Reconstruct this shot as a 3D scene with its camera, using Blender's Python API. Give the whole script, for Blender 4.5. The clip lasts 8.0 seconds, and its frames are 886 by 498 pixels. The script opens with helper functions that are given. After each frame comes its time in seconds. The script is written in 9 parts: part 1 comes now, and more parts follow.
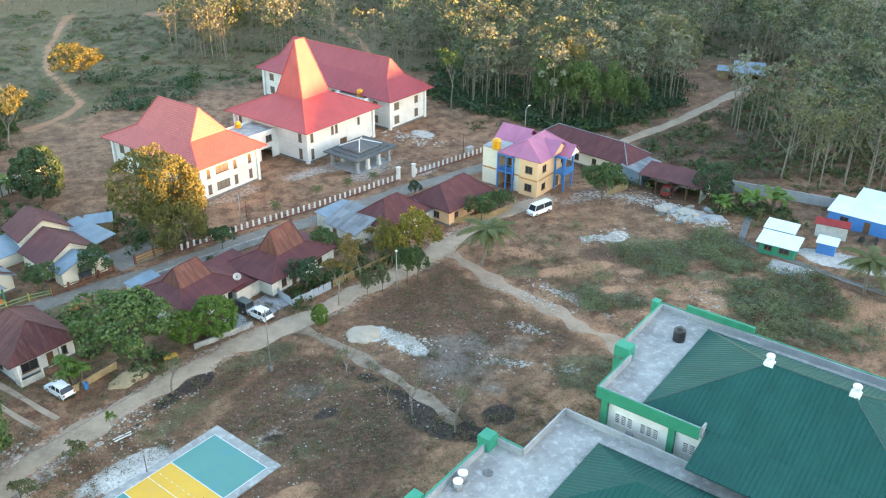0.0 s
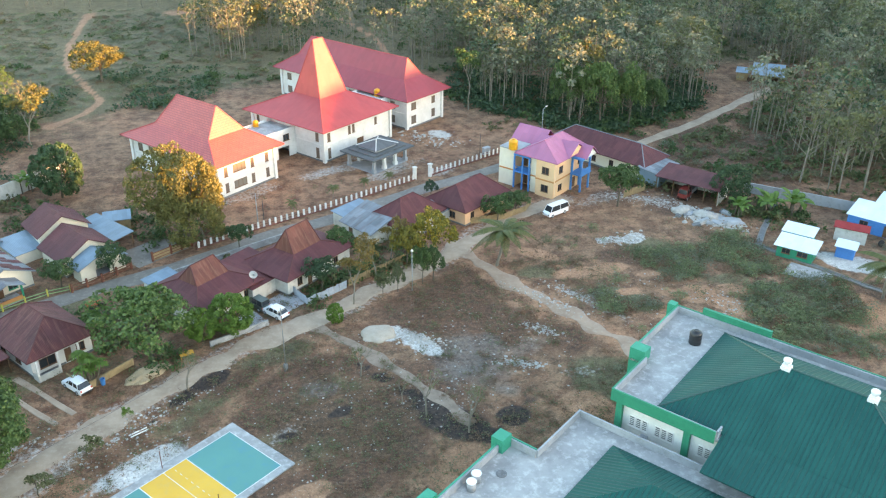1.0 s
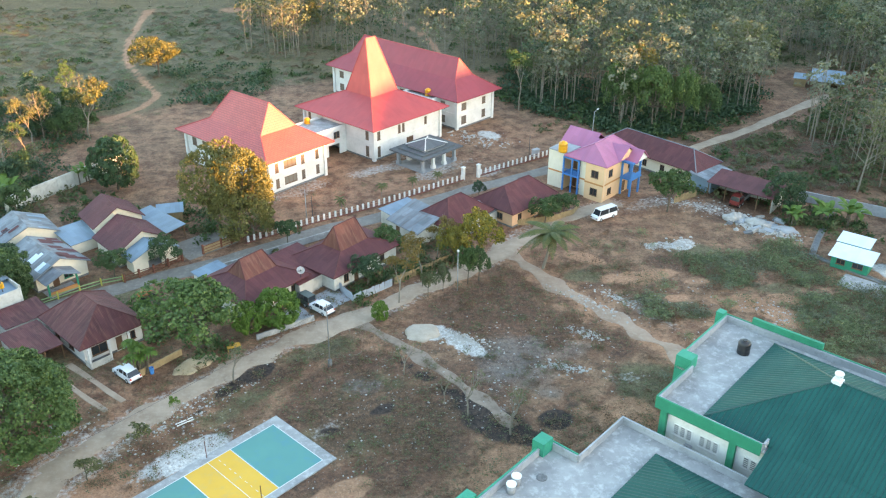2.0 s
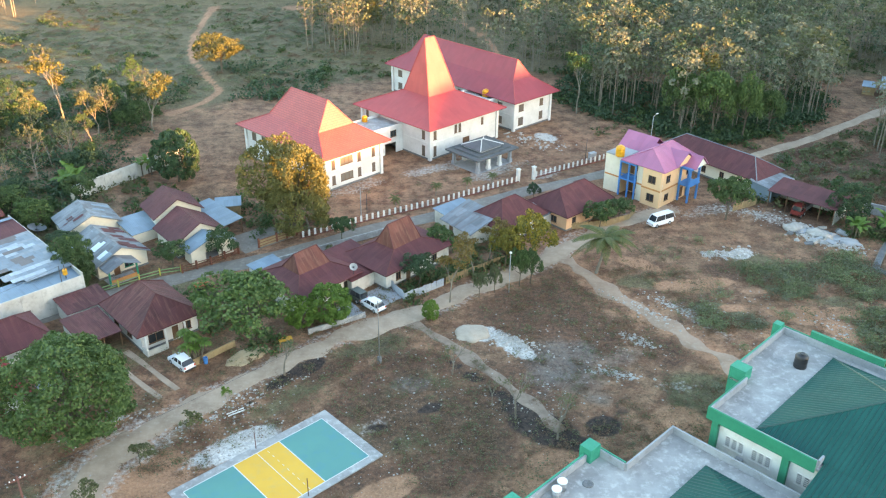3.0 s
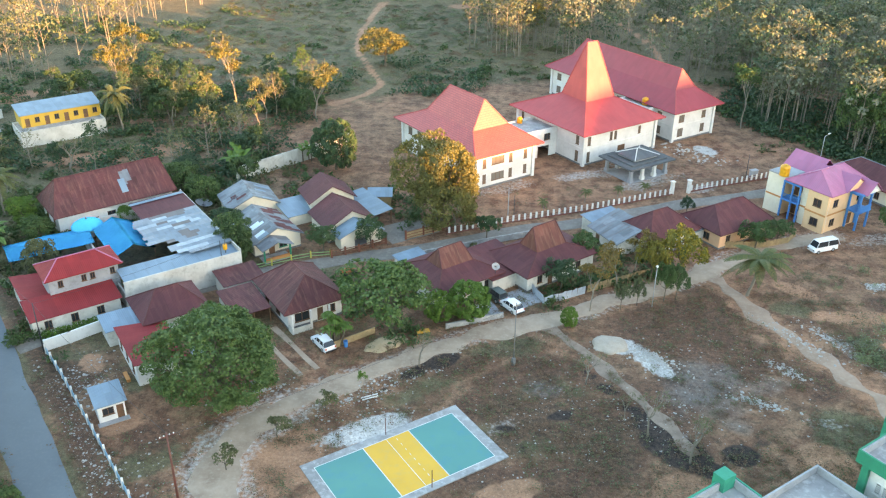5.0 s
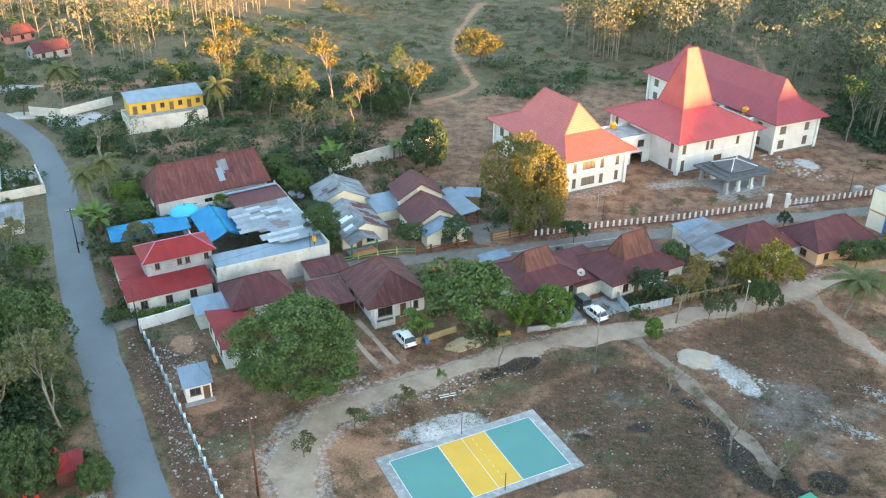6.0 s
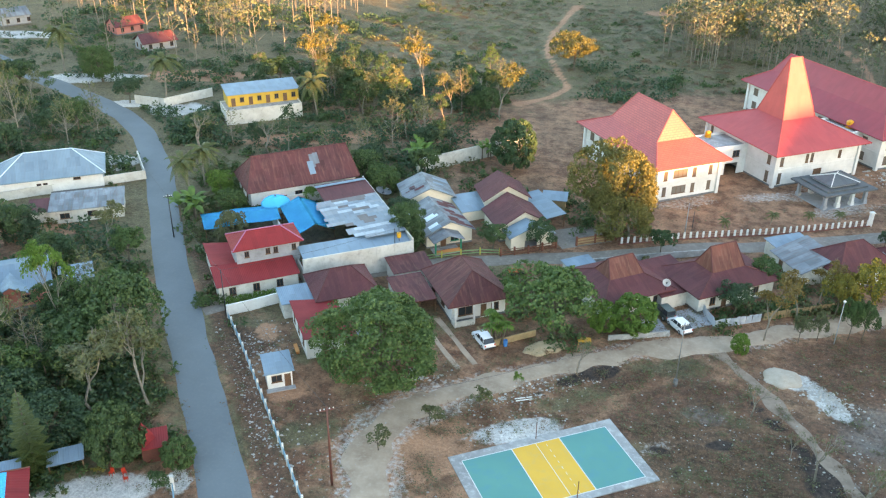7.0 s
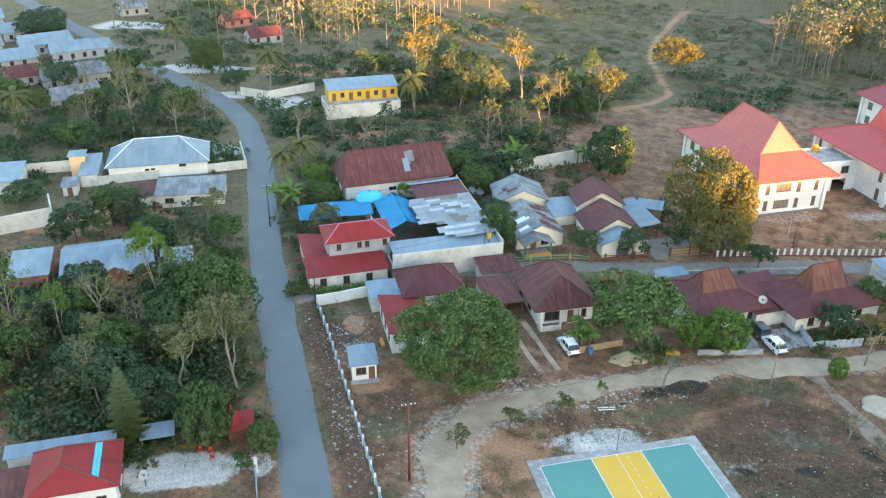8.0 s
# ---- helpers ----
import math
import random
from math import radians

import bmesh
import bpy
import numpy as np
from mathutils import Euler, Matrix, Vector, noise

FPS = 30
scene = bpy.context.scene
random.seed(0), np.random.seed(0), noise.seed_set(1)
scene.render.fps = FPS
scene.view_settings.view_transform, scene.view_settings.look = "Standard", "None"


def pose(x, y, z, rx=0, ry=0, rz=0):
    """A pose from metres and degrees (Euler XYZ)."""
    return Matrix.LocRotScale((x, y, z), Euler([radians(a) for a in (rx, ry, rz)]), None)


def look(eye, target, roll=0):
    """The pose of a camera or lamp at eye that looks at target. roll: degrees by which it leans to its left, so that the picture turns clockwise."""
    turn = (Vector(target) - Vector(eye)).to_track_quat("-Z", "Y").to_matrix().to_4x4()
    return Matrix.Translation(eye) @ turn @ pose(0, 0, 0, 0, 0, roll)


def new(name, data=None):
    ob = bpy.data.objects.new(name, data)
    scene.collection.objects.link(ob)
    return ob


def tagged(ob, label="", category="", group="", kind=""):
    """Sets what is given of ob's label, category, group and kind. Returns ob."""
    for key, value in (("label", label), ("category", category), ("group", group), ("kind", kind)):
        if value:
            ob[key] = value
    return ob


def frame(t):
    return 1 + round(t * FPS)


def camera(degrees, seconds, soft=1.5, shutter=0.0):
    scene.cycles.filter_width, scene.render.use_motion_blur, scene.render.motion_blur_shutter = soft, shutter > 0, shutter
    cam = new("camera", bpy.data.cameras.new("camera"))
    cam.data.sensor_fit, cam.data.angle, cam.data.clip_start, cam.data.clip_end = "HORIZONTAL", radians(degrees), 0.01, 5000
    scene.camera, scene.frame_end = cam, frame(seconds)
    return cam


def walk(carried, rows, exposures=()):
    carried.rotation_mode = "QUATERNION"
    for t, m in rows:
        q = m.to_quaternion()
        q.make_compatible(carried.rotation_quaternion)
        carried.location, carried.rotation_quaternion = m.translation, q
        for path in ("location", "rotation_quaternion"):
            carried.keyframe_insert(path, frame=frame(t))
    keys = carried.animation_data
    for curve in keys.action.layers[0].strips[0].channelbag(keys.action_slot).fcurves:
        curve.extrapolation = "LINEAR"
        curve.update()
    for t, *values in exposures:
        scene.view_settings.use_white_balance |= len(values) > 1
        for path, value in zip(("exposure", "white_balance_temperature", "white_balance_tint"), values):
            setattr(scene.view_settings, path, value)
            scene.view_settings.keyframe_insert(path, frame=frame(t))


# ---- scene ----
# ---------------------------------------------------------------- camera: a drone that hovers and turns
cam = camera(54.7, 8.0, soft=1.2)
EYE = Vector((0.0, 0.0, 65.3))
YAWS = [(0, -11.031), (0.5, -10.791), (1, -9.852), (1.5, -8.169), (3, -2.397), (3.5, 0.0), (4, 2.666),
        (5.5, 11.563), (6, 14.846), (6.5, 17.933), (7, 21.132), (7.5, 24.476), (8, 27.871)]


def aim(yaw, pitch=-27.525):
    a, b = radians(yaw), radians(pitch)
    return EYE + 10 * Vector((-math.sin(a) * math.cos(b), math.cos(a) * math.cos(b), math.sin(b)))


walk(cam, [(t, look(EYE, aim(yaw), 0.49)) for t, yaw in YAWS], [(0, 3.92, 9500, 16), (4, 3.90, 9500, 16), (6.5, 3.80, 9500, 16), (8, 3.78, 9500, 16)])

# ---------------------------------------------------------------- light: evening sun, low behind the camera
SUN_EL, SUN_AZ = radians(5.0), radians(120)
world = bpy.data.worlds.new("evening_sky")
scene.world = world
world.use_nodes = True
wn = world.node_tree
sky = wn.nodes.new("ShaderNodeTexSky")
sky.sky_type, sky.sun_disc = "NISHITA", False
sky.sun_elevation, sky.sun_rotation = SUN_EL, SUN_AZ
sky.air_density, sky.dust_density, sky.ozone_density = 1.0, 0.6, 2.5
bg = wn.nodes["Background"]
wn.links.new(sky.outputs[0], bg.inputs[0])
bg.inputs[1].default_value = 0.15
sun = new("sun", bpy.data.lights.new("sun", "SUN"))
sun.data.energy, sun.data.angle, sun.data.color = 2.4, radians(0.6), (1.0, 0.57, 0.28)
sun_from = Vector((math.sin(SUN_AZ) * math.cos(SUN_EL), math.cos(SUN_AZ) * math.cos(SUN_EL), math.sin(SUN_EL)))
sun.matrix_world = look(sun_from * 200, (0, 0, 0))
# ---------------------------------------------------------------- materials
def node_mat(name):
    m = bpy.data.materials.new(name)
    m.use_nodes = True
    nt = m.node_tree
    return m, nt, nt.nodes["Principled BSDF"]


def nd(nt, kind, **inputs):
    n = nt.nodes.new("ShaderNode" + kind)
    for key, value in inputs.items():
        n.inputs[key.replace("_", " ")].default_value = value
    return n


def mixc(nt, fac, a, b):
    n = nt.nodes.new("ShaderNodeMix")
    n.data_type = "RGBA"
    for slot, v in ((0, fac), (6, a), (7, b)):
        if isinstance(v, (int, float)):
            n.inputs[slot].default_value = v
        elif isinstance(v, tuple):
            n.inputs[slot].default_value = (*v, 1)
        else:
            nt.links.new(v, n.inputs[slot])
    return n.outputs[2]


def ramp(nt, src, lo, hi):
    n = nt.nodes.new("ShaderNodeMapRange")
    n.inputs[1].default_value, n.inputs[2].default_value = lo, hi
    nt.links.new(src, n.inputs[0])
    return n.outputs[0]


def mathn(nt, op, a, b=0.0):
    n = nt.nodes.new("ShaderNodeMath")
    n.operation = op
    for slot, v in ((0, a), (1, b)):
        if isinstance(v, (int, float)):
            n.inputs[slot].default_value = v
        else:
            nt.links.new(v, n.inputs[slot])
    return n.outputs[0]


def noise_of(nt, vec, scale, detail=4.0, rough=0.6):
    n = nd(nt, "TexNoise", Scale=scale, Detail=detail, Roughness=rough)
    nt.links.new(vec, n.inputs["Vector"])
    return n.outputs[0]


def bump_to(nt, bsdf, height, strength, dist):
    n = nd(nt, "Bump", Strength=strength, Distance=dist)
    nt.links.new(height, n.inputs["Height"])
    nt.links.new(n.outputs[0], bsdf.inputs["Normal"])


def world_pos(nt):
    return nt.nodes.new("ShaderNodeNewGeometry").outputs["Position"]


def mottled(name, c1, c2, c3=None, s1=0.5, s2=4.0, rough=0.85, bump=0.3, dist=0.02, metal=0.0, vary=0.0, amount3=0.6):
    """A surface with broad stains from c1 to c2 and finer marks of c3."""
    m, nt, b = node_mat(name)
    pos = world_pos(nt)
    n1, n2 = noise_of(nt, pos, s1), noise_of(nt, pos, s2, 6.0, 0.7)
    col = mixc(nt, ramp(nt, n1, 0.35, 0.65), c1, c2)
    if c3:
        col = mixc(nt, mathn(nt, "MULTIPLY", ramp(nt, n2, 0.5, 0.72), amount3), col, c3)
    if vary:
        info = nt.nodes.new("ShaderNodeObjectInfo")
        hsv = nt.nodes.new("ShaderNodeHueSaturation")
        nt.links.new(ramp_out(nt, info.outputs["Random"], 1 - vary, 1 + vary), hsv.inputs["Value"])
        nt.links.new(col, hsv.inputs["Color"])
        col = hsv.outputs[0]
    nt.links.new(col, b.inputs["Base Color"])
    b.inputs["Roughness"].default_value, b.inputs["Metallic"].default_value = rough, metal
    bump_to(nt, b, n2, bump, dist)
    return m


def ramp_out(nt, src, lo, hi):
    n = nt.nodes.new("ShaderNodeMapRange")
    n.inputs[3].default_value, n.inputs[4].default_value = lo, hi
    nt.links.new(src, n.inputs[0])
    return n.outputs[0]


def sheet_roof(name, c1, c2, rust=None, sheet=0.8, rib=0.2, rough=0.5, metal=0.0, rust_amount=0.6, vary=0.25, coat=0.0):
    """Corrugated sheets laid up the slope, each a little different, with streaks of rust. UV is in metres."""
    m, nt, b = node_mat(name)
    uv = nt.nodes.new("ShaderNodeUVMap").outputs[0]
    sep = nt.nodes.new("ShaderNodeSeparateXYZ")
    nt.links.new(uv, sep.inputs[0])
    u, v = sep.outputs[0], sep.outputs[1]
    comb = nt.nodes.new("ShaderNodeCombineXYZ")
    nt.links.new(mathn(nt, "FLOOR", mathn(nt, "DIVIDE", u, sheet)), comb.inputs[0])
    nt.links.new(mathn(nt, "FLOOR", mathn(nt, "DIVIDE", v, 2.2)), comb.inputs[1])
    white = nt.nodes.new("ShaderNodeTexWhiteNoise")
    nt.links.new(comb.outputs[0], white.inputs["Vector"])
    st = nt.nodes.new("ShaderNodeCombineXYZ")
    nt.links.new(mathn(nt, "MULTIPLY", u, 2.2), st.inputs[0])
    nt.links.new(mathn(nt, "MULTIPLY", v, 0.3), st.inputs[1])
    pos = world_pos(nt)
    streak, broad = noise_of(nt, st.outputs[0], 1.0, 5.0, 0.65), noise_of(nt, pos, 0.25)
    col = mixc(nt, ramp(nt, broad, 0.35, 0.65), c1, c2)
    hsv = nt.nodes.new("ShaderNodeHueSaturation")
    nt.links.new(ramp_out(nt, white.outputs[0], 1 - vary, 1 + vary), hsv.inputs["Value"])
    nt.links.new(col, hsv.inputs["Color"])
    col = hsv.outputs[0]
    if rust:
        col = mixc(nt, mathn(nt, "MULTIPLY", ramp(nt, streak, 0.48, 0.68), rust_amount), col, rust)
    nt.links.new(col, b.inputs["Base Color"])
    nt.links.new(ramp_out(nt, streak, rough - 0.12, rough + 0.2), b.inputs["Roughness"])
    b.inputs["Metallic"].default_value = metal
    wave = mathn(nt, "SINE", mathn(nt, "MULTIPLY", u, 2 * math.pi / rib))
    b.inputs["Coat Weight"].default_value, b.inputs["Coat Roughness"].default_value = coat, 0.32
    bump_to(nt, b, wave, 0.5 if not coat else 0.15, 0.02)
    return m


def tile_roof(name, c1, c2, mortar, w=0.9, h=0.45, rough=0.45):
    """Pressed metal tiles in courses. UV is in metres."""
    m, nt, b = node_mat(name)
    uv = nt.nodes.new("ShaderNodeUVMap").outputs[0]
    br = nd(nt, "TexBrick", Scale=1.0)
    br.inputs["Brick Width"].default_value, br.inputs["Row Height"].default_value = w, h
    br.inputs["Mortar Size"].default_value = 0.05
    br.inputs["Color1"].default_value, br.inputs["Color2"].default_value = (*c1, 1), (*c2, 1)
    br.inputs["Mortar"].default_value = (*mortar, 1)
    nt.links.new(uv, br.inputs["Vector"])
    broad = noise_of(nt, world_pos(nt), 0.3, 5.0)
    hsv = nt.nodes.new("ShaderNodeHueSaturation")
    nt.links.new(ramp_out(nt, broad, 0.75, 1.25), hsv.inputs["Value"])
    nt.links.new(br.outputs[0], hsv.inputs["Color"])
    nt.links.new(hsv.outputs[0], b.inputs["Base Color"])
    b.inputs["Roughness"].default_value = rough
    b.inputs["Coat Weight"].default_value, b.inputs["Coat Roughness"].default_value = 0.04, 0.32
    bump_to(nt, b, br.outputs[1], 0.35, -0.03)
    return m


def leaf_mat(name, c1, c2, c3):
    m, nt, b = node_mat(name)
    geo = nt.nodes.new("ShaderNodeNewGeometry")
    info = nt.nodes.new("ShaderNodeObjectInfo")
    col = mixc(nt, geo.outputs["Random Per Island"], c1, c2)
    col = mixc(nt, mathn(nt, "MULTIPLY", info.outputs["Random"], 0.6), col, c3)
    nt.links.new(col, b.inputs["Base Color"])
    b.inputs["Roughness"].default_value = 0.6
    tr = nt.nodes.new("ShaderNodeBsdfTranslucent")
    nt.links.new(col, tr.inputs[0])
    mix = nd(nt, "MixShader", Fac=0.3)
    nt.links.new(b.outputs[0], mix.inputs[1])
    nt.links.new(tr.outputs[0], mix.inputs[2])
    nt.links.new(mix.outputs[0], nt.nodes["Material Output"].inputs[0])
    return m


WHITE_WALL = mottled("white_plaster", (0.74, 0.73, 0.70), (0.62, 0.61, 0.58), (0.42, 0.40, 0.36), 0.3, 1.6, amount3=0.35)
OLD_WALL = mottled("weathered_white_plaster", (0.62, 0.60, 0.55), (0.48, 0.46, 0.41), (0.26, 0.24, 0.20), 0.35, 1.2)
CREAM_WALL = mottled("cream_paint", (0.74, 0.67, 0.54), (0.68, 0.61, 0.49), (0.5, 0.42, 0.28), 0.4, 2.0, amount3=0.3)
PALE_PEACH = mottled("pale_peach_paint", (0.80, 0.50, 0.29), (0.74, 0.46, 0.26), (0.55, 0.38, 0.24), 0.4, 2.0, amount3=0.25)
PEACH_WALL = mottled("peach_paint", (0.74, 0.44, 0.27), (0.68, 0.40, 0.24), (0.5, 0.32, 0.2), 0.4, 2.0, amount3=0.3)
YELLOW_WALL = mottled("yellow_paint", (0.62, 0.37, 0.06), (0.56, 0.33, 0.05), (0.45, 0.33, 0.12), 0.4, 2.0, amount3=0.3)
ORANGE_WALL = mottled("orange_paint", (0.60, 0.24, 0.08), (0.52, 0.20, 0.07), (0.36, 0.16, 0.08), 0.4, 2.0, amount3=0.3)
PINK_WALL = mottled("salmon_paint", (0.58, 0.20, 0.16), (0.50, 0.17, 0.14), (0.34, 0.14, 0.12), 0.4, 2.0, amount3=0.3)
BLUE_PAINT = mottled("blue_paint", (0.02, 0.22, 0.54), (0.02, 0.19, 0.47), (0.03, 0.11, 0.25), 0.6, 3.0, rough=0.5, amount3=0.3)
GREEN_PAINT = mottled("green_paint", (0.0, 0.25, 0.145), (0.0, 0.21, 0.125), (0.02, 0.15, 0.10), 0.6, 3.0, rough=0.5, amount3=0.35)
TEAL_TRIM = mottled("teal_trim", (0.0, 0.30, 0.19), (0.0, 0.25, 0.16), (0.01, 0.15, 0.11), 0.6, 3.0, rough=0.5, amount3=0.3)
CONCRETE = mottled("stained_concrete", (0.36, 0.37, 0.38), (0.28, 0.29, 0.30), (0.17, 0.17, 0.17), 0.25, 1.3)
PALE_CONCRETE = mottled("pale_concrete_slab", (0.36, 0.355, 0.345), (0.23, 0.225, 0.22), (0.60, 0.59, 0.57), 0.35, 1.3, amount3=0.65)
GREY_STONE = mottled("grey_plinth", (0.17, 0.17, 0.17), (0.12, 0.12, 0.12), (0.3, 0.3, 0.3), 0.8, 4.0)
BROWN_WOOD = mottled("brown_wood", (0.17, 0.08, 0.04), (0.12, 0.06, 0.035), (0.26, 0.16, 0.09), 1.0, 8.0, rough=0.7)
PALE_WOOD = mottled("pale_boards", (0.36, 0.25, 0.13), (0.28, 0.19, 0.10), (0.18, 0.12, 0.07), 1.0, 6.0)
RUST_IRON = mottled("rusty_red_iron", (0.16, 0.045, 0.03), (0.11, 0.035, 0.025), (0.22, 0.10, 0.06), 1.0, 5.0, rough=0.6)
BARK_PALE = mottled("pale_bark", (0.24, 0.205, 0.16), (0.17, 0.145, 0.115), (0.16, 0.13, 0.1), 0.8, 5.0)
BARK_DARK = mottled("dark_bark", (0.13, 0.10, 0.07), (0.09, 0.07, 0.05), (0.2, 0.17, 0.13), 0.8, 5.0)
DARK_METAL = mottled("dark_metal", (0.06, 0.06, 0.065), (0.04, 0.04, 0.045), None, 1.0, 6.0, rough=0.5, metal=0.4)
TANK_ORANGE = mottled("orange_plastic", (0.78, 0.34, 0.02), (0.70, 0.30, 0.02), (0.5, 0.22, 0.03), 0.8, 3.0, rough=0.4, bump=0.05, amount3=0.2)
TANK_BLACK = mottled("black_plastic", (0.018, 0.018, 0.02), (0.03, 0.03, 0.032), None, 0.8, 3.0, rough=0.4, bump=0.05)
CAR_WHITE = mottled("white_car_paint", (0.78, 0.79, 0.80), (0.74, 0.75, 0.76), None, 0.5, 3.0, rough=0.25, bump=0.0)
CAR_RED = mottled("red_truck_paint", (0.26, 0.03, 0.025), (0.21, 0.03, 0.025), (0.25, 0.08, 0.05), 0.8, 3.0, rough=0.4, bump=0.05)
CAR_DARK = mottled("dark_green_car_paint", (0.05, 0.07, 0.06), (0.04, 0.06, 0.05), (0.12, 0.12, 0.1), 0.8, 3.0, rough=0.35, bump=0.05)
RUBBER = mottled("black_rubber", (0.02, 0.02, 0.02), (0.03, 0.03, 0.03), None, 1.0, 6.0, rough=0.9)
PLASTIC_RED = mottled("red_plastic", (0.6, 0.05, 0.02), (0.5, 0.04, 0.02), None, 1.0, 6.0, rough=0.4, bump=0.05)
PLASTIC_YELLOW = mottled("yellow_steel", (0.62, 0.30, 0.03), (0.5, 0.24, 0.03), (0.25, 0.14, 0.06), 1.0, 5.0, rough=0.5)
TARP_BLUE = mottled("blue_tarpaulin", (0.0, 0.47, 0.76), (0.0, 0.42, 0.70), (0.0, 0.34, 0.58), 0.5, 1.5, rough=0.65, bump=0.5, dist=0.08, amount3=0.3)

RED_TILE = tile_roof("red_metal_tiles", (0.53, 0.088, 0.072), (0.46, 0.074, 0.062), (0.33, 0.05, 0.046), rough=0.42)
RED_SHEET = sheet_roof("red_ribbed_roof", (0.47, 0.068, 0.066), (0.41, 0.058, 0.058), None, 0.9, 0.3, rough=0.5, vary=0.06, coat=0.04)
CRIMSON_SHEET = sheet_roof("crimson_ribbed_roof", (0.34, 0.042, 0.052), (0.29, 0.036, 0.046), None, 0.9, 0.3, rough=0.5, vary=0.06, coat=0.04)
PINK_SHEET = sheet_roof("pink_ribbed_roof", (0.44, 0.135, 0.23), (0.38, 0.12, 0.22), (0.34, 0.15, 0.26), 0.9, 0.3, vary=0.08, rust_amount=0.4)
GREEN_SHEET = sheet_roof("dark_green_ribbed_roof", (0.0, 0.088, 0.074), (0.0, 0.074, 0.064), (0.004, 0.105, 0.088), 0.9, 0.45, rough=0.55, vary=0.06, rust_amount=0.35)
MAROON_SHEET = sheet_roof("maroon_corrugated_roof", (0.135, 0.040, 0.042), (0.105, 0.034, 0.038), (0.20, 0.085, 0.07), 0.8, 0.18, rough=0.7, vary=0.15, rust_amount=0.3)
RUST_SHEET = sheet_roof("rusty_maroon_roof", (0.132, 0.040, 0.038), (0.095, 0.034, 0.035), (0.24, 0.105, 0.085), 0.8, 0.18, rough=0.7, vary=0.22, rust_amount=0.55)
BRIGHTRUST_SHEET = sheet_roof("red_brown_rusted_roof", (0.175, 0.058, 0.042), (0.13, 0.046, 0.038), (0.27, 0.14, 0.10), 0.8, 0.18, rough=0.7, vary=0.2, rust_amount=0.6)
GREY_SHEET = sheet_roof("grey_zinc_roof", (0.205, 0.235, 0.255), (0.125, 0.145, 0.165), (0.15, 0.09, 0.075), 0.8, 0.18, rough=0.62, vary=0.3, rust_amount=0.6)
DARK_SHEET = sheet_roof("dark_grey_roof", (0.11, 0.115, 0.12), (0.085, 0.09, 0.095), None, 0.8, 0.25, rough=0.6, vary=0.1)
BLUEGREY_SHEET = sheet_roof("pale_blue_zinc_roof", (0.175, 0.262, 0.325), (0.14, 0.215, 0.272), (0.19, 0.215, 0.235), 0.8, 0.25, vary=0.12, rust_amount=0.3)
WHITEBLUE_SHEET = sheet_roof("bright_zinc_roof", (0.62, 0.72, 0.80), (0.55, 0.65, 0.74), None, 0.8, 0.25, vary=0.05)
SIGNAL_RED_SHEET = sheet_roof("red_painted_roof", (0.32, 0.034, 0.034), (0.26, 0.028, 0.030), (0.24, 0.045, 0.045), 0.8, 0.25, rough=0.66, vary=0.1, rust_amount=0.3)

for _m, _v in ((RED_TILE, 0.4), (RED_SHEET, 0.4), (GREEN_SHEET, 0.15), (TARP_BLUE, 0.0), (SIGNAL_RED_SHEET, 0.2), (MAROON_SHEET, 0.25), (RUST_SHEET, 0.25), (BRIGHTRUST_SHEET, 0.25), (GREEN_PAINT, 0.25), (TEAL_TRIM, 0.25)):
    _m.node_tree.nodes["Principled BSDF"].inputs["Specular IOR Level"].default_value = _v

GLASS, _nt, _b = node_mat("dark_window_glass")
_b.inputs["Base Color"].default_value = (0.03, 0.035, 0.04, 1)
_b.inputs["Roughness"].default_value = 0.08
_b.inputs["Specular IOR Level"].default_value = 0.6

CURTAINED, _nt, _b = node_mat("curtained_window_glass")
_b.inputs["Base Color"].default_value = (0.20, 0.175, 0.15, 1)
_b.inputs["Roughness"].default_value = 0.15

LEAF_GREEN = leaf_mat("green_leaves", (0.042, 0.090, 0.024), (0.086, 0.150, 0.042), (0.048, 0.085, 0.034))
LEAF_BRIGHT = leaf_mat("bright_green_leaves", (0.077, 0.165, 0.022), (0.132, 0.231, 0.033), (0.066, 0.132, 0.033))
LEAF_DARK = leaf_mat("dark_green_leaves", (0.027, 0.068, 0.027), (0.060, 0.120, 0.042), (0.038, 0.075, 0.045))
LEAF_GOLD = leaf_mat("olive_yellow_leaves", (0.185, 0.150, 0.036), (0.120, 0.118, 0.034), (0.13, 0.125, 0.038))
LEAF_FLOWER = leaf_mat("yellow_flowering_leaves", (0.37, 0.255, 0.02), (0.095, 0.115, 0.03), (0.16, 0.14, 0.03))
LEAF_DRY = leaf_mat("dry_olive_leaves", (0.155, 0.150, 0.060), (0.105, 0.120, 0.048), (0.13, 0.135, 0.065))
# paler, greyer leaf: the haze over the far woods is put into its colour
LEAF_SAGE_HAZE = leaf_mat("grey_green_hazed_leaves", (0.20, 0.205, 0.135), (0.125, 0.15, 0.09), (0.17, 0.18, 0.12))
LEAF_PALM = leaf_mat("palm_fronds", (0.060, 0.085, 0.022), (0.135, 0.130, 0.036), (0.10, 0.11, 0.03))
LEAF_SCRUB = leaf_mat("soft_green_scrub_leaves", (0.225, 0.265, 0.125), (0.13, 0.18, 0.075), (0.22, 0.22, 0.12))
LEAF_CONIFER = leaf_mat("olive_conifer_needles", (0.105, 0.125, 0.026), (0.055, 0.085, 0.020), (0.08, 0.10, 0.025))
LEAF_RUSSET = leaf_mat("russet_leaves", (0.27, 0.145, 0.035), (0.12, 0.11, 0.032), (0.17, 0.12, 0.035))
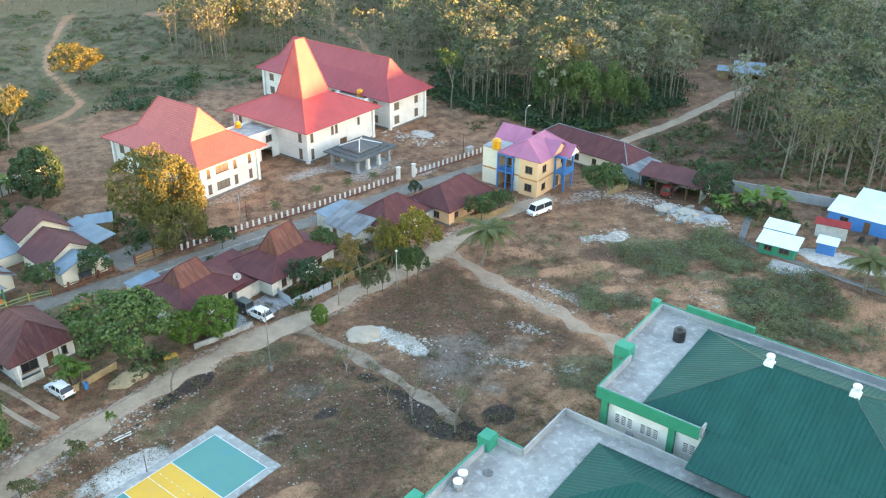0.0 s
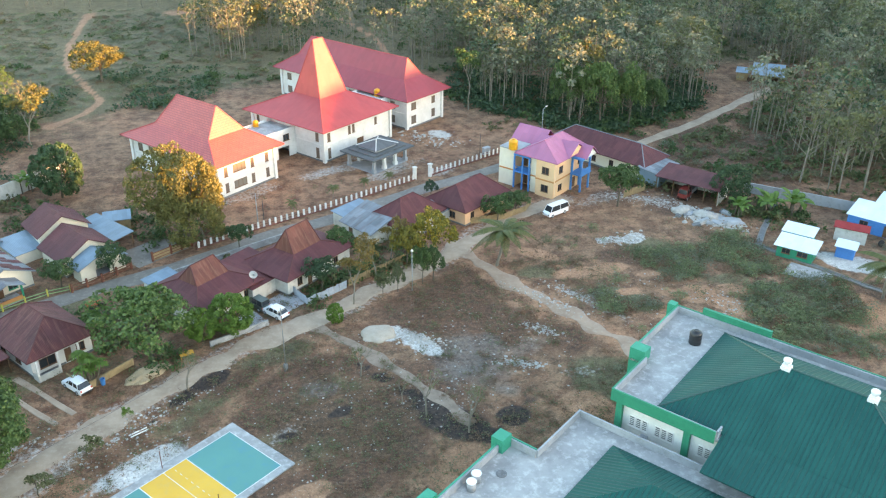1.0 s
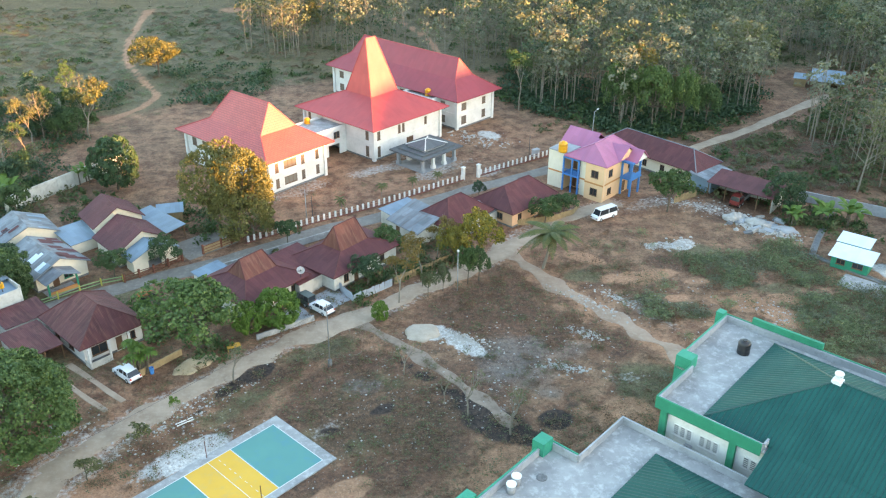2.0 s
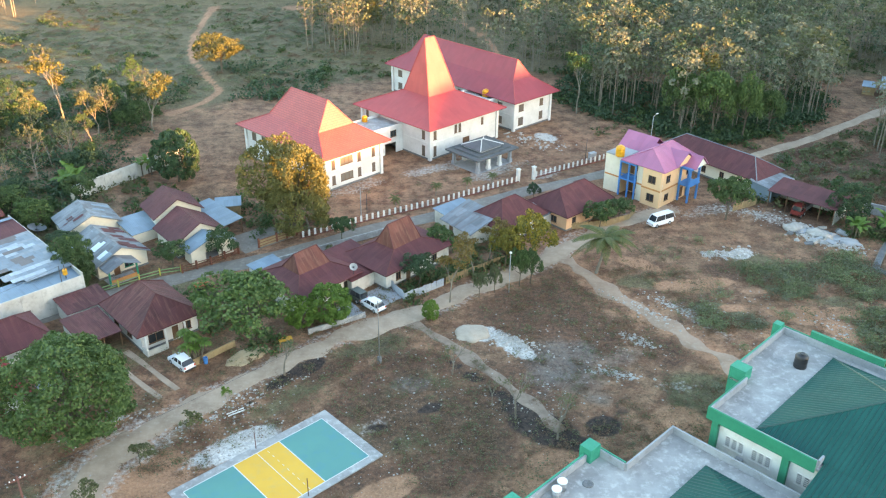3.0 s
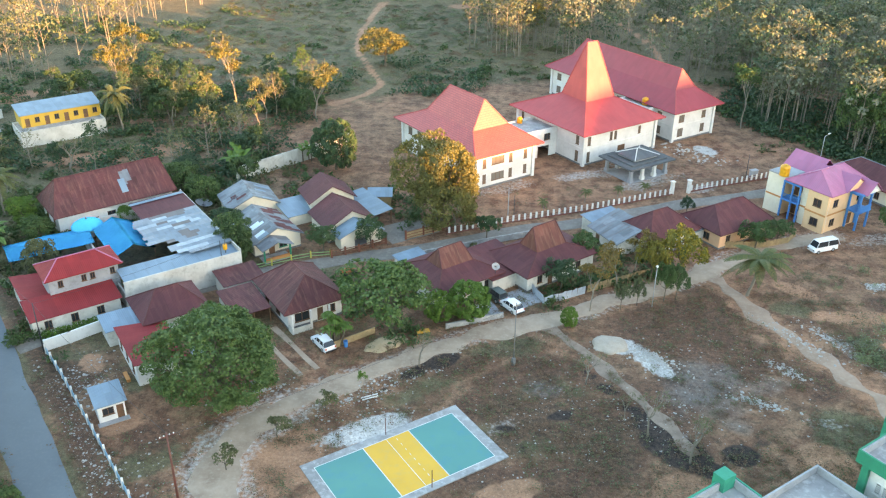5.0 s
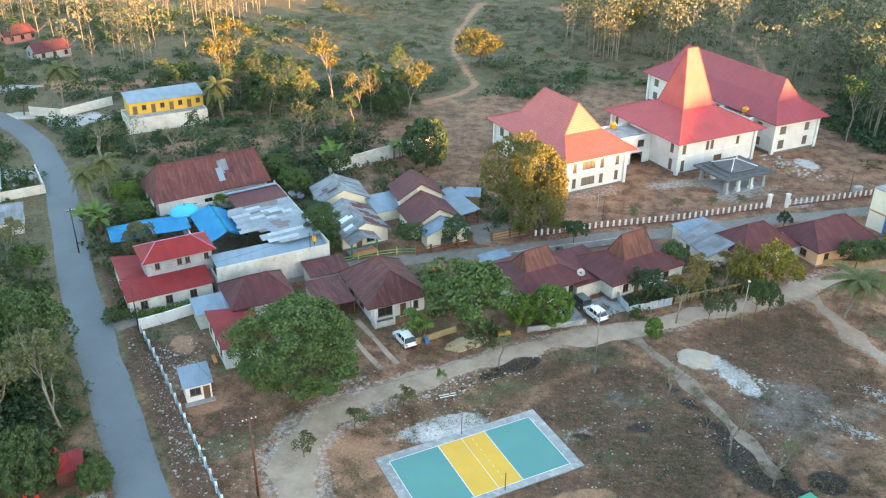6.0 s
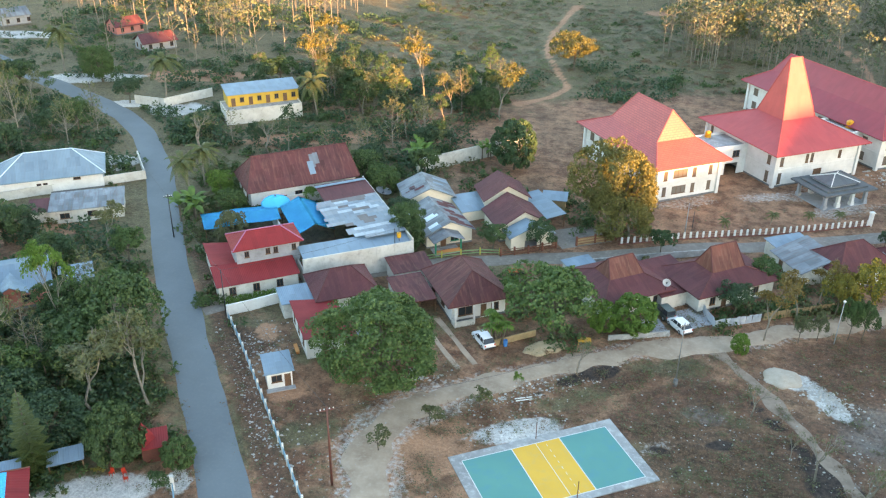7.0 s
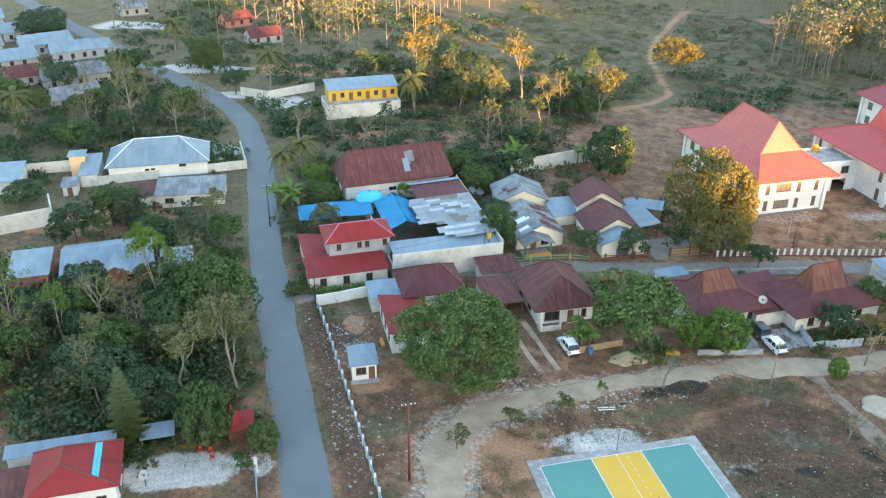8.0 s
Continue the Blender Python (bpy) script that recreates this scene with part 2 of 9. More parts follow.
LEAF_SHADE = leaf_mat("shade_tree_leaves", (0.040, 0.095, 0.022), (0.118, 0.185, 0.050), (0.07, 0.12, 0.04))
LEAF_OLIVE = leaf_mat("olive_woodland_leaves", (0.080, 0.105, 0.045), (0.135, 0.15, 0.07), (0.11, 0.125, 0.065))
LEAF_BROWN = leaf_mat("withered_brown_weeds", (0.17, 0.080, 0.045), (0.24, 0.145, 0.085), (0.12, 0.075, 0.04))
DARK_GREEN_TRIM = mottled("dark_green_ridge_paint", (0.0, 0.062, 0.053), (0.0, 0.054, 0.047), None, 0.6, 3.0, rough=0.45, bump=0.05)
# ---------------------------------------------------------------- building blocks
def bm_object(name, bm, material, smooth=False, weld=False):
    me = bpy.data.meshes.new(name)
    if weld:
        bmesh.ops.remove_doubles(bm, verts=bm.verts[:], dist=0.0005)
    bm.normal_update()
    bm.to_mesh(me)
    bm.free()
    if material:
        me.materials.append(material)
    if smooth:
        me.polygons.foreach_set("use_smooth", [True] * len(me.polygons))
    return new(name, me)


def part(name, bm, material, parent, label="", smooth=False, weld=False):
    """One bmesh as one mesh object under a thing or a part."""
    ob = bm_object(name, bm, material, smooth, weld)
    ob.parent = parent
    return tagged(ob, label) if label else ob


def thing(name, x, y, z=0.0, yaw=0.0, label="", category="", group="", kind=""):
    ob = new(name)
    ob.empty_display_size = 0.5
    ob.matrix_basis = pose(x, y, z, 0, 0, yaw)
    return tagged(ob, label, category, group, kind)


def box(bm, x0, x1, y0, y1, z0, z1, m=None):
    vs = [bm.verts.new((x, y, z)) for z in (z0, z1) for y in (y0, y1) for x in (x0, x1)]
    for f in ((0, 2, 3, 1), (4, 5, 7, 6), (0, 1, 5, 4), (2, 6, 7, 3), (0, 4, 6, 2), (1, 3, 7, 5)):
        bm.faces.new([vs[i] for i in f])
    if m is not None:
        bmesh.ops.transform(bm, matrix=m, verts=vs)
    return vs


def boxed(*a, **k):
    bm = bmesh.new()
    box(bm, *a, **k)
    return bm


def rod(bm, a, b, ra, rb=None, n=8):
    """A tapered round bar from a to b, closed at both ends."""
    a, b = Vector(a), Vector(b)
    rb = ra if rb is None else rb
    q = (b - a).to_track_quat("Z", "Y")
    ring = lambda c, r: [bm.verts.new(c + q @ Vector((r * math.cos(6.2832 * i / n), r * math.sin(6.2832 * i / n), 0))) for i in range(n)]
    lo, hi = ring(a, ra), ring(b, max(rb, 0.002))
    for i in range(n):
        bm.faces.new((lo[i], lo[(i + 1) % n], hi[(i + 1) % n], hi[i]))
    bm.faces.new(lo[::-1])
    bm.faces.new(hi)


def lathe(bm, profile, n=16, at=(0, 0, 0)):
    """A turned shape from (radius, height) pairs, closed at both ends."""
    rings = [[bm.verts.new((at[0] + r * math.cos(6.2832 * i / n), at[1] + r * math.sin(6.2832 * i / n), at[2] + z)) for i in range(n)] for r, z in profile]
    for lo, hi in zip(rings, rings[1:]):
        for i in range(n):
            bm.faces.new((lo[i], lo[(i + 1) % n], hi[(i + 1) % n], hi[i]))
    bm.faces.new(rings[0][::-1])
    bm.faces.new(rings[-1])


TABLES = {}


def value_noise(x, y, scale, seed):
    """Smooth noise from 0 to 1 over arrays of places."""
    if seed not in TABLES:
        TABLES[seed] = np.random.RandomState(seed).rand(64, 64)
    t = TABLES[seed]
    u, v = np.asarray(x) / scale, np.asarray(y) / scale
    i, j = np.floor(u).astype(int), np.floor(v).astype(int)
    a, b = u - i, v - j
    a, b = a * a * (3 - 2 * a), b * b * (3 - 2 * b)
    p = lambda di, dj: t[(i + di) % 64, (j + dj) % 64]
    return (p(0, 0) * (1 - a) + p(1, 0) * a) * (1 - b) + (p(0, 1) * (1 - a) + p(1, 1) * a) * b


def fractal(x, y, scale, seed):
    return (value_noise(x, y, scale, seed) * 4 + value_noise(x, y, scale / 2.1, seed + 1) * 2 + value_noise(x, y, scale / 4.3, seed + 2)) / 7


def smooth(e0, e1, x):
    t = np.clip((x - e0) / (e1 - e0), 0, 1)
    return t * t * (3 - 2 * t)


def along(pts, x, y):
    """How far places lie from a broken line."""
    best = np.full(np.shape(x), 1e9)
    for (ax, ay), (bx, by) in zip(pts, pts[1:]):
        dx, dy = bx - ax, by - ay
        t = np.clip(((x - ax) * dx + (y - ay) * dy) / (dx * dx + dy * dy), 0, 1)
        best = np.minimum(best, np.hypot(x - ax - t * dx, y - ay - t * dy))
    return best


def height(x, y):
    """The lie of the land: nearly level, plus an invented bare ridge, unseen behind the camera, added to keep the low
    sun off the village.
    """
    x, y = np.asarray(x, float), np.asarray(y, float)
    lumps = (fractal(x, y, 9, 5) - 0.5) * 0.25
    s, q = -0.866 * x + 0.5 * y, 0.5 * x + 0.866 * y      # away from the sun, and across
    # crest of the added ridge, varied across to set where its shadow ends
    top = 38 + 10 * (1 - smooth(70, 112, q)) + 14 * (1 - smooth(58, 98, q)) + 0.8 * smooth(106, 116, q) + 6.5 * smooth(138, 160, q) + 15 * smooth(232, 272, q) + 15 * (1 - smooth(84, 100, q)) + 1.2 * (1 - smooth(104, 116, q)) + 2.0 * (value_noise(q, q * 0, 22, 9) - 0.5)
    return lumps * smooth(-100, 20, y) + top * smooth(-110, -300, s)


# ---------------------------------------------------------------- the ways
MAIN_ROAD = [(-34.0, 42.0), (-44.2, 53.6), (-55.8, 66.2), (-67.6, 78.7), (-83.0, 95.3), (-97.0, 112.0), (-110.0, 127.2),
             (-126.0, 143.0), (-137.8, 151.3), (-154.6, 159.0), (-180.5, 168.0), (-205.5, 178.2), (-237.0, 190.0), (-271.0, 204.0), (-330, 230)]
BACK_LANE = [(-70.5, 86.0), (-63.8, 94.3), (-57.0, 101.6), (-47.0, 110.0), (-36.0, 116.6), (-21.0, 123.5), (-7.0, 132.9), (4.6, 138.0), (21.0, 148.2), (38.0, 156.5), (52, 165)]
FRONT_LANE = [(-34.3, 75.1), (-31.7, 79.0), (-28.5, 82.3), (-24.5, 86.5), (-20.2, 90.6), (-11.5, 98.0), (-5.8, 102.0), (-1.0, 104.0), (3.4, 107.2), (12.8, 114.8), (21.5, 121.0), (27.5, 127.5), (37.0, 134.7), (47.5, 140.2)]
FRONT_LANE_B = [(-31.7, 79.0), (-34.3, 75.1), (-35.6, 71.0), (-35.0, 66.8), (-32.4, 62.9), (-29, 51)]
TRACK = [(24.0, 122.0), (29.5, 111.3), (35.6, 102.0), (40.8, 93.2), (47, 84)]
PATH_LOT = [(-0.5, 103.0), (6.6, 95.3), (12.0, 87.8), (17.7, 78.7)]
FAR_TRACK = [(66, 161), (72.6, 166.3), (89.9, 176.7), (113.6, 194.8), (123.2, 200.8)]
FOOTPATHS = [[(-56, 195), (-50, 204), (-48, 213), (-53, 224), (-61, 242), (-66, 262), (-68, 285), (-70, 313), (-49, 314.5), (-28, 310)],
             [(14, 300), (19, 284), (24, 268), (26, 250)]]

# ---------------------------------------------------------------- the ground: one sheet to the horizon
def steps(lo, hi, fine, far):
    mid = list(np.arange(lo, hi + 0.01, fine))
    grow = fine
    left, right = [], []
    a, b = lo, hi
    while a > -far or b < far:
        grow *= 1.08
        a, b = a - grow, b + grow
        left.append(a)
        right.append(b)
    return np.array(left[::-1] + mid + right)


gx, gy = steps(-125, 115, 1.0, 2600), steps(44, 200, 1.0, 2600)
GX, GY = np.meshgrid(gx, gy)
GZ = height(GX, GY)
wob = (fractal(GX, GY, 7, 21) - 0.5) * 2


def blob(x, y, rx, ry, yaw=0.0, soft=0.35, rough=0.5):
    a = radians(yaw)
    u, v = (GX - x) * math.cos(a) + (GY - y) * math.sin(a), -(GX - x) * math.sin(a) + (GY - y) * math.cos(a)
    return 1 - smooth(1 - soft, 1 + soft, np.hypot(u / rx, v / ry) + wob * rough)


def way(pts, half, soft=1.0):
    return 1 - smooth(half - soft, half + soft, along(pts, GX, GY) + wob * soft)


soil, grass, pale, char = (np.zeros_like(GX) for _ in range(4))
# bare red-brown yard round the large halls, orange cuttings, verges
for b in ((0, 172, 62, 34, 42), (-12, 190, 52, 30, 20), (40, 178, 22, 12, 30)):
    soil = np.maximum(soil, 0.42 * blob(*b))
for b in ((42.3, 112.2, 5.2, 2.4, 0), (63.5, 103.5, 3.5, 1.6, -30), (54.5, 103.0, 4.0, 1.4, -35), (46.5, 113.2, 3.5, 1.5, 0), (52.8, 110.1, 3.2, 1.0, 0), (46.9, 105.5, 1.8, 1.0, 0), (60.1, 99.7, 4.0, 2.2, -40), (58.4, 104, 3.5, 1.6, -20), (80, 91.1, 6.5, 4.5, 0), (78.4, 97.3, 4, 2.2, 0), (37, 118.9, 4, 1.6, -40),
          (-29, 70, 6, 4, 40), (-33, 78, 4, 2, 40), (-20, 65, 9, 3, 41), (16, 72.5, 5, 3, 40), (31.5, 79.5, 4.0, 3.0, -40), (-58.6, 84.5, 2.6, 1.4, -45), (-49.2, 73.4, 2.5, 3, -45), (-3.4, 68.7, 4, 1.6, 40), (92, 88, 8, 6, 0),
          (-90, 155, 18, 4, 30), (-141, 186, 14, 6, 20), (-118, 92, 14, 5, 40)):
    soil = np.maximum(soil, blob(*b))
soil = np.maximum(soil, 0.5 * way(TRACK, 2.8, 1.6))
for b in ((61, 115.5, 11, 6, -20), (70.5, 99, 8, 5, -30), (46, 103, 5, 2.4, -40), (63.4, 107.3, 5, 3, 0), (72, 92, 8, 5, 0), (35.5, 113.2, 3, 2, 0), (-5.5, 96.5, 6.5, 3.0, 20), (-16, 84.8, 6, 2.6, 41), (0.8, 86, 8, 4.5, 30), (6.7, 80.7, 6, 3, 30), (-0.7, 78, 9, 4, 0), (16.7, 96, 3, 2, 0), (-60, 225, 75, 45, 20),
          (-43.5, 68, 4, 3, 40), (-62, 86, 2, 1.4, 0), (-51, 81, 3, 2.2, -45), (-80, 70, 24, 44, 45), (-100, 120, 40, 60, 45), (-130, 160, 60, 50, 0), (-40, 110, 8, 4, 42), (36, 86, 5, 4, 40), (-70, 145, 26, 14, 45), (100, 95, 16, 10, 0)):
    grass = np.maximum(grass, 0.85 * blob(*b, soft=0.5, rough=0.9))
grass = np.maximum(grass, 0.8 * (1 - smooth(-128, -112, GX)))
grass = np.maximum(grass, 0.75 * smooth(205, 235, GY)) * (1 - 0.9 * blob(-8, 185, 56, 32, 22))
for b in ((-20.0, 77.2, 5.8, 2.3, 43), (-57.6, 51.4, 7.0, 3.4, 42), (9.2, 99.5, 2.6, 1.9, 10), (13.2, 97.2, 3.8, 1.4, -55), (49.6, 122.3, 2.6, 1.2, 0), (54.1, 122.5, 2.4, 1.4, 40), (88, 106, 9, 3.2, -40), (-52, 55.5, 3, 1.5, -48), (-167, 173.5, 12, 4, 25), (-221, 202, 14, 5, 30), (-121, 127, 5, 4, 41), (-142, 160, 7, 3, 20), (-130, 160, 8, 5, 30), (30, 178, 3, 2, -48)):
    pale = np.maximum(pale, blob(*b, soft=0.3, rough=0.6))
for b in ((62, 138, 7, 2.6, -25), (52, 138.5, 7, 2.4, 20), (32.1, 87, 3, 1.4, 0), (16.2, 82.3, 2.6, 1.0, -45), (26, 90, 2.6, 1.0, -20), (31, 98, 3, 1.2, -40), (34, 106, 6, 1.2, -50), (-52, 55.5, 3, 1.5, -48), (38.5, 106, 5, 1.4, -50), (42, 100.5, 5, 1.4, -50), (-36, 69, 4, 7, -20), (-5, 80, 2.2, 1.4, 40), (20, 160, 10, 3.5, 42), (12, 166, 11, 4, 42), (-12, 150, 7, 3, 42)):
    pale = np.maximum(pale, 0.42 * blob(*b, soft=0.7, rough=0.9))
for b in ((17, 159, 8, 3.4, 42), (5, 160, 8, 2.6, 20), (27, 157, 5, 2.2, 42)):
    pale = np.maximum(pale, 0.5 * blob(*b, soft=0.6, rough=0.7))
verge = (1 - smooth(0.8, 2.6, np.abs(along(MAIN_ROAD[:5], GX, GY) - 5.0))) * (GX + GY * 0.95 > 8)
pale = np.maximum(pale, 0.22 * (1 - smooth(0.3, 1.8, np.abs(along(MAIN_ROAD[:5], GX, GY) - 4.6))) * (GX + GY * 0.95 > 8) * (0.5 + value_noise(GX, GY, 4, 4)))
pale = np.maximum(pale, 0.30 * way(PATH_LOT, 1.4, 0.8))
for p in FOOTPATHS:
    soil = np.maximum(soil, 0.8 * way(p, 1.2, 0.8))
pale = np.maximum(pale, 0.40 * way(FRONT_LANE, 2.9, 1.2))
soil = np.maximum(soil, 0.42 * way(FRONT_LANE_B, 5.2, 1.6))
pale = np.maximum(pale, 0.46 * way(FRONT_LANE_B, 3.9, 1.5))
for b in ((15.1, 79.2, 3.9, 2.4, -45), (12.4, 83.6, 2.6, 1.4, -45), (22.9, 79.8, 1.9, 1.5, 20), (7.6, 89.6, 2.2, 1.0, -45), (10.2, 86.4, 1.6, 0.7, -45), (18.5, 76.8, 2.2, 1.2, -45), (5.5, 92.2, 1.4, 0.5, -45), (-1.8, 76.5, 1, 0.6, 0), (-4.2, 79.8, 1, 0.6, 0),
          (-13.6, 92.4, 2.6, 1.2, 41), (-17.0, 89.0, 1.8, 0.9, 41), (25.5, 82.5, 1.2, 0.7, 0), (-19.6, 85.2, 0.8, 0.5, 0), (2.2, 83.5, 1.2, 0.6, 20)):
    char = np.maximum(char, np.minimum(1, 1.25 * blob(*b, soft=0.6, rough=0.75)))
rusty, ash = np.zeros_like(GX), np.zeros_like(GX)
for b in ((6, 82, 14, 8, 30), (24, 98, 9, 6, 40), (-3, 92, 8, 3, 41), (19.3, 108, 9, 5, 40), (26, 102, 6, 4, 40), (13, 103, 6, 3, 40), (5, 92, 7, 2.6, -45), (11, 84.6, 8, 4.6, -45), (14.5, 108.2, 6, 3.4, 30), (-8, 84, 6, 3, 41), (34, 96, 5, 5, 40), (5, 74, 8, 3, 30), (-60, 80, 4, 5, -45), (-46, 72, 4, 3, 0), (50, 116, 7, 3, -20), (92, 158, 34, 17, 30), (75, 150, 16, 8, 30), (-10, 92, 5, 2, 41), (88, 100, 7, 5, 0)):
    rusty = np.maximum(rusty, 0.9 * blob(*b, soft=0.6, rough=0.9))
rusty = np.maximum(rusty, 0.75 * verge)
for b in ((21, 89.5, 5.5, 5.5, 40), (20.7, 94, 5, 3.4, 0), (23, 84.6, 3.6, 2.2, 0), (28, 93, 5, 3, 40), (0, 88, 3, 1.4, 0)):
    ash = np.maximum(ash, 0.62 * blob(*b, soft=0.7, rough=0.8))

nr, nc = GX.shape
idx = np.arange(nr * nc).reshape(nr, nc)
faces = np.stack([idx[:-1, :-1], idx[:-1, 1:], idx[1:, 1:], idx[1:, :-1]], -1).reshape(-1, 4)
me = bpy.data.meshes.new("ground")
me.from_pydata(np.stack([GX, GY, GZ], -1).reshape(-1, 3).tolist(), [], faces.tolist())
att = me.color_attributes.new("cover", "FLOAT_COLOR", "POINT")
att.data.foreach_set("color", np.stack([soil, grass, pale, char], -1).astype(np.float32).ravel())
att = me.color_attributes.new("litter", "FLOAT_COLOR", "POINT")
att.data.foreach_set("color", np.stack([rusty, ash, verge, verge], -1).astype(np.float32).ravel())
me.polygons.foreach_set("use_smooth", [True] * len(me.polygons))
ground = tagged(new("ground", me), "dry brown earth with weeds, stones and burnt patches", "ground", kind="structure")

m, nt, b = node_mat("dry_earth")
pos = world_pos(nt)
cover = nt.nodes.new("ShaderNodeVertexColor")
cover.layer_name = "cover"
sep = nt.nodes.new("ShaderNodeSeparateColor")
nt.links.new(cover.outputs[0], sep.inputs[0])
litter = nt.nodes.new("ShaderNodeVertexColor")
litter.layer_name = "litter"
sep2 = nt.nodes.new("ShaderNodeSeparateColor")
nt.links.new(litter.outputs[0], sep2.inputs[0])
n_big, n_mid, n_fine, n_grit = (noise_of(nt, pos, s, 6.0, 0.65) for s in (0.06, 0.35, 1.6, 7.0))
col = mixc(nt, ramp(nt, n_mid, 0.38, 0.62), (0.165, 0.066, 0.036), (0.36, 0.18, 0.104))
col = mixc(nt, mathn(nt, "MULTIPLY", ramp(nt, n_big, 0.42, 0.6), 0.25), col, (0.16, 0.115, 0.07))
edge = lambda out, n, lo=0.35, hi=0.65: ramp(nt, mathn(nt, "ADD", out, mathn(nt, "MULTIPLY", mathn(nt, "SUBTRACT", n, 0.5), 0.9)), lo, hi)
col = mixc(nt, mathn(nt, "MULTIPLY", edge(sep.outputs[1], n_fine, 0.4, 0.75), 0.8), col, mixc(nt, ramp(nt, n_fine, 0.3, 0.7), (0.074, 0.080, 0.036), (0.15, 0.138, 0.070)))
col = mixc(nt, mathn(nt, "MULTIPLY", edge(sep2.outputs[0], n_fine, 0.35, 0.7), 0.85), col, mixc(nt, ramp(nt, n_fine, 0.35, 0.65), (0.050, 0.020, 0.013), (0.200, 0.092, 0.052)))
col = mixc(nt, mathn(nt, "MULTIPLY", edge(sep2.outputs[1], n_mid, 0.3, 0.8), 0.8), col, mixc(nt, n_fine, (0.13, 0.115, 0.105), (0.25, 0.225, 0.205)))
n_tuft = noise_of(nt, pos, 0.9, 8.0, 0.75)
col = mixc(nt, mathn(nt, "MULTIPLY", ramp(nt, n_tuft, 0.50, 0.60), 0.66), col, mixc(nt, n_mid, (0.052, 0.026, 0.017), (0.085, 0.056, 0.028)))
col = mixc(nt, edge(sep.outputs[0], n_mid), col, mixc(nt, n_fine, (0.32, 0.140, 0.074), (0.43, 0.228, 0.138)))
col = mixc(nt, edge(sep.outputs[2], n_fine), col, mixc(nt, n_grit, (0.31, 0.28, 0.25), (0.68, 0.66, 0.63)))
col = mixc(nt, mathn(nt, "MULTIPLY", ramp(nt, n_grit, 0.61, 0.70), 0.7), col, (0.44, 0.38, 0.32))
col = mixc(nt, edge(cover.outputs[1], n_fine), col, mixc(nt, ramp(nt, n_fine, 0.35, 0.62), (0.010, 0.007, 0.006), (0.066, 0.040, 0.030)))
n_spot, n_patch = noise_of(nt, pos, 2.6, 8.0, 0.8), noise_of(nt, pos, 0.18, 5.0, 0.7)
hsv = nt.nodes.new("ShaderNodeHueSaturation")
shade_ = nt.nodes.new("ShaderNodeMapRange")
for slot, v in ((1, 0.33), (2, 0.67), (3, 0.38), (4, 1.62)):
    shade_.inputs[slot].default_value = v
nt.links.new(mathn(nt, "ADD", mathn(nt, "MULTIPLY", n_spot, 0.65), mathn(nt, "MULTIPLY", n_patch, 0.35)), shade_.inputs[0])
nt.links.new(shade_.outputs[0], hsv.inputs["Value"])
nt.links.new(col, hsv.inputs["Color"])
nt.links.new(hsv.outputs[0], b.inputs["Base Color"])
b.inputs["Roughness"].default_value = 0.95
bump_to(nt, b, mathn(nt, "ADD", n_fine, n_grit), 0.9, 0.16)
me.materials.append(m)


def ribbon(name, pts, half, material, label, category, lift=0.045, ragged=0.3, step=1.2, seed=3):
    """A way laid on the ground: a strip with worn edges and a slight crown."""
    dense = []
    for (ax, ay), (bx, by) in zip(pts, pts[1:]):
        n = max(1, int(math.hypot(bx - ax, by - ay) / step))
        dense += [(ax + (bx - ax) * i / n, ay + (by - ay) * i / n) for i in range(n)]
    dense.append(pts[-1])
    p = np.array(dense)
    for _ in range(6):
        p[1:-1] = (p[:-2] + 2 * p[1:-1] + p[2:]) / 4
    d = np.gradient(p, axis=0)
    d /= np.linalg.norm(d, axis=1, keepdims=True)
    side = np.stack([-d[:, 1], d[:, 0]], 1)
    rng = np.random.RandomState(seed)
    verts, cols = [], 9
    wander = rng.rand(len(p) + 8, 2) - 0.5
    for _ in range(3):
        wander = (np.roll(wander, 1, 0) + wander * 1.6 + np.roll(wander, -1, 0)) / 2.6
    for i, (q, s) in enumerate(zip(p, side)):
        hl, hr = half + ragged * wander[i]
        for k in range(cols):
            f = k / (cols - 1) * 2 - 1
            x, y = q + s * (f * (hl if f < 0 else hr))
            verts.append((x, y, float(height(x, y)) + (lift * (1 - abs(f) ** 6) + (0.012 if abs(f) < 0.99 else -0.10))))
    fs = [(i * cols + k, i * cols + k + 1, (i + 1) * cols + k + 1, (i + 1) * cols + k) for i in range(len(p) - 1) for k in range(cols - 1)]
    me = bpy.data.meshes.new(name)
    me.from_pydata(verts, [], [f[::-1] for f in fs])
    me.polygons.foreach_set("use_smooth", [True] * len(me.polygons))
    me.materials.append(material)
    return tagged(new(name, me), label, category, kind="structure")


ASPHALT = mottled("worn_asphalt", (0.136, 0.164, 0.176), (0.112, 0.136, 0.148), (0.175, 0.195, 0.20), 0.12, 2.5, bump=0.2, amount3=0.4)
LANE = mottled("dusty_lane", (0.41, 0.295, 0.215), (0.29, 0.20, 0.142), (0.47, 0.375, 0.295), 0.35, 1.8, bump=0.4, amount3=0.6)
BACKLANE_MAT = mottled("grey_lane", (0.225, 0.195, 0.165), (0.16, 0.135, 0.115), (0.34, 0.30, 0.255), 0.3, 1.5, bump=0.3)
TRACK_MAT = mottled("orange_dirt_track", (0.37, 0.245, 0.175), (0.28, 0.18, 0.125), (0.42, 0.33, 0.265), 0.3, 1.5, bump=0.4)
PATH_MAT = mottled("pale_dirt_path", (0.30, 0.215, 0.16), (0.20, 0.135, 0.10), (0.14, 0.095, 0.07), 0.4, 1.4, bump=0.4)
ribbon("road", MAIN_ROAD, 3.1, ASPHALT, "worn grey asphalt road", "road", 0.07, 0.25)
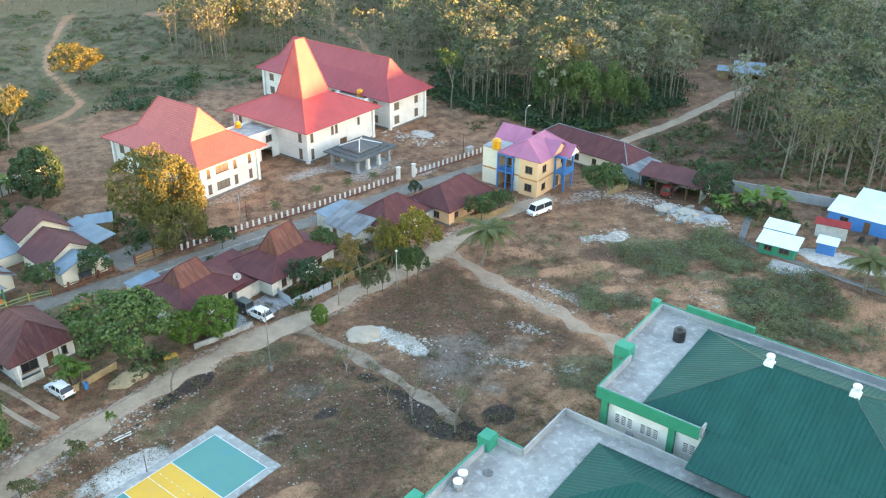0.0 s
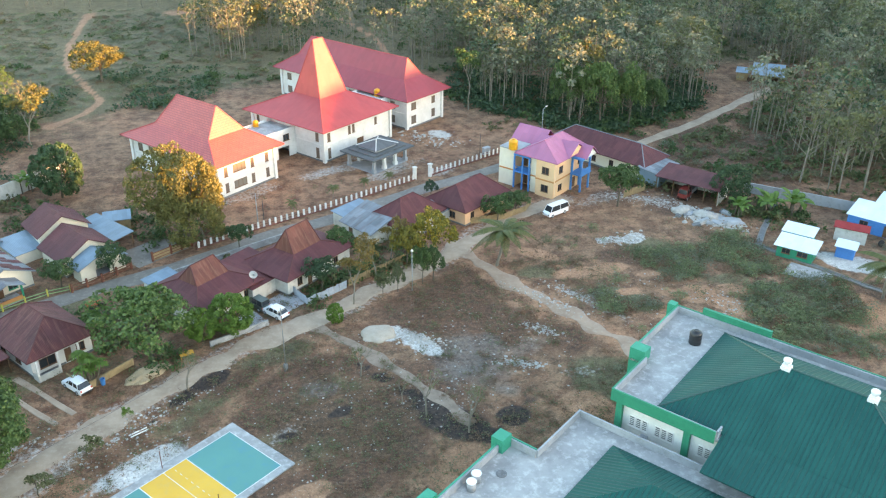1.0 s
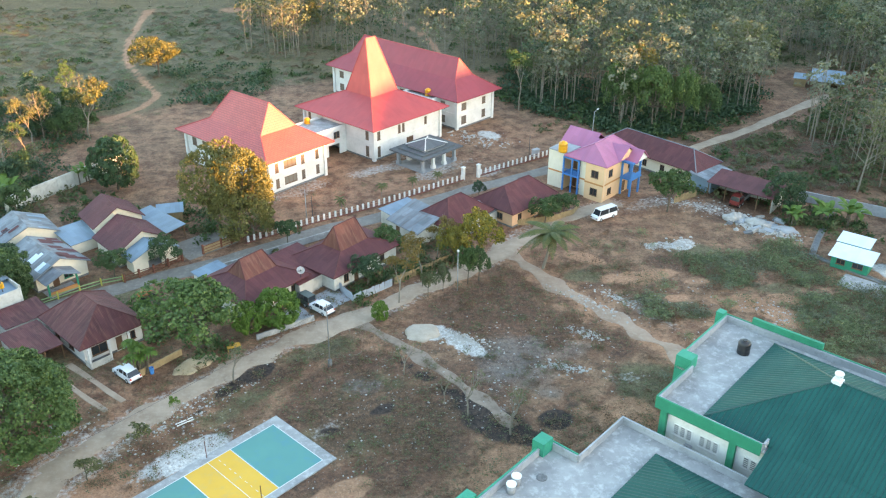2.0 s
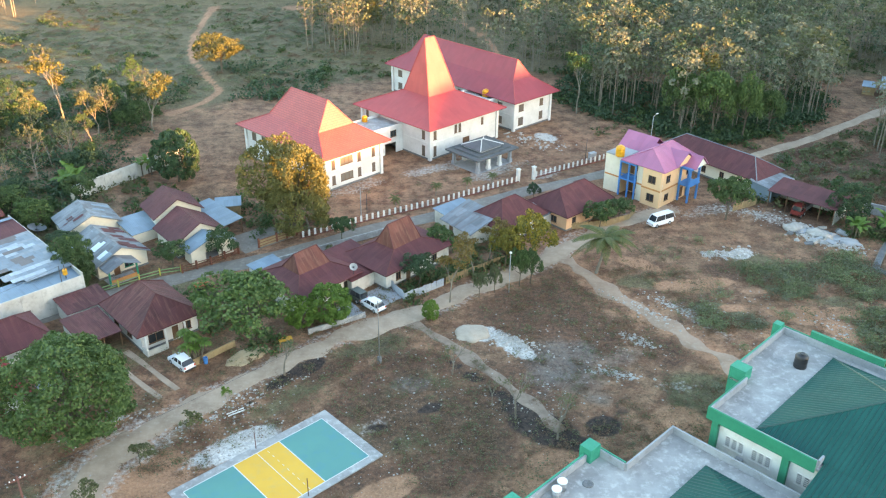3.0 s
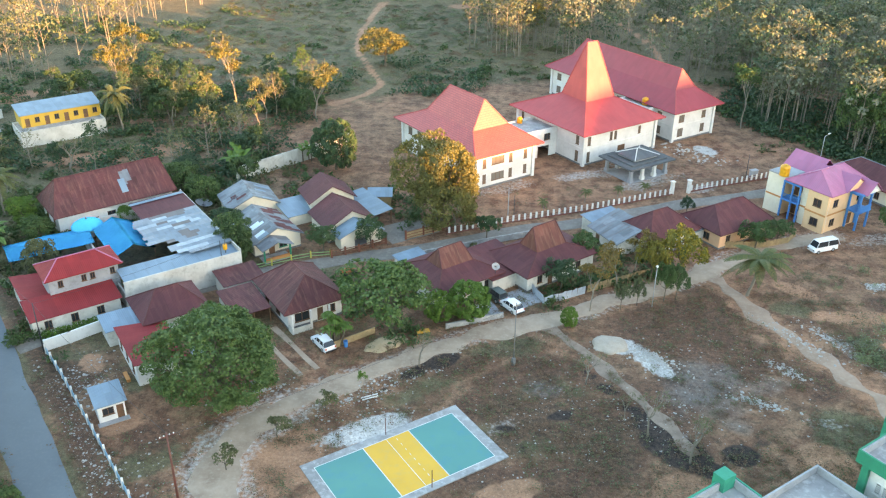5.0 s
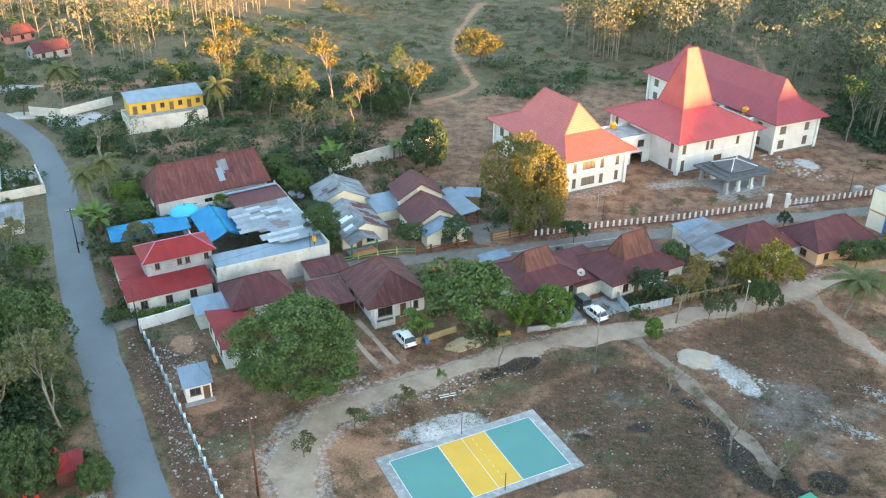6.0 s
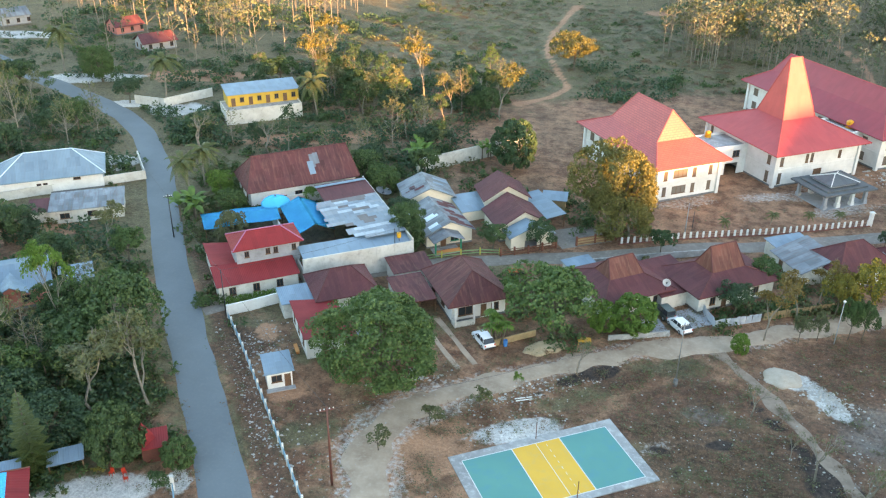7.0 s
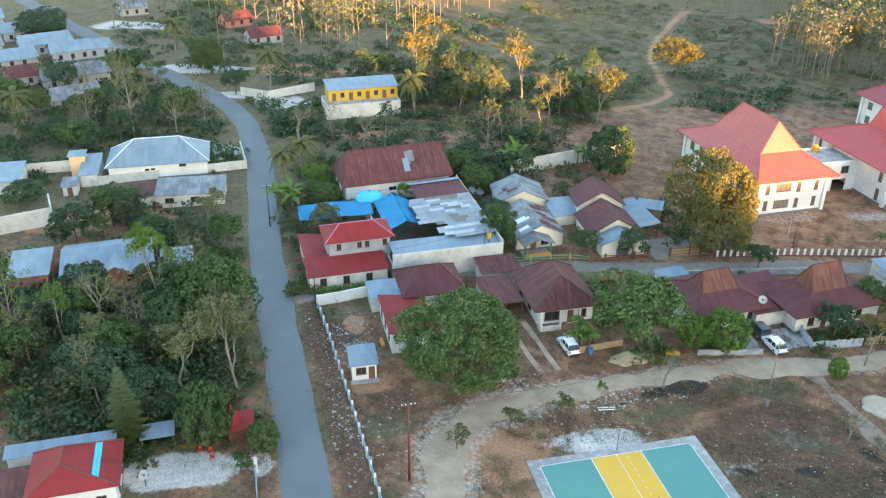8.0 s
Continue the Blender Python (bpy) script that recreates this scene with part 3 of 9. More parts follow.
ribbon("road_2", BACK_LANE, 2.1, BACKLANE_MAT, "narrow grey lane behind the houses", "lane", 0.05, 0.4)
ribbon("road_3", FRONT_LANE, 2.1, LANE, "dusty pale lane in front of the houses", "lane", 0.06, 1.5, 0.8)
ribbon("road_4", FRONT_LANE_B, 2.7, LANE, "dusty pale lane opening towards the road", "lane", 0.055, 1.6, 0.8)
ribbon("road_5", TRACK, 1.7, TRACK_MAT, "orange dirt track", "track", 0.05, 1.8, 0.8)
ribbon("path", PATH_LOT, 1.15, PATH_MAT, "trodden tan footpath across the burnt lot", "path", 0.03, 1.1, 0.8)
ribbon("road_6", FAR_TRACK, 1.6, LANE, "pale dirt track into the woods", "track", 0.05, 0.5)
for pts in ([(-40.2, 95.2), (-36.0, 91.0), (-31.0, 86.2)], [(-38.2, 96.6), (-34.0, 92.6), (-29.4, 88.0)]):
    ribbon("path", pts, 0.55, LANE, "worn pale wheel rut of the driveway", "path", 0.03, 0.3)
# ---------------------------------------------------------------- houses
SIDES = {"-y": (0, -1), "+x": (1, 0), "+y": (0, 1), "-x": (-1, 0)}


def side_matrix(side, hx, hy):
    """Local axes of one wall: x along it from its left end as seen from outside, y into the house, z up."""
    if side == "-y":
        return pose(-hx, -hy, 0, 0, 0, 0), 2 * hx
    if side == "+x":
        return pose(hx, -hy, 0, 0, 0, 90), 2 * hy
    if side == "+y":
        return pose(hx, hy, 0, 0, 0, 180), 2 * hx
    return pose(-hx, hy, 0, 0, 0, -90), 2 * hy


def pierced(bm, length, z0, z1, thick, holes, m, inset=0.0):
    """A wall with rectangular openings through it. holes: (left, sill, width, height)."""
    xs = sorted({inset, length - inset, *(h[0] for h in holes), *(h[0] + h[2] for h in holes)})
    for x0, x1 in zip(xs, xs[1:]):
        cuts = sorted((h[1], h[1] + h[3]) for h in holes if h[0] <= x0 + 1e-4 and h[0] + h[2] >= x1 - 1e-4)
        z = z0
        for a, b in cuts:
            if a > z:
                box(bm, x0, x1, 0, thick, z, a, m)
            z = b
        if z < z1:
            box(bm, x0, x1, 0, thick, z, z1, m)


def hoop(x0, x1, z0, z1, t, y0, y1, m):
    """A rectangular frame in one piece."""
    bm = bmesh.new()
    ring = lambda y, d: [bm.verts.new(m @ Vector(p)) for p in ((x0 + d, y, z0 + d), (x1 - d, y, z0 + d), (x1 - d, y, z1 - d), (x0 + d, y, z1 - d))]
    loops = [ring(y0, 0), ring(y0, t), ring(y1, t), ring(y1, 0)]
    for a, b_ in zip(loops, loops[1:] + loops[:1]):
        for k in range(4):
            bm.faces.new((a[k], a[(k + 1) % 4], b_[(k + 1) % 4], b_[k]))
    return bm


def add_window(parent, m, x, z, w, h, frame_mat, bars=1, name="window", pane=None):
    """A framed window set into a wall, its pane behind, with a sill."""
    t = 0.07
    win = part(name, hoop(x, x + w, z, z + h, t, -0.03, 0.10, m), frame_mat, parent)
    for i in range(bars):
        c = x + w * (i + 1) / (bars + 1)
        part("mullion", boxed(c - 0.03, c + 0.03, -0.02, 0.09, z + t, z + h - t, m=m), frame_mat, win)
    part("sill", boxed(x - 0.08, x + w + 0.08, -0.10, 0.02, z - 0.07, z - 0.002, m=m), frame_mat, win)
    part("pane", boxed(x + t, x + w - t, 0.035, 0.05, z + t, z + h - t, m=m), pane or GLASS, win)
    return win


def add_door(parent, m, x, z, w, h, mat, frame_mat=None):
    bm = bmesh.new()
    box(bm, x + 0.06, x + w - 0.06, 0.05, 0.10, z, z + h - 0.06, m)
    box(bm, x + 0.14, x + w - 0.14, 0.035, 0.05, z + 0.2, z + h * 0.45, m)
    box(bm, x + 0.14, x + w - 0.14, 0.035, 0.05, z + h * 0.52, z + h - 0.2, m)
    d = part("door", bm, mat, parent)
    bm = bmesh.new()
    for a in ((x, x + 0.06, z, z + h), (x + w - 0.06, x + w, z, z + h), (x + 0.06, x + w - 0.06, z + h - 0.06, z + h)):
        box(bm, a[0], a[1], -0.02, 0.12, a[2], a[3], m)
    part("frame", bm, frame_mat or mat, d)
    return d


def roof_quad(bm, uv, ps, drop):
    """One slope, with its underside; ps: two eave points, then the upper ones. UV in metres: along the eave, up the slope."""
    ps = [Vector(p) for p in ps]
    along_ = (ps[1] - ps[0]).normalized()
    for sign in (0, 1):
        vs = [bm.verts.new(p - Vector((0, 0, drop * sign))) for p in (ps if not sign else ps[::-1])]
        f = bm.faces.new(vs)
        for loop in f.loops:
            d = loop.vert.co - ps[0]
            u = d.dot(along_)
            loop[uv].uv = (u, (d - along_ * u).length)


def ring_points(r, cx=0.0, cy=0.0):
    hx, hy, z = r
    return [Vector((cx - hx, cy - hy, z)), Vector((cx + hx, cy - hy, z)), Vector((cx + hx, cy + hy, z)), Vector((cx - hx, cy + hy, z))]


def ring_roof(parent, rings, material, drop=0.14, cap=None, gable=False, name="roof", label="", mats=None, shift=(0, 0)):
    """A roof of level rings, eave first: each tier has four slopes. A last ring of no width is the ridge. gable: no end slopes."""
    levels = [ring_points(r, shift[0] * (i > 0), shift[1] * (i > 0)) for i, r in enumerate(rings)]
    roof = None
    for tier, (lo, hi) in enumerate(zip(levels, levels[1:])):
        bm = bmesh.new()
        uv = bm.loops.layers.uv.new("UVMap")
        for k in range(4):
            a, b, c, d = lo[k], lo[(k + 1) % 4], hi[(k + 1) % 4], hi[k]
            if gable and k in (1, 3):
                continue
            if (c - d).length < 0.02:
                roof_quad(bm, uv, (a, b, c), drop)
            else:
                roof_quad(bm, uv, (a, b, c, d), drop)
        if tier == 0:
            for k in range(4):
                if gable and k in (1, 3):
                    continue
                a, b = lo[k], lo[(k + 1) % 4]
                dz = Vector((0, 0, drop))
                f = bm.faces.new([bm.verts.new(v) for v in (a - dz, b - dz, b, a)])
        if gable:
            for k in (0, 2):
                for a, b in ((lo[k], hi[k]), (lo[(k + 1) % 4], hi[(k + 1) % 4])):
                    dz = Vector((0, 0, drop))
                    bm.faces.new([bm.verts.new(v) for v in (a - dz, b - dz, b, a)])
        ob = part(name if tier == 0 else "upper_" + name, bm, (mats or [material] * 9)[tier], parent, label if tier == 0 else "", weld=True)
        roof = roof or ob
    if cap:
        up = Vector((0, 0, 0.03))
        top = levels[-1]
        runs = [(top[k], top[k + 1]) for k in (0, 1) if (top[k] - top[k + 1]).length > 0.05]
        if not gable:
            runs += [(lo[k], hi[k]) for lo, hi in zip(levels, levels[1:]) for k in range(4)]
        for a, b_ in runs:
            bm = bmesh.new()
            rod(bm, a + up, b_ + up, 0.09, n=6)
            part("ridge_cap", bm, cap, roof)
    return roof


def house(label, x, y, yaw, L, W, eave, rings, wall_mat, roof_mat, over=0.7, holes=None, gable=False, cap=None, z0=-0.3, frame_mat=None, door_mat=None,
          plinth=True, name="house", category="house", roof_mats=None, group="", bars=1, roof_label="", shift=(0, 0), pane=None):
    """A walled house under a roof of rings. L, W: the eaves' size. holes: side -> list of ("w" or "d", left, sill, width, height)."""
    root = thing(name, x, y, 0, yaw, label, category, group)
    hx, hy = L / 2 - over, W / 2 - over
    for side in SIDES:
        m, length = side_matrix(side, hx, hy)
        hs = (holes or {}).get(side, [])
        bm = bmesh.new()
        pierced(bm, length, z0, eave - 0.05, 0.15, [h[1:] for h in hs], m, 0.0 if side in ("-y", "+y") else 0.15)
        if gable and side in ("+x", "-x"):
            rz = rings[-1][2]
            t = [m @ Vector(p) for p in ((0, 0, eave - 0.05), (length, 0, eave - 0.05), (length / 2, 0, rz - 0.22), (0, 0.15, eave - 0.05), (length, 0.15, eave - 0.05), (length / 2, 0.15, rz - 0.22))]
            v = [bm.verts.new(p) for p in t]
            for f in ((0, 1, 2), (5, 4, 3), (0, 2, 5, 3), (2, 1, 4, 5), (1, 0, 3, 4)):
                bm.faces.new([v[i] for i in f])
        part("wall", bm, wall_mat, root, weld=True)
        for h in hs:
            if h[0] == "w":
                add_window(root, m, *h[1:], frame_mat or BROWN_WOOD, bars, pane=pane)
            elif h[0] == "d":
                add_door(root, m, *h[1:], door_mat or BROWN_WOOD)
    part("floor", boxed(-hx + 0.16, hx - 0.16, -hy + 0.16, hy - 0.16, z0, 0.1), CONCRETE, root)
    if plinth:
        bm = bmesh.new()
        for side in SIDES:
            m, length = side_matrix(side, hx, hy)
            doors = [(h[1] - 0.05, z0, h[3] + 0.1, 9) for h in (holes or {}).get(side, []) if h[0] == "d"]
            pierced(bm, length + 0.0, z0, 0.35, -0.04, doors, m)
        part("plinth", bm, GREY_STONE, root, weld=True)
    ring_roof(root, rings, roof_mat, cap=cap, gable=gable, mats=roof_mats, label=roof_label, shift=shift)
    return root


def overlay_sheets(root, x0, x1, y0, y1, z0, z1, mats_, n, seed):
    """Loose sheets laid over one slope of a roof (from y0, z0 up to y1, z1)."""
    r_ = random.Random(seed)
    for i in range(n):
        w, f = r_.uniform(0.7, 1.6), r_.uniform(0.0, 0.55)
        l = r_.uniform(0.3, 0.45)
        xx = r_.uniform(x0, x1 - w)
        a, b_ = f, min(1.0, f + l)
        up = 0.03 + 0.01 * (i % 3)
        P = lambda x_, t_: (x_, y0 + (y1 - y0) * t_, z0 + (z1 - z0) * t_ + up)
        bm = bmesh.new()
        uv = bm.loops.layers.uv.new("UVMap")
        q = [P(xx, a), P(xx + w, a), P(xx + w, b_), P(xx, b_)]
        roof_quad(bm, uv, q if y1 > y0 else q[::-1], 0.015)
        part("roof_sheet", bm, r_.choice(mats_), root)


def lean_to(label, x, y, yaw, L, W, z_front, z_back, roof_mat, wall_mat=None, posts=None, walls=("+y", "-x", "+x", "-y"), name="shed", category="shed", over=0.3, holes=None, open_front=False, group=""):
    """A one-slope roof, low along its -y side, on walls or posts."""
    root = thing(name, x, y, 0, yaw, label, category, group)
    bm = bmesh.new()
    uv = bm.loops.layers.uv.new("UVMap")
    hx, hy = L / 2, W / 2
    ps = [(-hx, -hy, z_front), (hx, -hy, z_front), (hx, hy, z_back), (-hx, hy, z_back)]
    roof_quad(bm, uv, ps, 0.08)
    for k in range(4):
        a, b, dz = Vector(ps[k]), Vector(ps[(k + 1) % 4]), Vector((0, 0, 0.08))
        bm.faces.new([bm.verts.new(v) for v in (a - dz, b - dz, b, a)])
    part("roof", bm, roof_mat, root, weld=True)
    wx, wy = hx - over, hy - over
    low = min(z_front, z_back)
    zat = lambda yy: z_front + (z_back - z_front) * (yy + hy) / W
    if wall_mat:
        for side in walls:
            m, length = side_matrix(side, wx, wy)
            bm = bmesh.new()
            top = zat(-wy) if side == "-y" else zat(wy) if side == "+y" else low
            hs = (holes or {}).get(side, [])
            pierced(bm, length, -0.3, top - 0.1, 0.12, [h[1:] for h in hs], m, 0.0 if side in ("-y", "+y") else 0.12)
            if side in ("+x", "-x") and abs(z_back - z_front) > 0.1:
                ends = [(-wy, low - 0.1), (wy, low - 0.1), (wy, zat(wy) - 0.1), (-wy, zat(-wy) - 0.1)]
                sx = wx if side == "+x" else -wx
                for off in (0, -0.12 if side == "+x" else 0.12):
                    vs = []
                    for yy, zz in ends:
                        if not vs or (Vector((sx + off, yy, zz)) - vs[-1].co).length > 0.01:
                            vs.append(bm.verts.new((sx + off, yy, zz)))
                    if (vs[0].co - vs[-1].co).length < 0.01:
                        vs.pop()
                    bm.faces.new(vs)
            part("wall", bm, wall_mat, root, weld=True)
            for h in hs:
                if h[0] == "w":
                    add_window(root, m, *h[1:], BROWN_WOOD)
                elif h[0] == "d":
                    add_door(root, m, *h[1:], BROWN_WOOD)
    for px, py in posts or ():
        part("post", boxed(px - 0.07, px + 0.07, py - 0.07, py + 0.07, -0.3, zat(py) - 0.08), BROWN_WOOD, root)
    return root


W2 = lambda n, first, step, sill, w=1.0, h=1.3: [("w", first + i * step, sill, w, h) for i in range(n)]

# -- the three large white halls with high red roofs
def hall(label, x, y, yaw, L, W, eave, rings, tier_mats, holes, over=1.5):
    h = house(label, x, y, yaw, L, W, eave, rings, WHITE_WALL, RED_TILE, over, holes, name="assembly_hall", category="hall", roof_mats=tier_mats, cap=RED_SHEET, group="white halls with red roofs", bars=2, pane=CURTAINED)
    hx, hy = L / 2 - over, W / 2 - over
    # flat pilasters and a band between the storeys
    for sx in (-hx, hx):
        for sy in (-hy, hy):
            bm = bmesh.new()
            s = 0.32
            box(bm, sx - s, sx + s, sy - s, sy + s, -0.3, eave - 0.12)
            part("pilaster", bm, WHITE_WALL, h)
    bm = bmesh.new()
    for side in SIDES:
        m, length = side_matrix(side, hx, hy)
        box(bm, 0.35, length - 0.35, -0.10, -0.005, eave * 0.5 - 0.12, eave * 0.5 + 0.12, m)
    part("string_course", bm, WHITE_WALL, h)
    part("soffit", boxed(-L / 2 + 0.3, L / 2 - 0.3, -W / 2 + 0.3, W / 2 - 0.3, eave - 0.2, eave - 0.12), WHITE_WALL, h)
    return h


hall("white two-storey hall under a high red tiled roof", -19.6, 163.0, -47, 29.0, 16.5, 7.0,
     [(14.5, 8.25, 7.0), (8.0, 4.2, 9.8), (5.8, 0.0, 14.8)], [RED_TILE, RED_TILE],
     {"+x": [("w", 1.3, 1.0, 0.8, 1.8), ("w", 3.4, 1.2, 3.0, 1.5), ("w", 7.6, 1.0, 0.8, 1.8), ("w", 11.2, 1.0, 0.8, 1.8),
             ("w", 1.3, 4.1, 0.8, 1.8), ("w", 3.4, 4.4, 3.0, 1.5), ("w", 7.6, 4.1, 0.8, 1.8), ("w", 11.2, 4.1, 0.8, 1.8)],
      "-y": W2(7, 2, 3.4, 1.0, 1.4, 1.6) + W2(7, 2, 3.4, 4.2, 1.4, 1.6)})
hall("white hall under a soaring red tower roof", 4.3, 179.2, 42, 22.9, 24.4, 7.0,
     [(11.45, 12.2, 7.0), (3.9, 3.9, 10.6), (1.35, 0.06, 21.8)], [RED_SHEET, RED_SHEET],
     {"-x": [("w", 1.2, 1.0, 0.8, 2.0), ("w", 19.0, 0.6, 0.9, 2.2), ("w", 1.2, 4.2, 0.8, 1.8), ("w", 19.0, 4.2, 0.9, 1.8)],
      "-y": [("w", 1.0, 0.6, 0.8, 2.2), ("w", 1.0, 4.2, 0.8, 1.8), ("w", 7.0, 4.2, 0.7, 1.8), ("w", 8.2, 4.2, 0.7, 1.8), ("w", 15.0, 4.2, 0.7, 1.6), ("d", 9.5, 0, 2.0, 2.6)]})
hall("long white hall with a red hipped roof at the rear", 14.1, 201.5, -49, 44.5, 15.1, 7.0,
     [(22.25, 7.55, 7.0), (17.4, 3.0, 10.2), (15.7, 0.0, 14.2)], [CRIMSON_SHEET, CRIMSON_SHEET],
     {"+x": [("w", 1.5, 1.0, 1.6, 1.8), ("w", 1.5, 4.2, 1.6, 1.6), ("w", 8.5, 1.0, 1.2, 1.8), ("w", 8.5, 4.2, 1.2, 1.6)],
      "-y": W2(9, 2, 4.3, 1.0, 1.5, 1.6) + W2(9, 2, 4.3, 4.2, 1.5, 1.6)})


def flat_block(label, x, y, yaw, L, W, top, wall_mat, name="link_building", holes=None, parapet=0.45, slab=PALE_CONCRETE):
    root = thing(name, x, y, 0, yaw, label, "building")
    hx, hy = L / 2, W / 2
    for side in SIDES:
        m, length = side_matrix(side, hx, hy)
        bm = bmesh.new()
        hs = (holes or {}).get(side, [])
        pierced(bm, length, -0.3, top + parapet, 0.18, [h[1:] for h in hs], m, 0.0 if side in ("-y", "+y") else 0.18)
        part("wall", bm, wall_mat, root, weld=True)
        for h in hs:
            if h[0] == "w":
                add_window(root, m, *h[1:], BROWN_WOOD)
            elif h[0] == "d":
                add_door(root, m, *h[1:], BROWN_WOOD)
    part("roof_slab", boxed(-hx + 0.18, hx - 0.18, -hy + 0.18, hy - 0.18, top - 0.2, top), slab, root)
    return root


flat_block("white two-storey link with a flat concrete roof", -7.5, 170.5, 42, 10.5, 7.5, 5.6, WHITE_WALL, holes={"-y": [("w", 2, 3.6, 1.6, 1.4), ("o", 5.0, 0, 3.0, 2.4), ("w", 6.5, 3.6, 1.6, 1.4)]})
flat_block("white link block with a flat concrete roof", 18.0, 190.0, 42, 9.0, 9.0, 6.4, WHITE_WALL, holes={"-y": [("o", 2.5, 0, 3.0, 2.6), ("w", 2.5, 4.0, 1.5, 1.2)]})


def water_tank(label, x, y, z, r, h, mat):
    root = thing("water_tank", x, y, z, 0, label, "water tank")
    bm = bmesh.new()
    lathe(bm, [(r * 0.98, 0), (r, 0.05 * h), (r, 0.25 * h), (r * 0.97, 0.28 * h), (r, 0.31 * h), (r, 0.55 * h), (r * 0.97, 0.58 * h), (r, 0.61 * h), (r, 0.82 * h), (r * 0.8, 0.93 * h), (r * 0.42, 0.97 * h)], 20)
    body = part("body", bm, mat, root, smooth=True)
    bm = bmesh.new()
    lathe(bm, [(r * 0.40, 0.97 * h), (r * 0.42, 1.0 * h), (r * 0.36, 1.04 * h)], 16)
    part("lid", bm, mat, root)
    return root


# -- entrance porch in front of the tower hall
DARK_SLAB = mottled("weathered_dark_slab", (0.105, 0.11, 0.112), (0.075, 0.08, 0.082), (0.16, 0.16, 0.16), 0.6, 2.5)
porch = thing("entrance_porch", 14.6, 163.0, 0, 41, "grey flat-roofed entrance porch on square columns", "porch")
for px in (-4.6, -1.6, 1.6, 4.6):
    for py in (-3.4, 3.4):
        bm = bmesh.new()
        box(bm, px - 0.28, px + 0.28, py - 0.28, py + 0.28, -0.3, 3.0)
        box(bm, px - 0.40, px + 0.40, py - 0.40, py + 0.40, -0.3, 0.8)
        part("column", bm, WHITE_WALL if abs(px) < 2 else CONCRETE, porch)
bm = bmesh.new()
box(bm, -5.9, 5.9, -4.7, 4.7, 3.0, 3.3)
box(bm, -4.6, 4.6, -3.6, 3.6, 3.3, 3.6)
part("roof_slab", bm, DARK_SLAB, porch)
bm = bmesh.new()
box(bm, -2.9, 2.9, -2.4, 2.4, 3.6, 4.1)
part("lantern_base", bm, CONCRETE, porch)
ring_roof(porch, [(3.3, 2.8, 4.1), (0.2, 0.0, 5.2)], DARK_SHEET, 0.1, cap=WHITE_WALL, name="lantern_roof")
part("step", boxed(-5.0, 5.0, -3.9, 3.9, -0.3, 0.14), CONCRETE, porch)

# -- the pink-roofed house with blue balconies
pink = thing("two_storey_house", 44.9, 148.6, 0, 42, "cream and peach two-storey house with blue balconies and a pink roof", "house")
PX, PY = 5.15, 6.3
bm = bmesh.new()
m, ln = side_matrix("-x", PX, PY)
BAL = (3.6, 3.6)  # the balcony recess on the street side: start and width
pierced(bm, ln, -0.3, 7.2, 0.15, [(BAL[0], -0.3, BAL[1], 7.1)], m)
part("wall", bm, CREAM_WALL, pink, weld=True)
bm = bmesh.new()
box(bm, BAL[0] - 0.15, BAL[0], 0.15, 2.4, -0.3, 7.2, m)
box(bm, BAL[0] + BAL[1], BAL[0] + BAL[1] + 0.15, 0.15, 2.4, -0.3, 7.2, m)
pierced(bm, BAL[0] + BAL[1], -0.3, 7.2, 0.15, [(BAL[0] + 0.5, 0.1, 0.9, 2.1), (BAL[0] + 2.0, 1.0, 1.0, 1.2), (BAL[0] + 0.5, 3.7, 0.9, 2.1), (BAL[0] + 2.0, 4.5, 1.0, 1.2)], m @ pose(0, 2.4, 0), 0.0)
part("wall", bm, PALE_PEACH, pink, "peach-painted recess wall", weld=True)
mb = m @ pose(0, 2.4, 0)
for z in (0.1, 3.7):
    add_door(pink, mb, BAL[0] + 0.5, z, 0.9, 2.1, BROWN_WOOD)
    add_window(pink, mb, BAL[0] + 2.0, z + 0.9, 1.0, 1.2, BROWN_WOOD)
for z in (3.3, 6.6):
    part("balcony_slab", boxed(BAL[0], BAL[0] + BAL[1], -0.55, 2.38, z, z + 0.28, m=m), BLUE_PAINT, pink, "blue-painted balcony slab")
for xx in (BAL[0] + 0.12, BAL[0] + BAL[1] * 0.55, BAL[0] + BAL[1] - 0.12):
    part("column", boxed(xx - 0.13, xx + 0.13, -0.5, -0.24, -0.3, 6.6, m=m), BLUE_PAINT, pink, "blue column")
for i in range(12):
    xx = BAL[0] + 0.3 + i * 0.27
    part("baluster", boxed(xx, xx + 0.04, -0.42, -0.38, 3.58, 4.4, m=m), BLUE_PAINT, pink)
part("handrail", boxed(BAL[0], BAL[0] + BAL[1], -0.46, -0.34, 4.4, 4.48, m=m), BLUE_PAINT, pink)
for side, mat, hs in (("-y", PALE_PEACH, [("w", 1.2, 1.0, 1.3, 1.3), ("w", 1.2, 4.5, 1.3, 1.4), ("d", 6.4, 0.1, 1.0, 2.1), ("w", 8.0, 4.4, 1.2, 1.5)]), ("+x", CREAM_WALL, W2(3, 2, 3.5, 1.0) + W2(3, 2, 3.5, 4.4)), ("+y", CREAM_WALL, W2(2, 2, 4, 1.0) + W2(2, 2, 4, 4.4))):
    m2, ln2 = side_matrix(side, PX, PY)
    bm = bmesh.new()
    pierced(bm, ln2, -0.3, 7.2, 0.15, [h[1:] for h in hs], m2, 0.15)
    part("wall", bm, mat, pink, weld=True)
    for h in hs:
        (add_window if h[0] == "w" else add_door)(pink, m2, *h[1:], BROWN_WOOD)
m2, ln2 = side_matrix("-y", PX, PY)
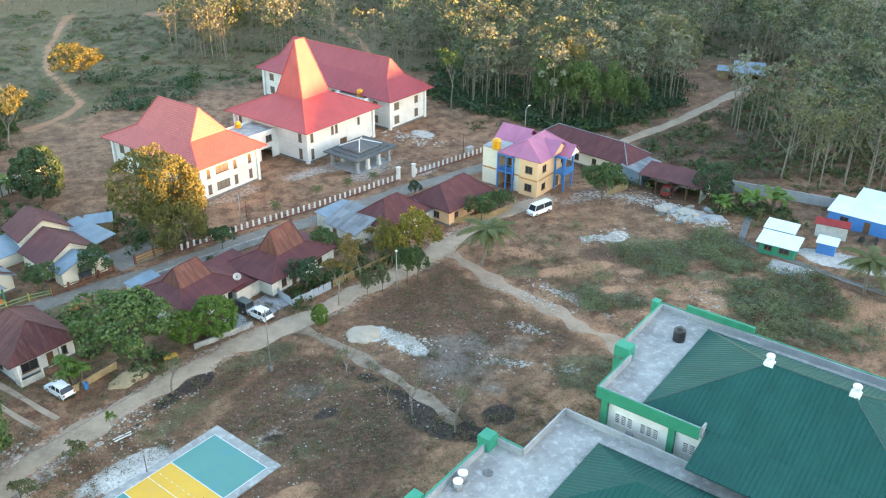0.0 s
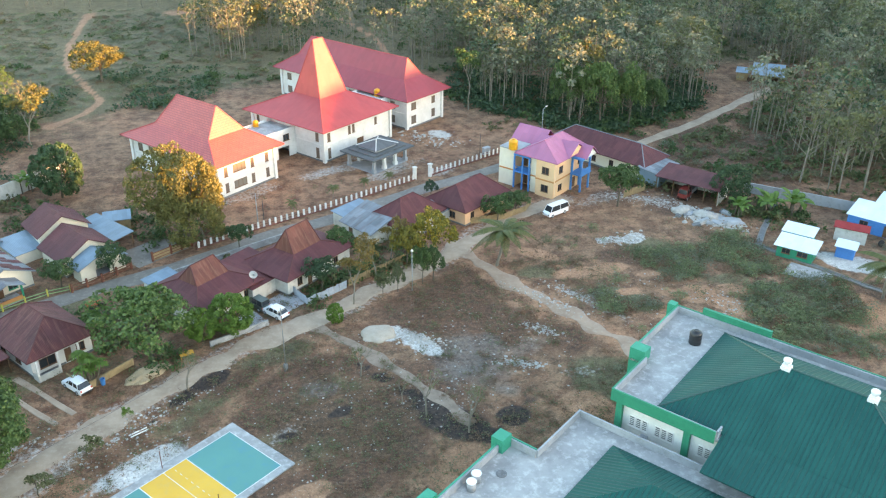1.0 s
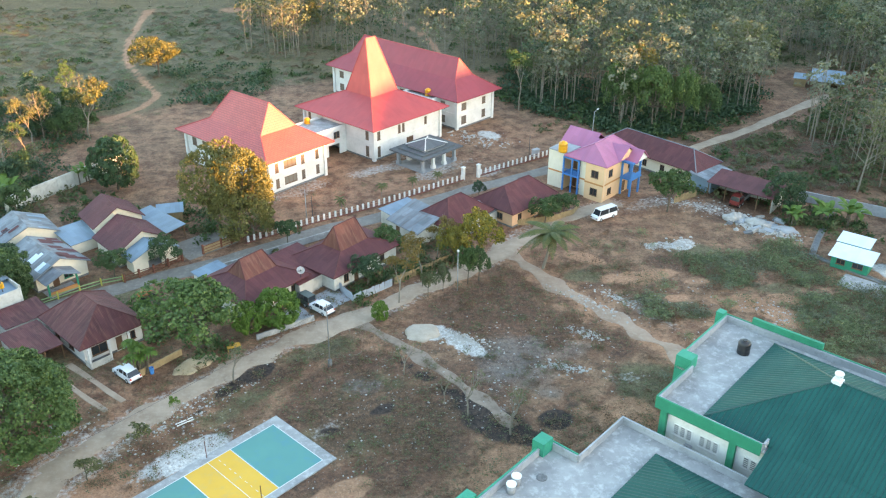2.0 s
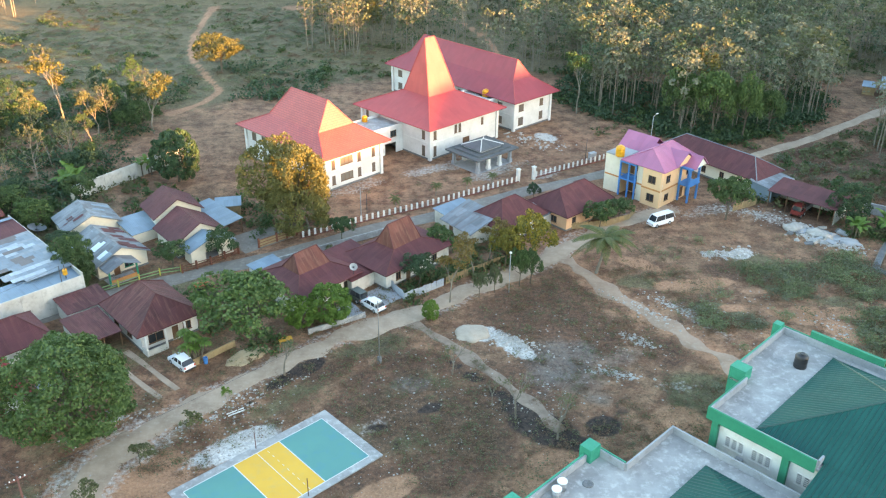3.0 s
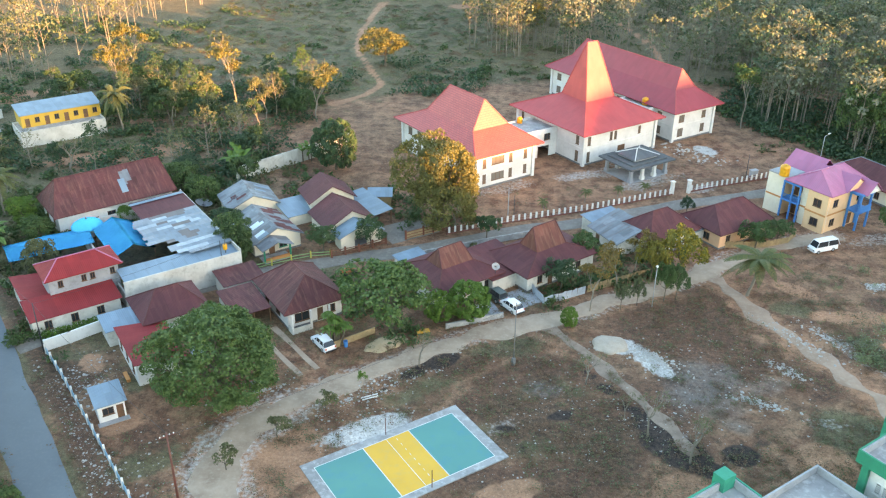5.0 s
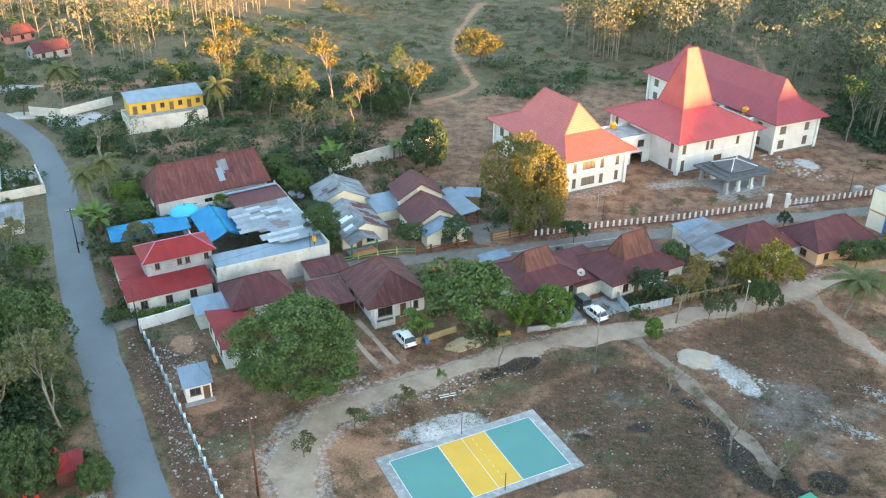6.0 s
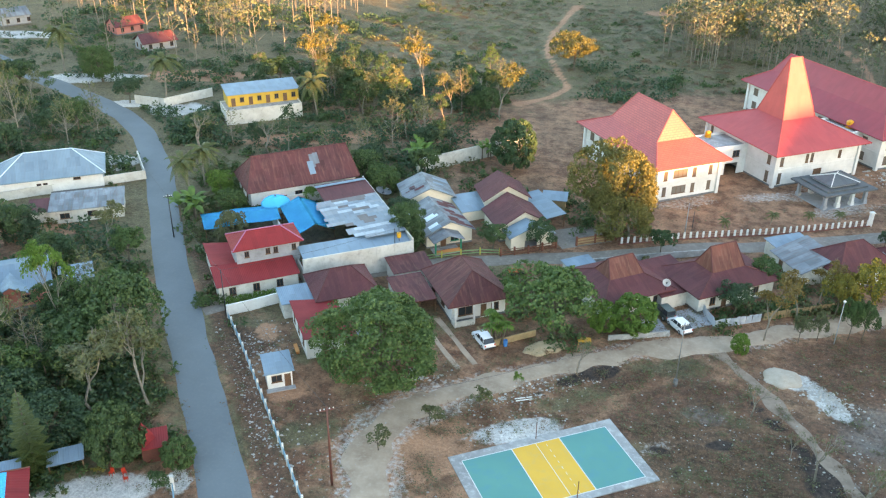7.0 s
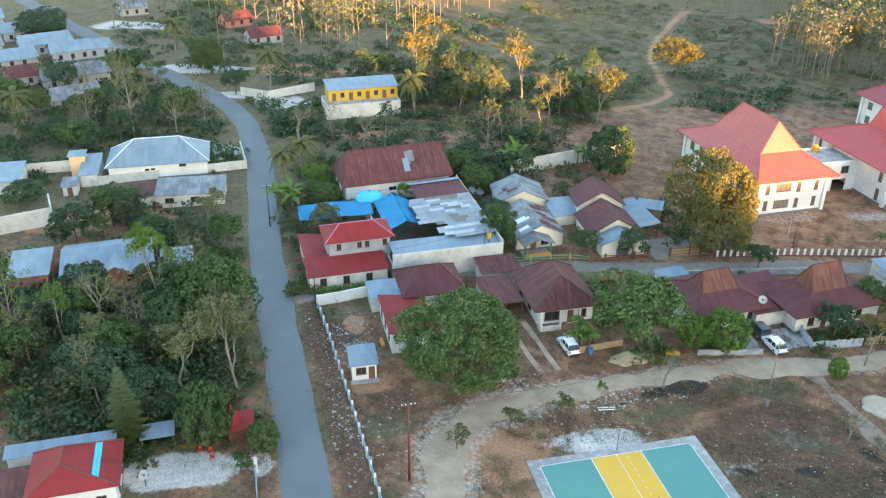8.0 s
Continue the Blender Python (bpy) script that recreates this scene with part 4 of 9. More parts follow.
part("band", boxed(-0.05, ln2 - 0.2, -0.06, -0.005, 3.15, 3.45, m=m2), ORANGE_WALL, pink, "orange band between the storeys")
part("band", boxed(0.1, BAL[0] - 0.02, -0.06, -0.005, 3.15, 3.45, m=m), ORANGE_WALL, pink, "orange band between the storeys")
part("band", boxed(BAL[0] + BAL[1] + 0.02, 8.64, -0.06, -0.005, 3.15, 3.45, m=m), ORANGE_WALL, pink, "orange band between the storeys")
# peach bay beside the balconies
part("bay", boxed(8.7, ln + 0.05, -0.55, -0.005, -0.3, 7.1, m=m), PALE_PEACH, pink, "peach-painted bay")
for z in (1.0, 4.5):
    add_window(pink, m @ pose(0, -0.6, 0), 10.0, z, 1.5, 1.4, BROWN_WOOD)
part("band", boxed(8.65, ln + 0.1, -0.62, -0.555, 3.15, 3.45, m=m), ORANGE_WALL, pink, "orange band between the storeys")
# porch bay on the yard side
for xx, yy in ((5.6, -2.2), (8.6, -2.2), (8.6, -0.2), (5.6, -0.2)):
    part("column", boxed(xx - 0.15, xx + 0.15, yy - 0.15, yy + 0.15, -0.3, 6.6, m=m2), BLUE_PAINT, pink, "blue column")
for z in (3.2, 6.4):
    part("balcony_slab", boxed(5.3, 8.9, -2.5, -0.02, z, z + 0.3, m=m2), BLUE_PAINT, pink, "blue-painted balcony slab")
part("balcony_wall", boxed(5.4, 8.8, -2.42, -2.30, 3.5, 4.4, m=m2), BLUE_PAINT, pink, "blue-painted balcony parapet")
part("roof_slab", boxed(-PX + 0.0, -0.6, 2.2, PY, 7.2, 7.45), CONCRETE, pink, "flat concrete roof deck")
part("roof_slab", boxed(-PX + 0.15, PX - 0.15, -PY + 0.15, PY - 0.15, 7.0, 7.18), CONCRETE, pink)


def gable_piece(parent, x0, x1, yc, half, z0, z1, material, axis="x", name="roof", back_drop=0.0):
    """A plain two-slope roof between x0 and x1 (or along y)."""
    bm = bmesh.new()
    uv = bm.loops.layers.uv.new("UVMap")
    P = (lambda a, b, z: (a, yc + b, z)) if axis == "x" else (lambda a, b, z: (yc - b, a, z))
    roof_quad(bm, uv, (P(x0, -half, z0), P(x1, -half, z0), P(x1, 0, z1), P(x0, 0, z1)), 0.12)
    roof_quad(bm, uv, (P(x1, half, z0), P(x0, half, z0), P(x0, 0, z1), P(x1, 0, z1)), 0.12)
    dz = Vector((0, 0, 0.12))
    for a in (x0, x1):
        for s in (-half, half):
            p, q = Vector(P(a, s, z0)), Vector(P(a, 0, z1))
            bm.faces.new([bm.verts.new(v) for v in (p - dz, q - dz, q, p)])
    for s in (-half, half):
        p, q = Vector(P(x0, s, z0)), Vector(P(x1, s, z0))
        bm.faces.new([bm.verts.new(v) for v in (p - dz, q - dz, q, p)])
    return part(name, bm, material, parent, weld=True)


def gable_fill(parent, a, yc, half, z0, z1, mat, axis="x", t=0.14):
    bm = bmesh.new()
    P = (lambda x, b, z: (x, yc + b, z)) if axis == "x" else (lambda x, b, z: (yc - b, x, z))
    v = [bm.verts.new(P(a + s * t, b, z)) for s in (0, 1) for b, z in ((-half, z0), (half, z0), (0, z1))]
    for f in ((0, 1, 2), (5, 4, 3), (0, 3, 4, 1), (1, 4, 5, 2), (2, 5, 3, 0)):
        bm.faces.new([v[i] for i in f])
    part("gable", bm, mat, parent)


ring_roof(pink, [(5.9, 4.7, 7.2), (3.2, 0.0, 9.9)], PINK_SHEET, 0.14, cap=PINK_SHEET, shift=(0.0, -0.0))
for ob in pink.children:
    if ob.name.startswith(("roof", "ridge_cap")) and "slab" not in ob.name:
        ob.location = (0, -2.3, 0)
gable_piece(pink, -7.2, 1.0, 1.2, 3.2, 7.25, 9.3, PINK_SHEET, "y")
gable_fill(pink, -7.0, 1.2, 2.9, 7.25, 9.0, PALE_PEACH, "y")
gable_piece(pink, -9.3, -2.0, 3.0, 2.2, 6.7, 8.7, PINK_SHEET, "y")
gable_fill(pink, -9.0, 3.0, 1.9, 6.7, 8.4, WHITE_WALL, "y")
gable_piece(pink, 0.0, 7.0, 2.6, 3.2, 7.2, 9.8, PINK_SHEET, "y")
water_tank("orange plastic water tank on the roof deck of the pink house", 38.9, 147.6, 7.45, 0.85, 2.0, TANK_ORANGE)

# -- houses behind it
house("long low house with a maroon hipped roof", 61.2, 157.4, -54, 24.0, 9.3, 3.1, [(12, 4.65, 3.1), (8.0, 0, 5.8)], CREAM_WALL, MAROON_SHEET, 0.8,
      {"-y": W2(5, 2, 4.2, 0.9), "+x": [("w", 1.5, 0.9, 1.6, 1.3), ("d", 4.5, 0, 0.9, 2.1)]}, cap=GREY_SHEET)
lean_to("blue-grey sheet-roofed annex beside the long house", 68.0, 146.5, 41, 8.4, 5.0, 2.6, 3.3, GREY_SHEET, BLUEGREY_SHEET)
lean_to("open truck shed with a maroon sheet roof on posts", 71.6, 138.6, -46, 12.5, 6.5, 3.2, 3.9, MAROON_SHEET, OLD_WALL, posts=[(-5.9, -2.9), (-2.6, -2.9), (0.4, -2.9), (3.4, -2.9), (5.9, -2.9)], walls=("+y", "+x"), name="carport", category="carport")

# -- sheds in the yard with the pale ground
lean_to("long shed with a pale zinc roof and blue walls", 98.6, 118.4, -49, 12.5, 6.9, 2.7, 3.3, WHITEBLUE_SHEET, BLUE_PAINT, holes={"-y": [("w", 2, 0.9, 1.4, 1.2), ("d", 6, 0, 1, 2.1)]})
lean_to("pale zinc-roofed shed with blue walls at the yard's end", 103.5, 122.0, -49, 8, 5, 3.2, 3.7, WHITEBLUE_SHEET, BLUE_PAINT)
lean_to("green-walled stall with a bright zinc roof", 78.1, 112.3, -44, 6.6, 4.6, 2.1, 2.6, WHITEBLUE_SHEET, GREEN_PAINT, holes={"-y": [("w", 0.8, 0.8, 1.3, 0.9), ("w", 3.2, 0.8, 1.6, 0.9)]}, name="stall", over=0.5, category="stall")
lean_to("bright zinc roof of the stall's rear room", 80.6, 116.2, -44, 5.2, 3.6, 2.6, 3.0, WHITEBLUE_SHEET, GREEN_PAINT, name="stall", category="stall")
lean_to("small shed with a dark red roof", 90.0, 116.0, -38, 5.6, 2.4, 2.5, 2.8, SIGNAL_RED_SHEET, OLD_WALL)
lean_to("small blue-walled kiosk with a white roof", 86.0, 111.0, -42, 3.4, 2.8, 2.0, 2.3, WHITEBLUE_SHEET, BLUE_PAINT, name="kiosk", category="kiosk")

# -- the row between the two lanes
house("peach-walled house under a maroon hipped roof", 28.4, 138.0, 40, 13.0, 9.6, 3.0, [(6.5, 4.8, 3.0), (3.4, 0, 6.0)], PEACH_WALL, MAROON_SHEET, 0.7,
      {"-y": W2(3, 1.5, 3.6, 0.9), "-x": [("w", 1.4, 0.9, 1.4, 1.2), ("w", 4.6, 0.9, 1.4, 1.2)]}, cap=MAROON_SHEET)
house("house with a maroon hipped roof behind the garden trees", 16.6, 132.2, 40, 11.4, 8.4, 3.0, [(5.7, 4.2, 3.0), (1.6, 0, 6.2)], OLD_WALL, MAROON_SHEET, 0.6, {"-y": W2(3, 1.2, 3.2, 0.9)}, cap=MAROON_SHEET)
lean_to("wing under streaked grey zinc sheets", 9.9, 130.6, -54, 8.2, 6.4, 2.3, 4.3, GREY_SHEET, OLD_WALL, holes={"-y": [("d", 2, 0, 1.0, 1.9)]})
lean_to("flat shed with a pale blue zinc roof", 7.6, 136.4, 40, 7.0, 3.6, 2.4, 2.7, BLUEGREY_SHEET, OLD_WALL)
lean_to("lean-to of dark sheets between two houses", 22.5, 134.5, 44, 6.4, 4.2, 2.6, 3.2, GREY_SHEET, OLD_WALL)
house("old house with a steep rusted roof over maroon eaves", -2.0, 119.9, 45, 15.4, 10.4, 3.0, [(7.7, 5.2, 3.0), (3.0, 2.0, 4.6), (2.3, 0, 7.9)], OLD_WALL, MAROON_SHEET, 0.8,
      {"-y": W2(3, 2.0, 4.0, 0.9) + [("d", 4.2, 0, 0.9, 2.1)], "-x": [("w", 3, 0.9, 1.4, 1.2)]}, roof_mats=[MAROON_SHEET, BRIGHTRUST_SHEET], cap=RUST_SHEET)
lean_to("low maroon annex roof with a pale strip", -9.2, 116.2, 45, 8.0, 9.0, 2.5, 3.6, MAROON_SHEET, OLD_WALL)
house("old house with a steep rust-red roof over maroon eaves", -15.6, 112.3, 45, 12.6, 11.6, 3.0, [(6.3, 5.8, 3.0), (2.9, 2.0, 4.5), (2.1, 0, 6.9)], OLD_WALL, MAROON_SHEET, 0.8,
      {"-y": W2(3, 1.5, 3.4, 0.9), "-x": [("w", 3, 0.9, 1.4, 1.2)]}, roof_mats=[MAROON_SHEET, BRIGHTRUST_SHEET], cap=RUST_SHEET)
lean_to("blue-grey zinc lean-to behind the old house", -21.5, 115.0, 45, 5.0, 5.0, 2.4, 3.0, BLUEGREY_SHEET, OLD_WALL)
h5 = house("white house with a rust-streaked maroon hipped roof", -36.1, 102.8, 41, 9.8, 11.9, 3.0, [(4.9, 5.95, 3.0), (0.0, 2.4, 6.3)], WHITE_WALL, RUST_SHEET, 0.8,
      {"-y": [("w", 1.0, 0.9, 2.2, 1.4), ("w", 6.0, 0.9, 1.2, 1.3), ("d", 4.4, 0.1, 0.9, 2.1)], "-x": [("w", 2, 0.9, 1.4, 1.2), ("w", 6, 0.9, 1.4, 1.2)]}, cap=RUST_SHEET)
part("veranda_wall", boxed(-4.0, -1.2, -6.6, -6.45, -0.3, 0.9), OLD_WALL, h5)
part("veranda_wall", boxed(-4.15, -4.0, -6.6, -5.2, -0.3, 0.9), OLD_WALL, h5)
for xx in (-4.0, -1.2, 1.6):
    part("veranda_post", boxed(xx - 0.12, xx + 0.12, -6.6, -6.36, -0.3, 3.0), WHITE_WALL, h5)
lean_to("carport under rusted maroon sheets", -43.2, 99.0, 41, 5.4, 7.6, 2.5, 2.9, RUST_SHEET, OLD_WALL, posts=[(-2.5, -3.5), (2.5, -3.5), (0.2, -3.5)], walls=("+y", "-x"), name="carport", category="carport")
lean_to("outbuilding with a mauve-brown zinc roof", -46.5, 106.0, 41, 6.5, 5.0, 2.5, 2.9, RUST_SHEET, OLD_WALL)
house("house with a maroon hipped roof behind the great tree", -53.0, 96.0, 42, 9.5, 8.5, 3.0, [(4.75, 4.25, 3.0), (1.5, 0, 5.6)], OLD_WALL, MAROON_SHEET, 0.6, {"-x": W2(2, 1.5, 3, 0.9)}, cap=RUST_SHEET)
lean_to("small annex under pale blue zinc sheets", -57.5, 91.6, 42, 6.0, 4.5, 2.5, 2.9, BLUEGREY_SHEET, OLD_WALL)
lean_to("long annex with a dark red sheet roof", -51.2, 86.4, 131, 10.4, 6.6, 2.5, 3.4, SIGNAL_RED_SHEET, WHITE_WALL, holes={"+y": W2(3, 1.2, 3.0, 1.0), "-x": [("d", 2, 0, 1, 2.0)]})

# -- the small houses opposite the white fence
def gable_house(label, x, y, yaw, L, W, eave, ridge, wall_mat, roof_mat, **k):
    return house(label, x, y, yaw, L, W, eave, [(L / 2, W / 2, eave), (L / 2, 0.0, ridge)], wall_mat, roof_mat, 0.5, gable=True, **k)


i1 = gable_house("beige gabled house with a patched zinc roof", -54.4, 132.0, -55, 8.0, 9.4, 2.9, 5.0, CREAM_WALL, GREY_SHEET, holes={"+x": [("w", 3, 0.9, 1.2, 1.2)]})
i2 = gable_house("low gabled house with grey and brown sheets and a green porch", -48.0, 122.2, -48, 11.0, 9.0, 2.5, 4.6, CREAM_WALL, GREY_SHEET, holes={"+x": [("d", 2.4, 0, 1, 2), ("w", 4.2, 0.8, 1.4, 1.1)]}, frame_mat=GREEN_PAINT)
gable_house("cream gabled house with a maroon roof", -41.0, 135.4, -57, 7.4, 8.8, 3.5, 6.2, CREAM_WALL, MAROON_SHEET, holes={"+x": [("w", 5, 1.4, 0.7, 0.9)]})
gable_house("pale yellow gabled house with a maroon roof and pale porch gable", -36.4, 128.4, -52, 8.6, 9.4, 2.6, 5.3, CREAM_WALL, MAROON_SHEET, holes={"+x": [("d", 3.2, 0, 1, 2), ("w", 5.0, 0.8, 1.3, 1.2)]})
gable_house("pale zinc porch gable", -32.6, 123.8, -52, 3.6, 8.2, 2.4, 4.1, CREAM_WALL, BLUEGREY_SHEET, holes={"+x": [("o", 2.4, -0.3, 2.2, 2.3)]}, name="porch", category="porch", plinth=False)
lean_to("grey zinc lean-to linking two small houses", -45.8, 131.4, 42, 5.4, 6.4, 2.0, 2.7, BLUEGREY_SHEET, CREAM_WALL)
lean_to("blue-grey zinc veranda beside the yellow house", -33.8, 135.0, -48, 11.0, 4.6, 2.2, 2.7, BLUEGREY_SHEET, None, posts=[(-5.2, -2.0), (-2.6, -2.0), (0, -2.0), (2.6, -2.0), (5.2, -2.0), (5.2, 2.0), (-5.2, 2.0)])
lean_to("small wooden stall with a blue sheet roof", -32.3, 139.5, 10, 4.6, 3.4, 2.3, 2.7, BLUEGREY_SHEET, PALE_WOOD, name="stall", category="stall")

overlay_sheets(i1, -3.9, 3.9, -4.7, 0, 2.9, 5.0, (MAROON_SHEET, GREY_SHEET, MAROON_SHEET), 7, 1)
overlay_sheets(i2, -5.4, 5.4, -4.5, 0, 2.5, 4.6, (GREY_SHEET, BLUEGREY_SHEET, WHITEBLUE_SHEET), 8, 2)
overlay_sheets(i2, -5.4, 5.4, 4.5, 0, 2.5, 4.6, (MAROON_SHEET, RUST_SHEET, MAROON_SHEET), 16, 3)
overlay_sheets(i1, -3.9, 3.9, 4.7, 0, 2.9, 5.0, (BLUEGREY_SHEET, GREY_SHEET), 6, 4)
pc = thing("green_porch", -44.6, 116.6, 0, -48, "green-painted porch with a small zinc roof", "porch")
for xx, yy in ((1.2, -2.2), (1.2, 2.2)):
    part("column", boxed(xx - 0.12, xx + 0.12, yy - 0.12, yy + 0.12, -0.3, 2.5), GREEN_PAINT, pc, "green column")
part("parapet", boxed(1.1, 1.3, -2.05, 2.05, -0.3, 0.8), ORANGE_WALL, pc, "orange low porch wall")
part("floor", boxed(-1.2, 1.4, -2.3, 2.3, -0.3, 0.12), CONCRETE, pc)
gable_piece(pc, -1.6, 1.8, 0.0, 2.7, 2.5, 3.5, GREY_SHEET, "x")

# -- the walled compound by the road
comp = thing("warehouse", -63.0, 113.5, 0, 43, "concrete-walled warehouse under patched zinc sheets", "warehouse")
CL, CW = 17.6, 27.0
for side, top in (("-y", 4.5), ("+x", 5.0), ("+y", 3.2), ("-x", 2.6)):
    m, ln = side_matrix(side, CL / 2, CW / 2)
    bm = bmesh.new()
    box(bm, 0 if side in ("-y", "+y") else 0.2, ln if side in ("-y", "+y") else ln - 0.2, 0, 0.2, -0.3, top, m)
    part("wall", bm, OLD_WALL, comp)
    n = int(ln / 2.9)
    for i in range(n + 1):
        c = 0.12 + i * (ln - 0.24) / n
        part("pier", boxed(c - 0.12, c + 0.12, -0.06, 0.0, -0.3, top, m=m), OLD_WALL, comp)
PATCHES = [sheet_roof("zinc_sheet_" + n, c, tuple(v * 0.85 for v in c), (0.2, 0.15, 0.12), 0.8, 0.18, vary=0.15, rust_amount=0.3)
           for n, c in (("pale", (0.36, 0.42, 0.47)), ("blue_grey", (0.17, 0.22, 0.265)), ("grey", (0.24, 0.27, 0.30)), ("brown", (0.13, 0.10, 0.10)))]
rp = random.Random(5)


def sheet_at(x0, x1, y0, y1, zf, mat):
    bm = bmesh.new()
    uv = bm.loops.layers.uv.new("UVMap")
    roof_quad(bm, uv, ((x0, y0, zf(x0, y0)), (x1, y0, zf(x1, y0)), (x1, y1, zf(x1, y1)), (x0, y1, zf(x0, y1))), 0.03)
    part("roof_sheet", bm, mat, comp)


zf = lambda x, y: 4.55 + 0.035 * (x + 8.8)
y = -10.8
while y < 4.4:
    x, wy = -2.6 + rp.random() * 0.6, 0.85 + rp.random() * 0.25
    while x < 8.3:
        wx = rp.choice((1.2, 1.8, 2.4, 3.0))
        if not (x < -0.6 and y < -5.5):
            lift = rp.random() * 0.05
            sheet_at(x, min(x + wx + 0.1, 8.55), y, y + wy + 0.12, lambda a, b_, l=lift: zf(a, b_) + l + 0.02 * (a - x) / wx, rp.choices(PATCHES, (3, 6, 4, 1.3))[0])
        x += wx
    y += wy
for i in range(5):
    sheet_at(-0.5 + i * 1.82, -0.5 + i * 1.82 + 1.86, 5.0, 12.6, lambda a, b_, l=i % 2 * 0.02: zf(a, b_) + l - 0.05, MAROON_SHEET)
sheet_at(-0.6, 8.5, 11.0, 11.9, lambda a, b_: zf(a, b_) + 0.12, BLUEGREY_SHEET)
for i in range(9):
    sheet_at(-8.6 + i * 1.9, -8.6 + i * 1.9 + 1.96, -13.25, -9.2, lambda a, b_, l=i % 2 * 0.02: 4.3 + l + 0.09 * (b_ + 13.3), BLUEGREY_SHEET)
longh = house("long house with a rusted maroon roof and white walls", -78.8, 128.0, 46, 21.0, 11.0, 3.8, [(10.5, 5.5, 3.8), (8.9, 0, 8.5)], WHITE_WALL, RUST_SHEET, 0.7, {"-y": [("w", 8, 1.0, 1.4, 1.6), ("d", 5.5, 0, 1, 2.1), ("w", 12, 1.0, 1.4, 1.6), ("w", 16, 1, 1.4, 1.6)], "-x": W2(2, 2, 4, 1.0)}, cap=RUST_SHEET, shift=(0.8, 0))
overlay_sheets(longh, 1.0, 4.6, -5.5, 0, 3.8, 8.5, (GREY_SHEET, BLUEGREY_SHEET), 3, 8)
house("grey upper storey under a red hipped roof", -68.0, 99.6, 44, 10.8, 6.4, 5.9, [(5.4, 3.2, 5.9), (2.6, 0, 7.5)], CONCRETE, SIGNAL_RED_SHEET, 0.6, {"-y": [("w", 1.2, 4.3, 0.7, 1.0), ("w", 4.4, 4.3, 0.7, 1.0), ("w", 5.6, 4.3, 0.7, 1.0), ("w", 8.4, 4.3, 0.7, 1.0)], "-x": [("w", 2, 4.3, 0.8, 1.0)]}, cap=PINK_SHEET)
lean_to("red sheet-roofed ground floor of the corner house", -66.6, 94.4, 44, 12.4, 5.4, 2.7, 3.5, SIGNAL_RED_SHEET, OLD_WALL, holes={"-y": W2(3, 1.5, 3.5, 0.9)}, name="annex", category="house")
lean_to("red sheet-roofed side wing of the corner house", -74.6, 97.0, 134, 8.0, 4.0, 2.7, 3.3, SIGNAL_RED_SHEET, OLD_WALL, name="annex", category="house")


def tent(label, x, y, yaw, L, W, eave, ridge, hip=0.0):
    root = thing("tarpaulin_shelter", x, y, 0, yaw, label, "shelter")
    bm = bmesh.new()
    uv = bm.loops.layers.uv.new("UVMap")
    n = 8
    for sgn in (-1, 1):
        grid = [[bm.verts.new((-L / 2 + L * i / n * (1 - 0) , sgn * W / 2 * j / 4, ridge - (ridge - eave) * (j / 4) - 0.12 * math.sin(math.pi * j / 4) - 0.1 * math.sin(math.pi * i / n * 3) * (j / 4))) for j in range(5)] for i in range(n + 1)]
        for i in range(n):
            for j in range(4):
                bm.faces.new((grid[i][j], grid[i + 1][j], grid[i + 1][j + 1], grid[i][j + 1]))
    bmesh.ops.solidify(bm, geom=bm.faces[:], thickness=0.03)
    part("tarpaulin", bm, TARP_BLUE, root, smooth=True)
    for px in (-L / 2 + 0.2, L / 2 - 0.2):
        for py in (-W / 2 + 0.2, W / 2 - 0.2):
            part("pole", boxed(px - 0.05, px + 0.05, py - 0.05, py + 0.05, -0.3, eave + 0.05), BROWN_WOOD, root)
    return root


tent("bright blue tarpaulin shelter in the compound", -68.0, 112.6, -47, 11.8, 6.6, 3.5, 5.0)
tent("long low blue tarpaulin awning beside the maroon house", -79.2, 109.7, 41.8, 12.6, 6.4, 3.0, 3.6)
bm = bmesh.new()
bmesh.ops.create_uvsphere(bm, u_segments=20, v_segments=12, radius=2.3)
bmesh.ops.delete(bm, geom=[v for v in bm.verts if v.co.z < -0.1], context="VERTS")
bmesh.ops.scale(bm, vec=(1.1, 0.95, 0.6), verts=bm.verts[:])
dome = thing("tarpaulin_dome", -76.2, 116.2, 3.2, 44, "rounded blue tarpaulin cover above the shelter", "shelter")
part("cover", bm, TARP_BLUE, dome, smooth=True)
part("post", boxed(-0.1, 0.1, -0.1, 0.1, -3.6, 1.6), BROWN_WOOD, dome)

# -- the yellow building on its white base
base = flat_block("white concrete retaining base", -109.0, 163.8, 44, 17.5, 8.0, 3.0, OLD_WALL, name="retaining_base", parapet=0.35)
yb = lean_to("yellow row building with green shutters and a pale blue roof", -110.5, 166.4, 44, 17.0, 7.0, 5.8, 6.6, BLUEGREY_SHEET, YELLOW_WALL, name="row_building", category="building",
             holes={"-y": [(("w" if i % 2 else "d"), 0.7 + i * 2.0, (3.9 if i % 2 else 3.05), 0.95, (1.1 if i % 2 else 1.9)) for i in range(8)]})
water_tank("orange water tank beside the yellow building", -99.5, 170.0, 5.9, 0.75, 1.9, TANK_ORANGE)

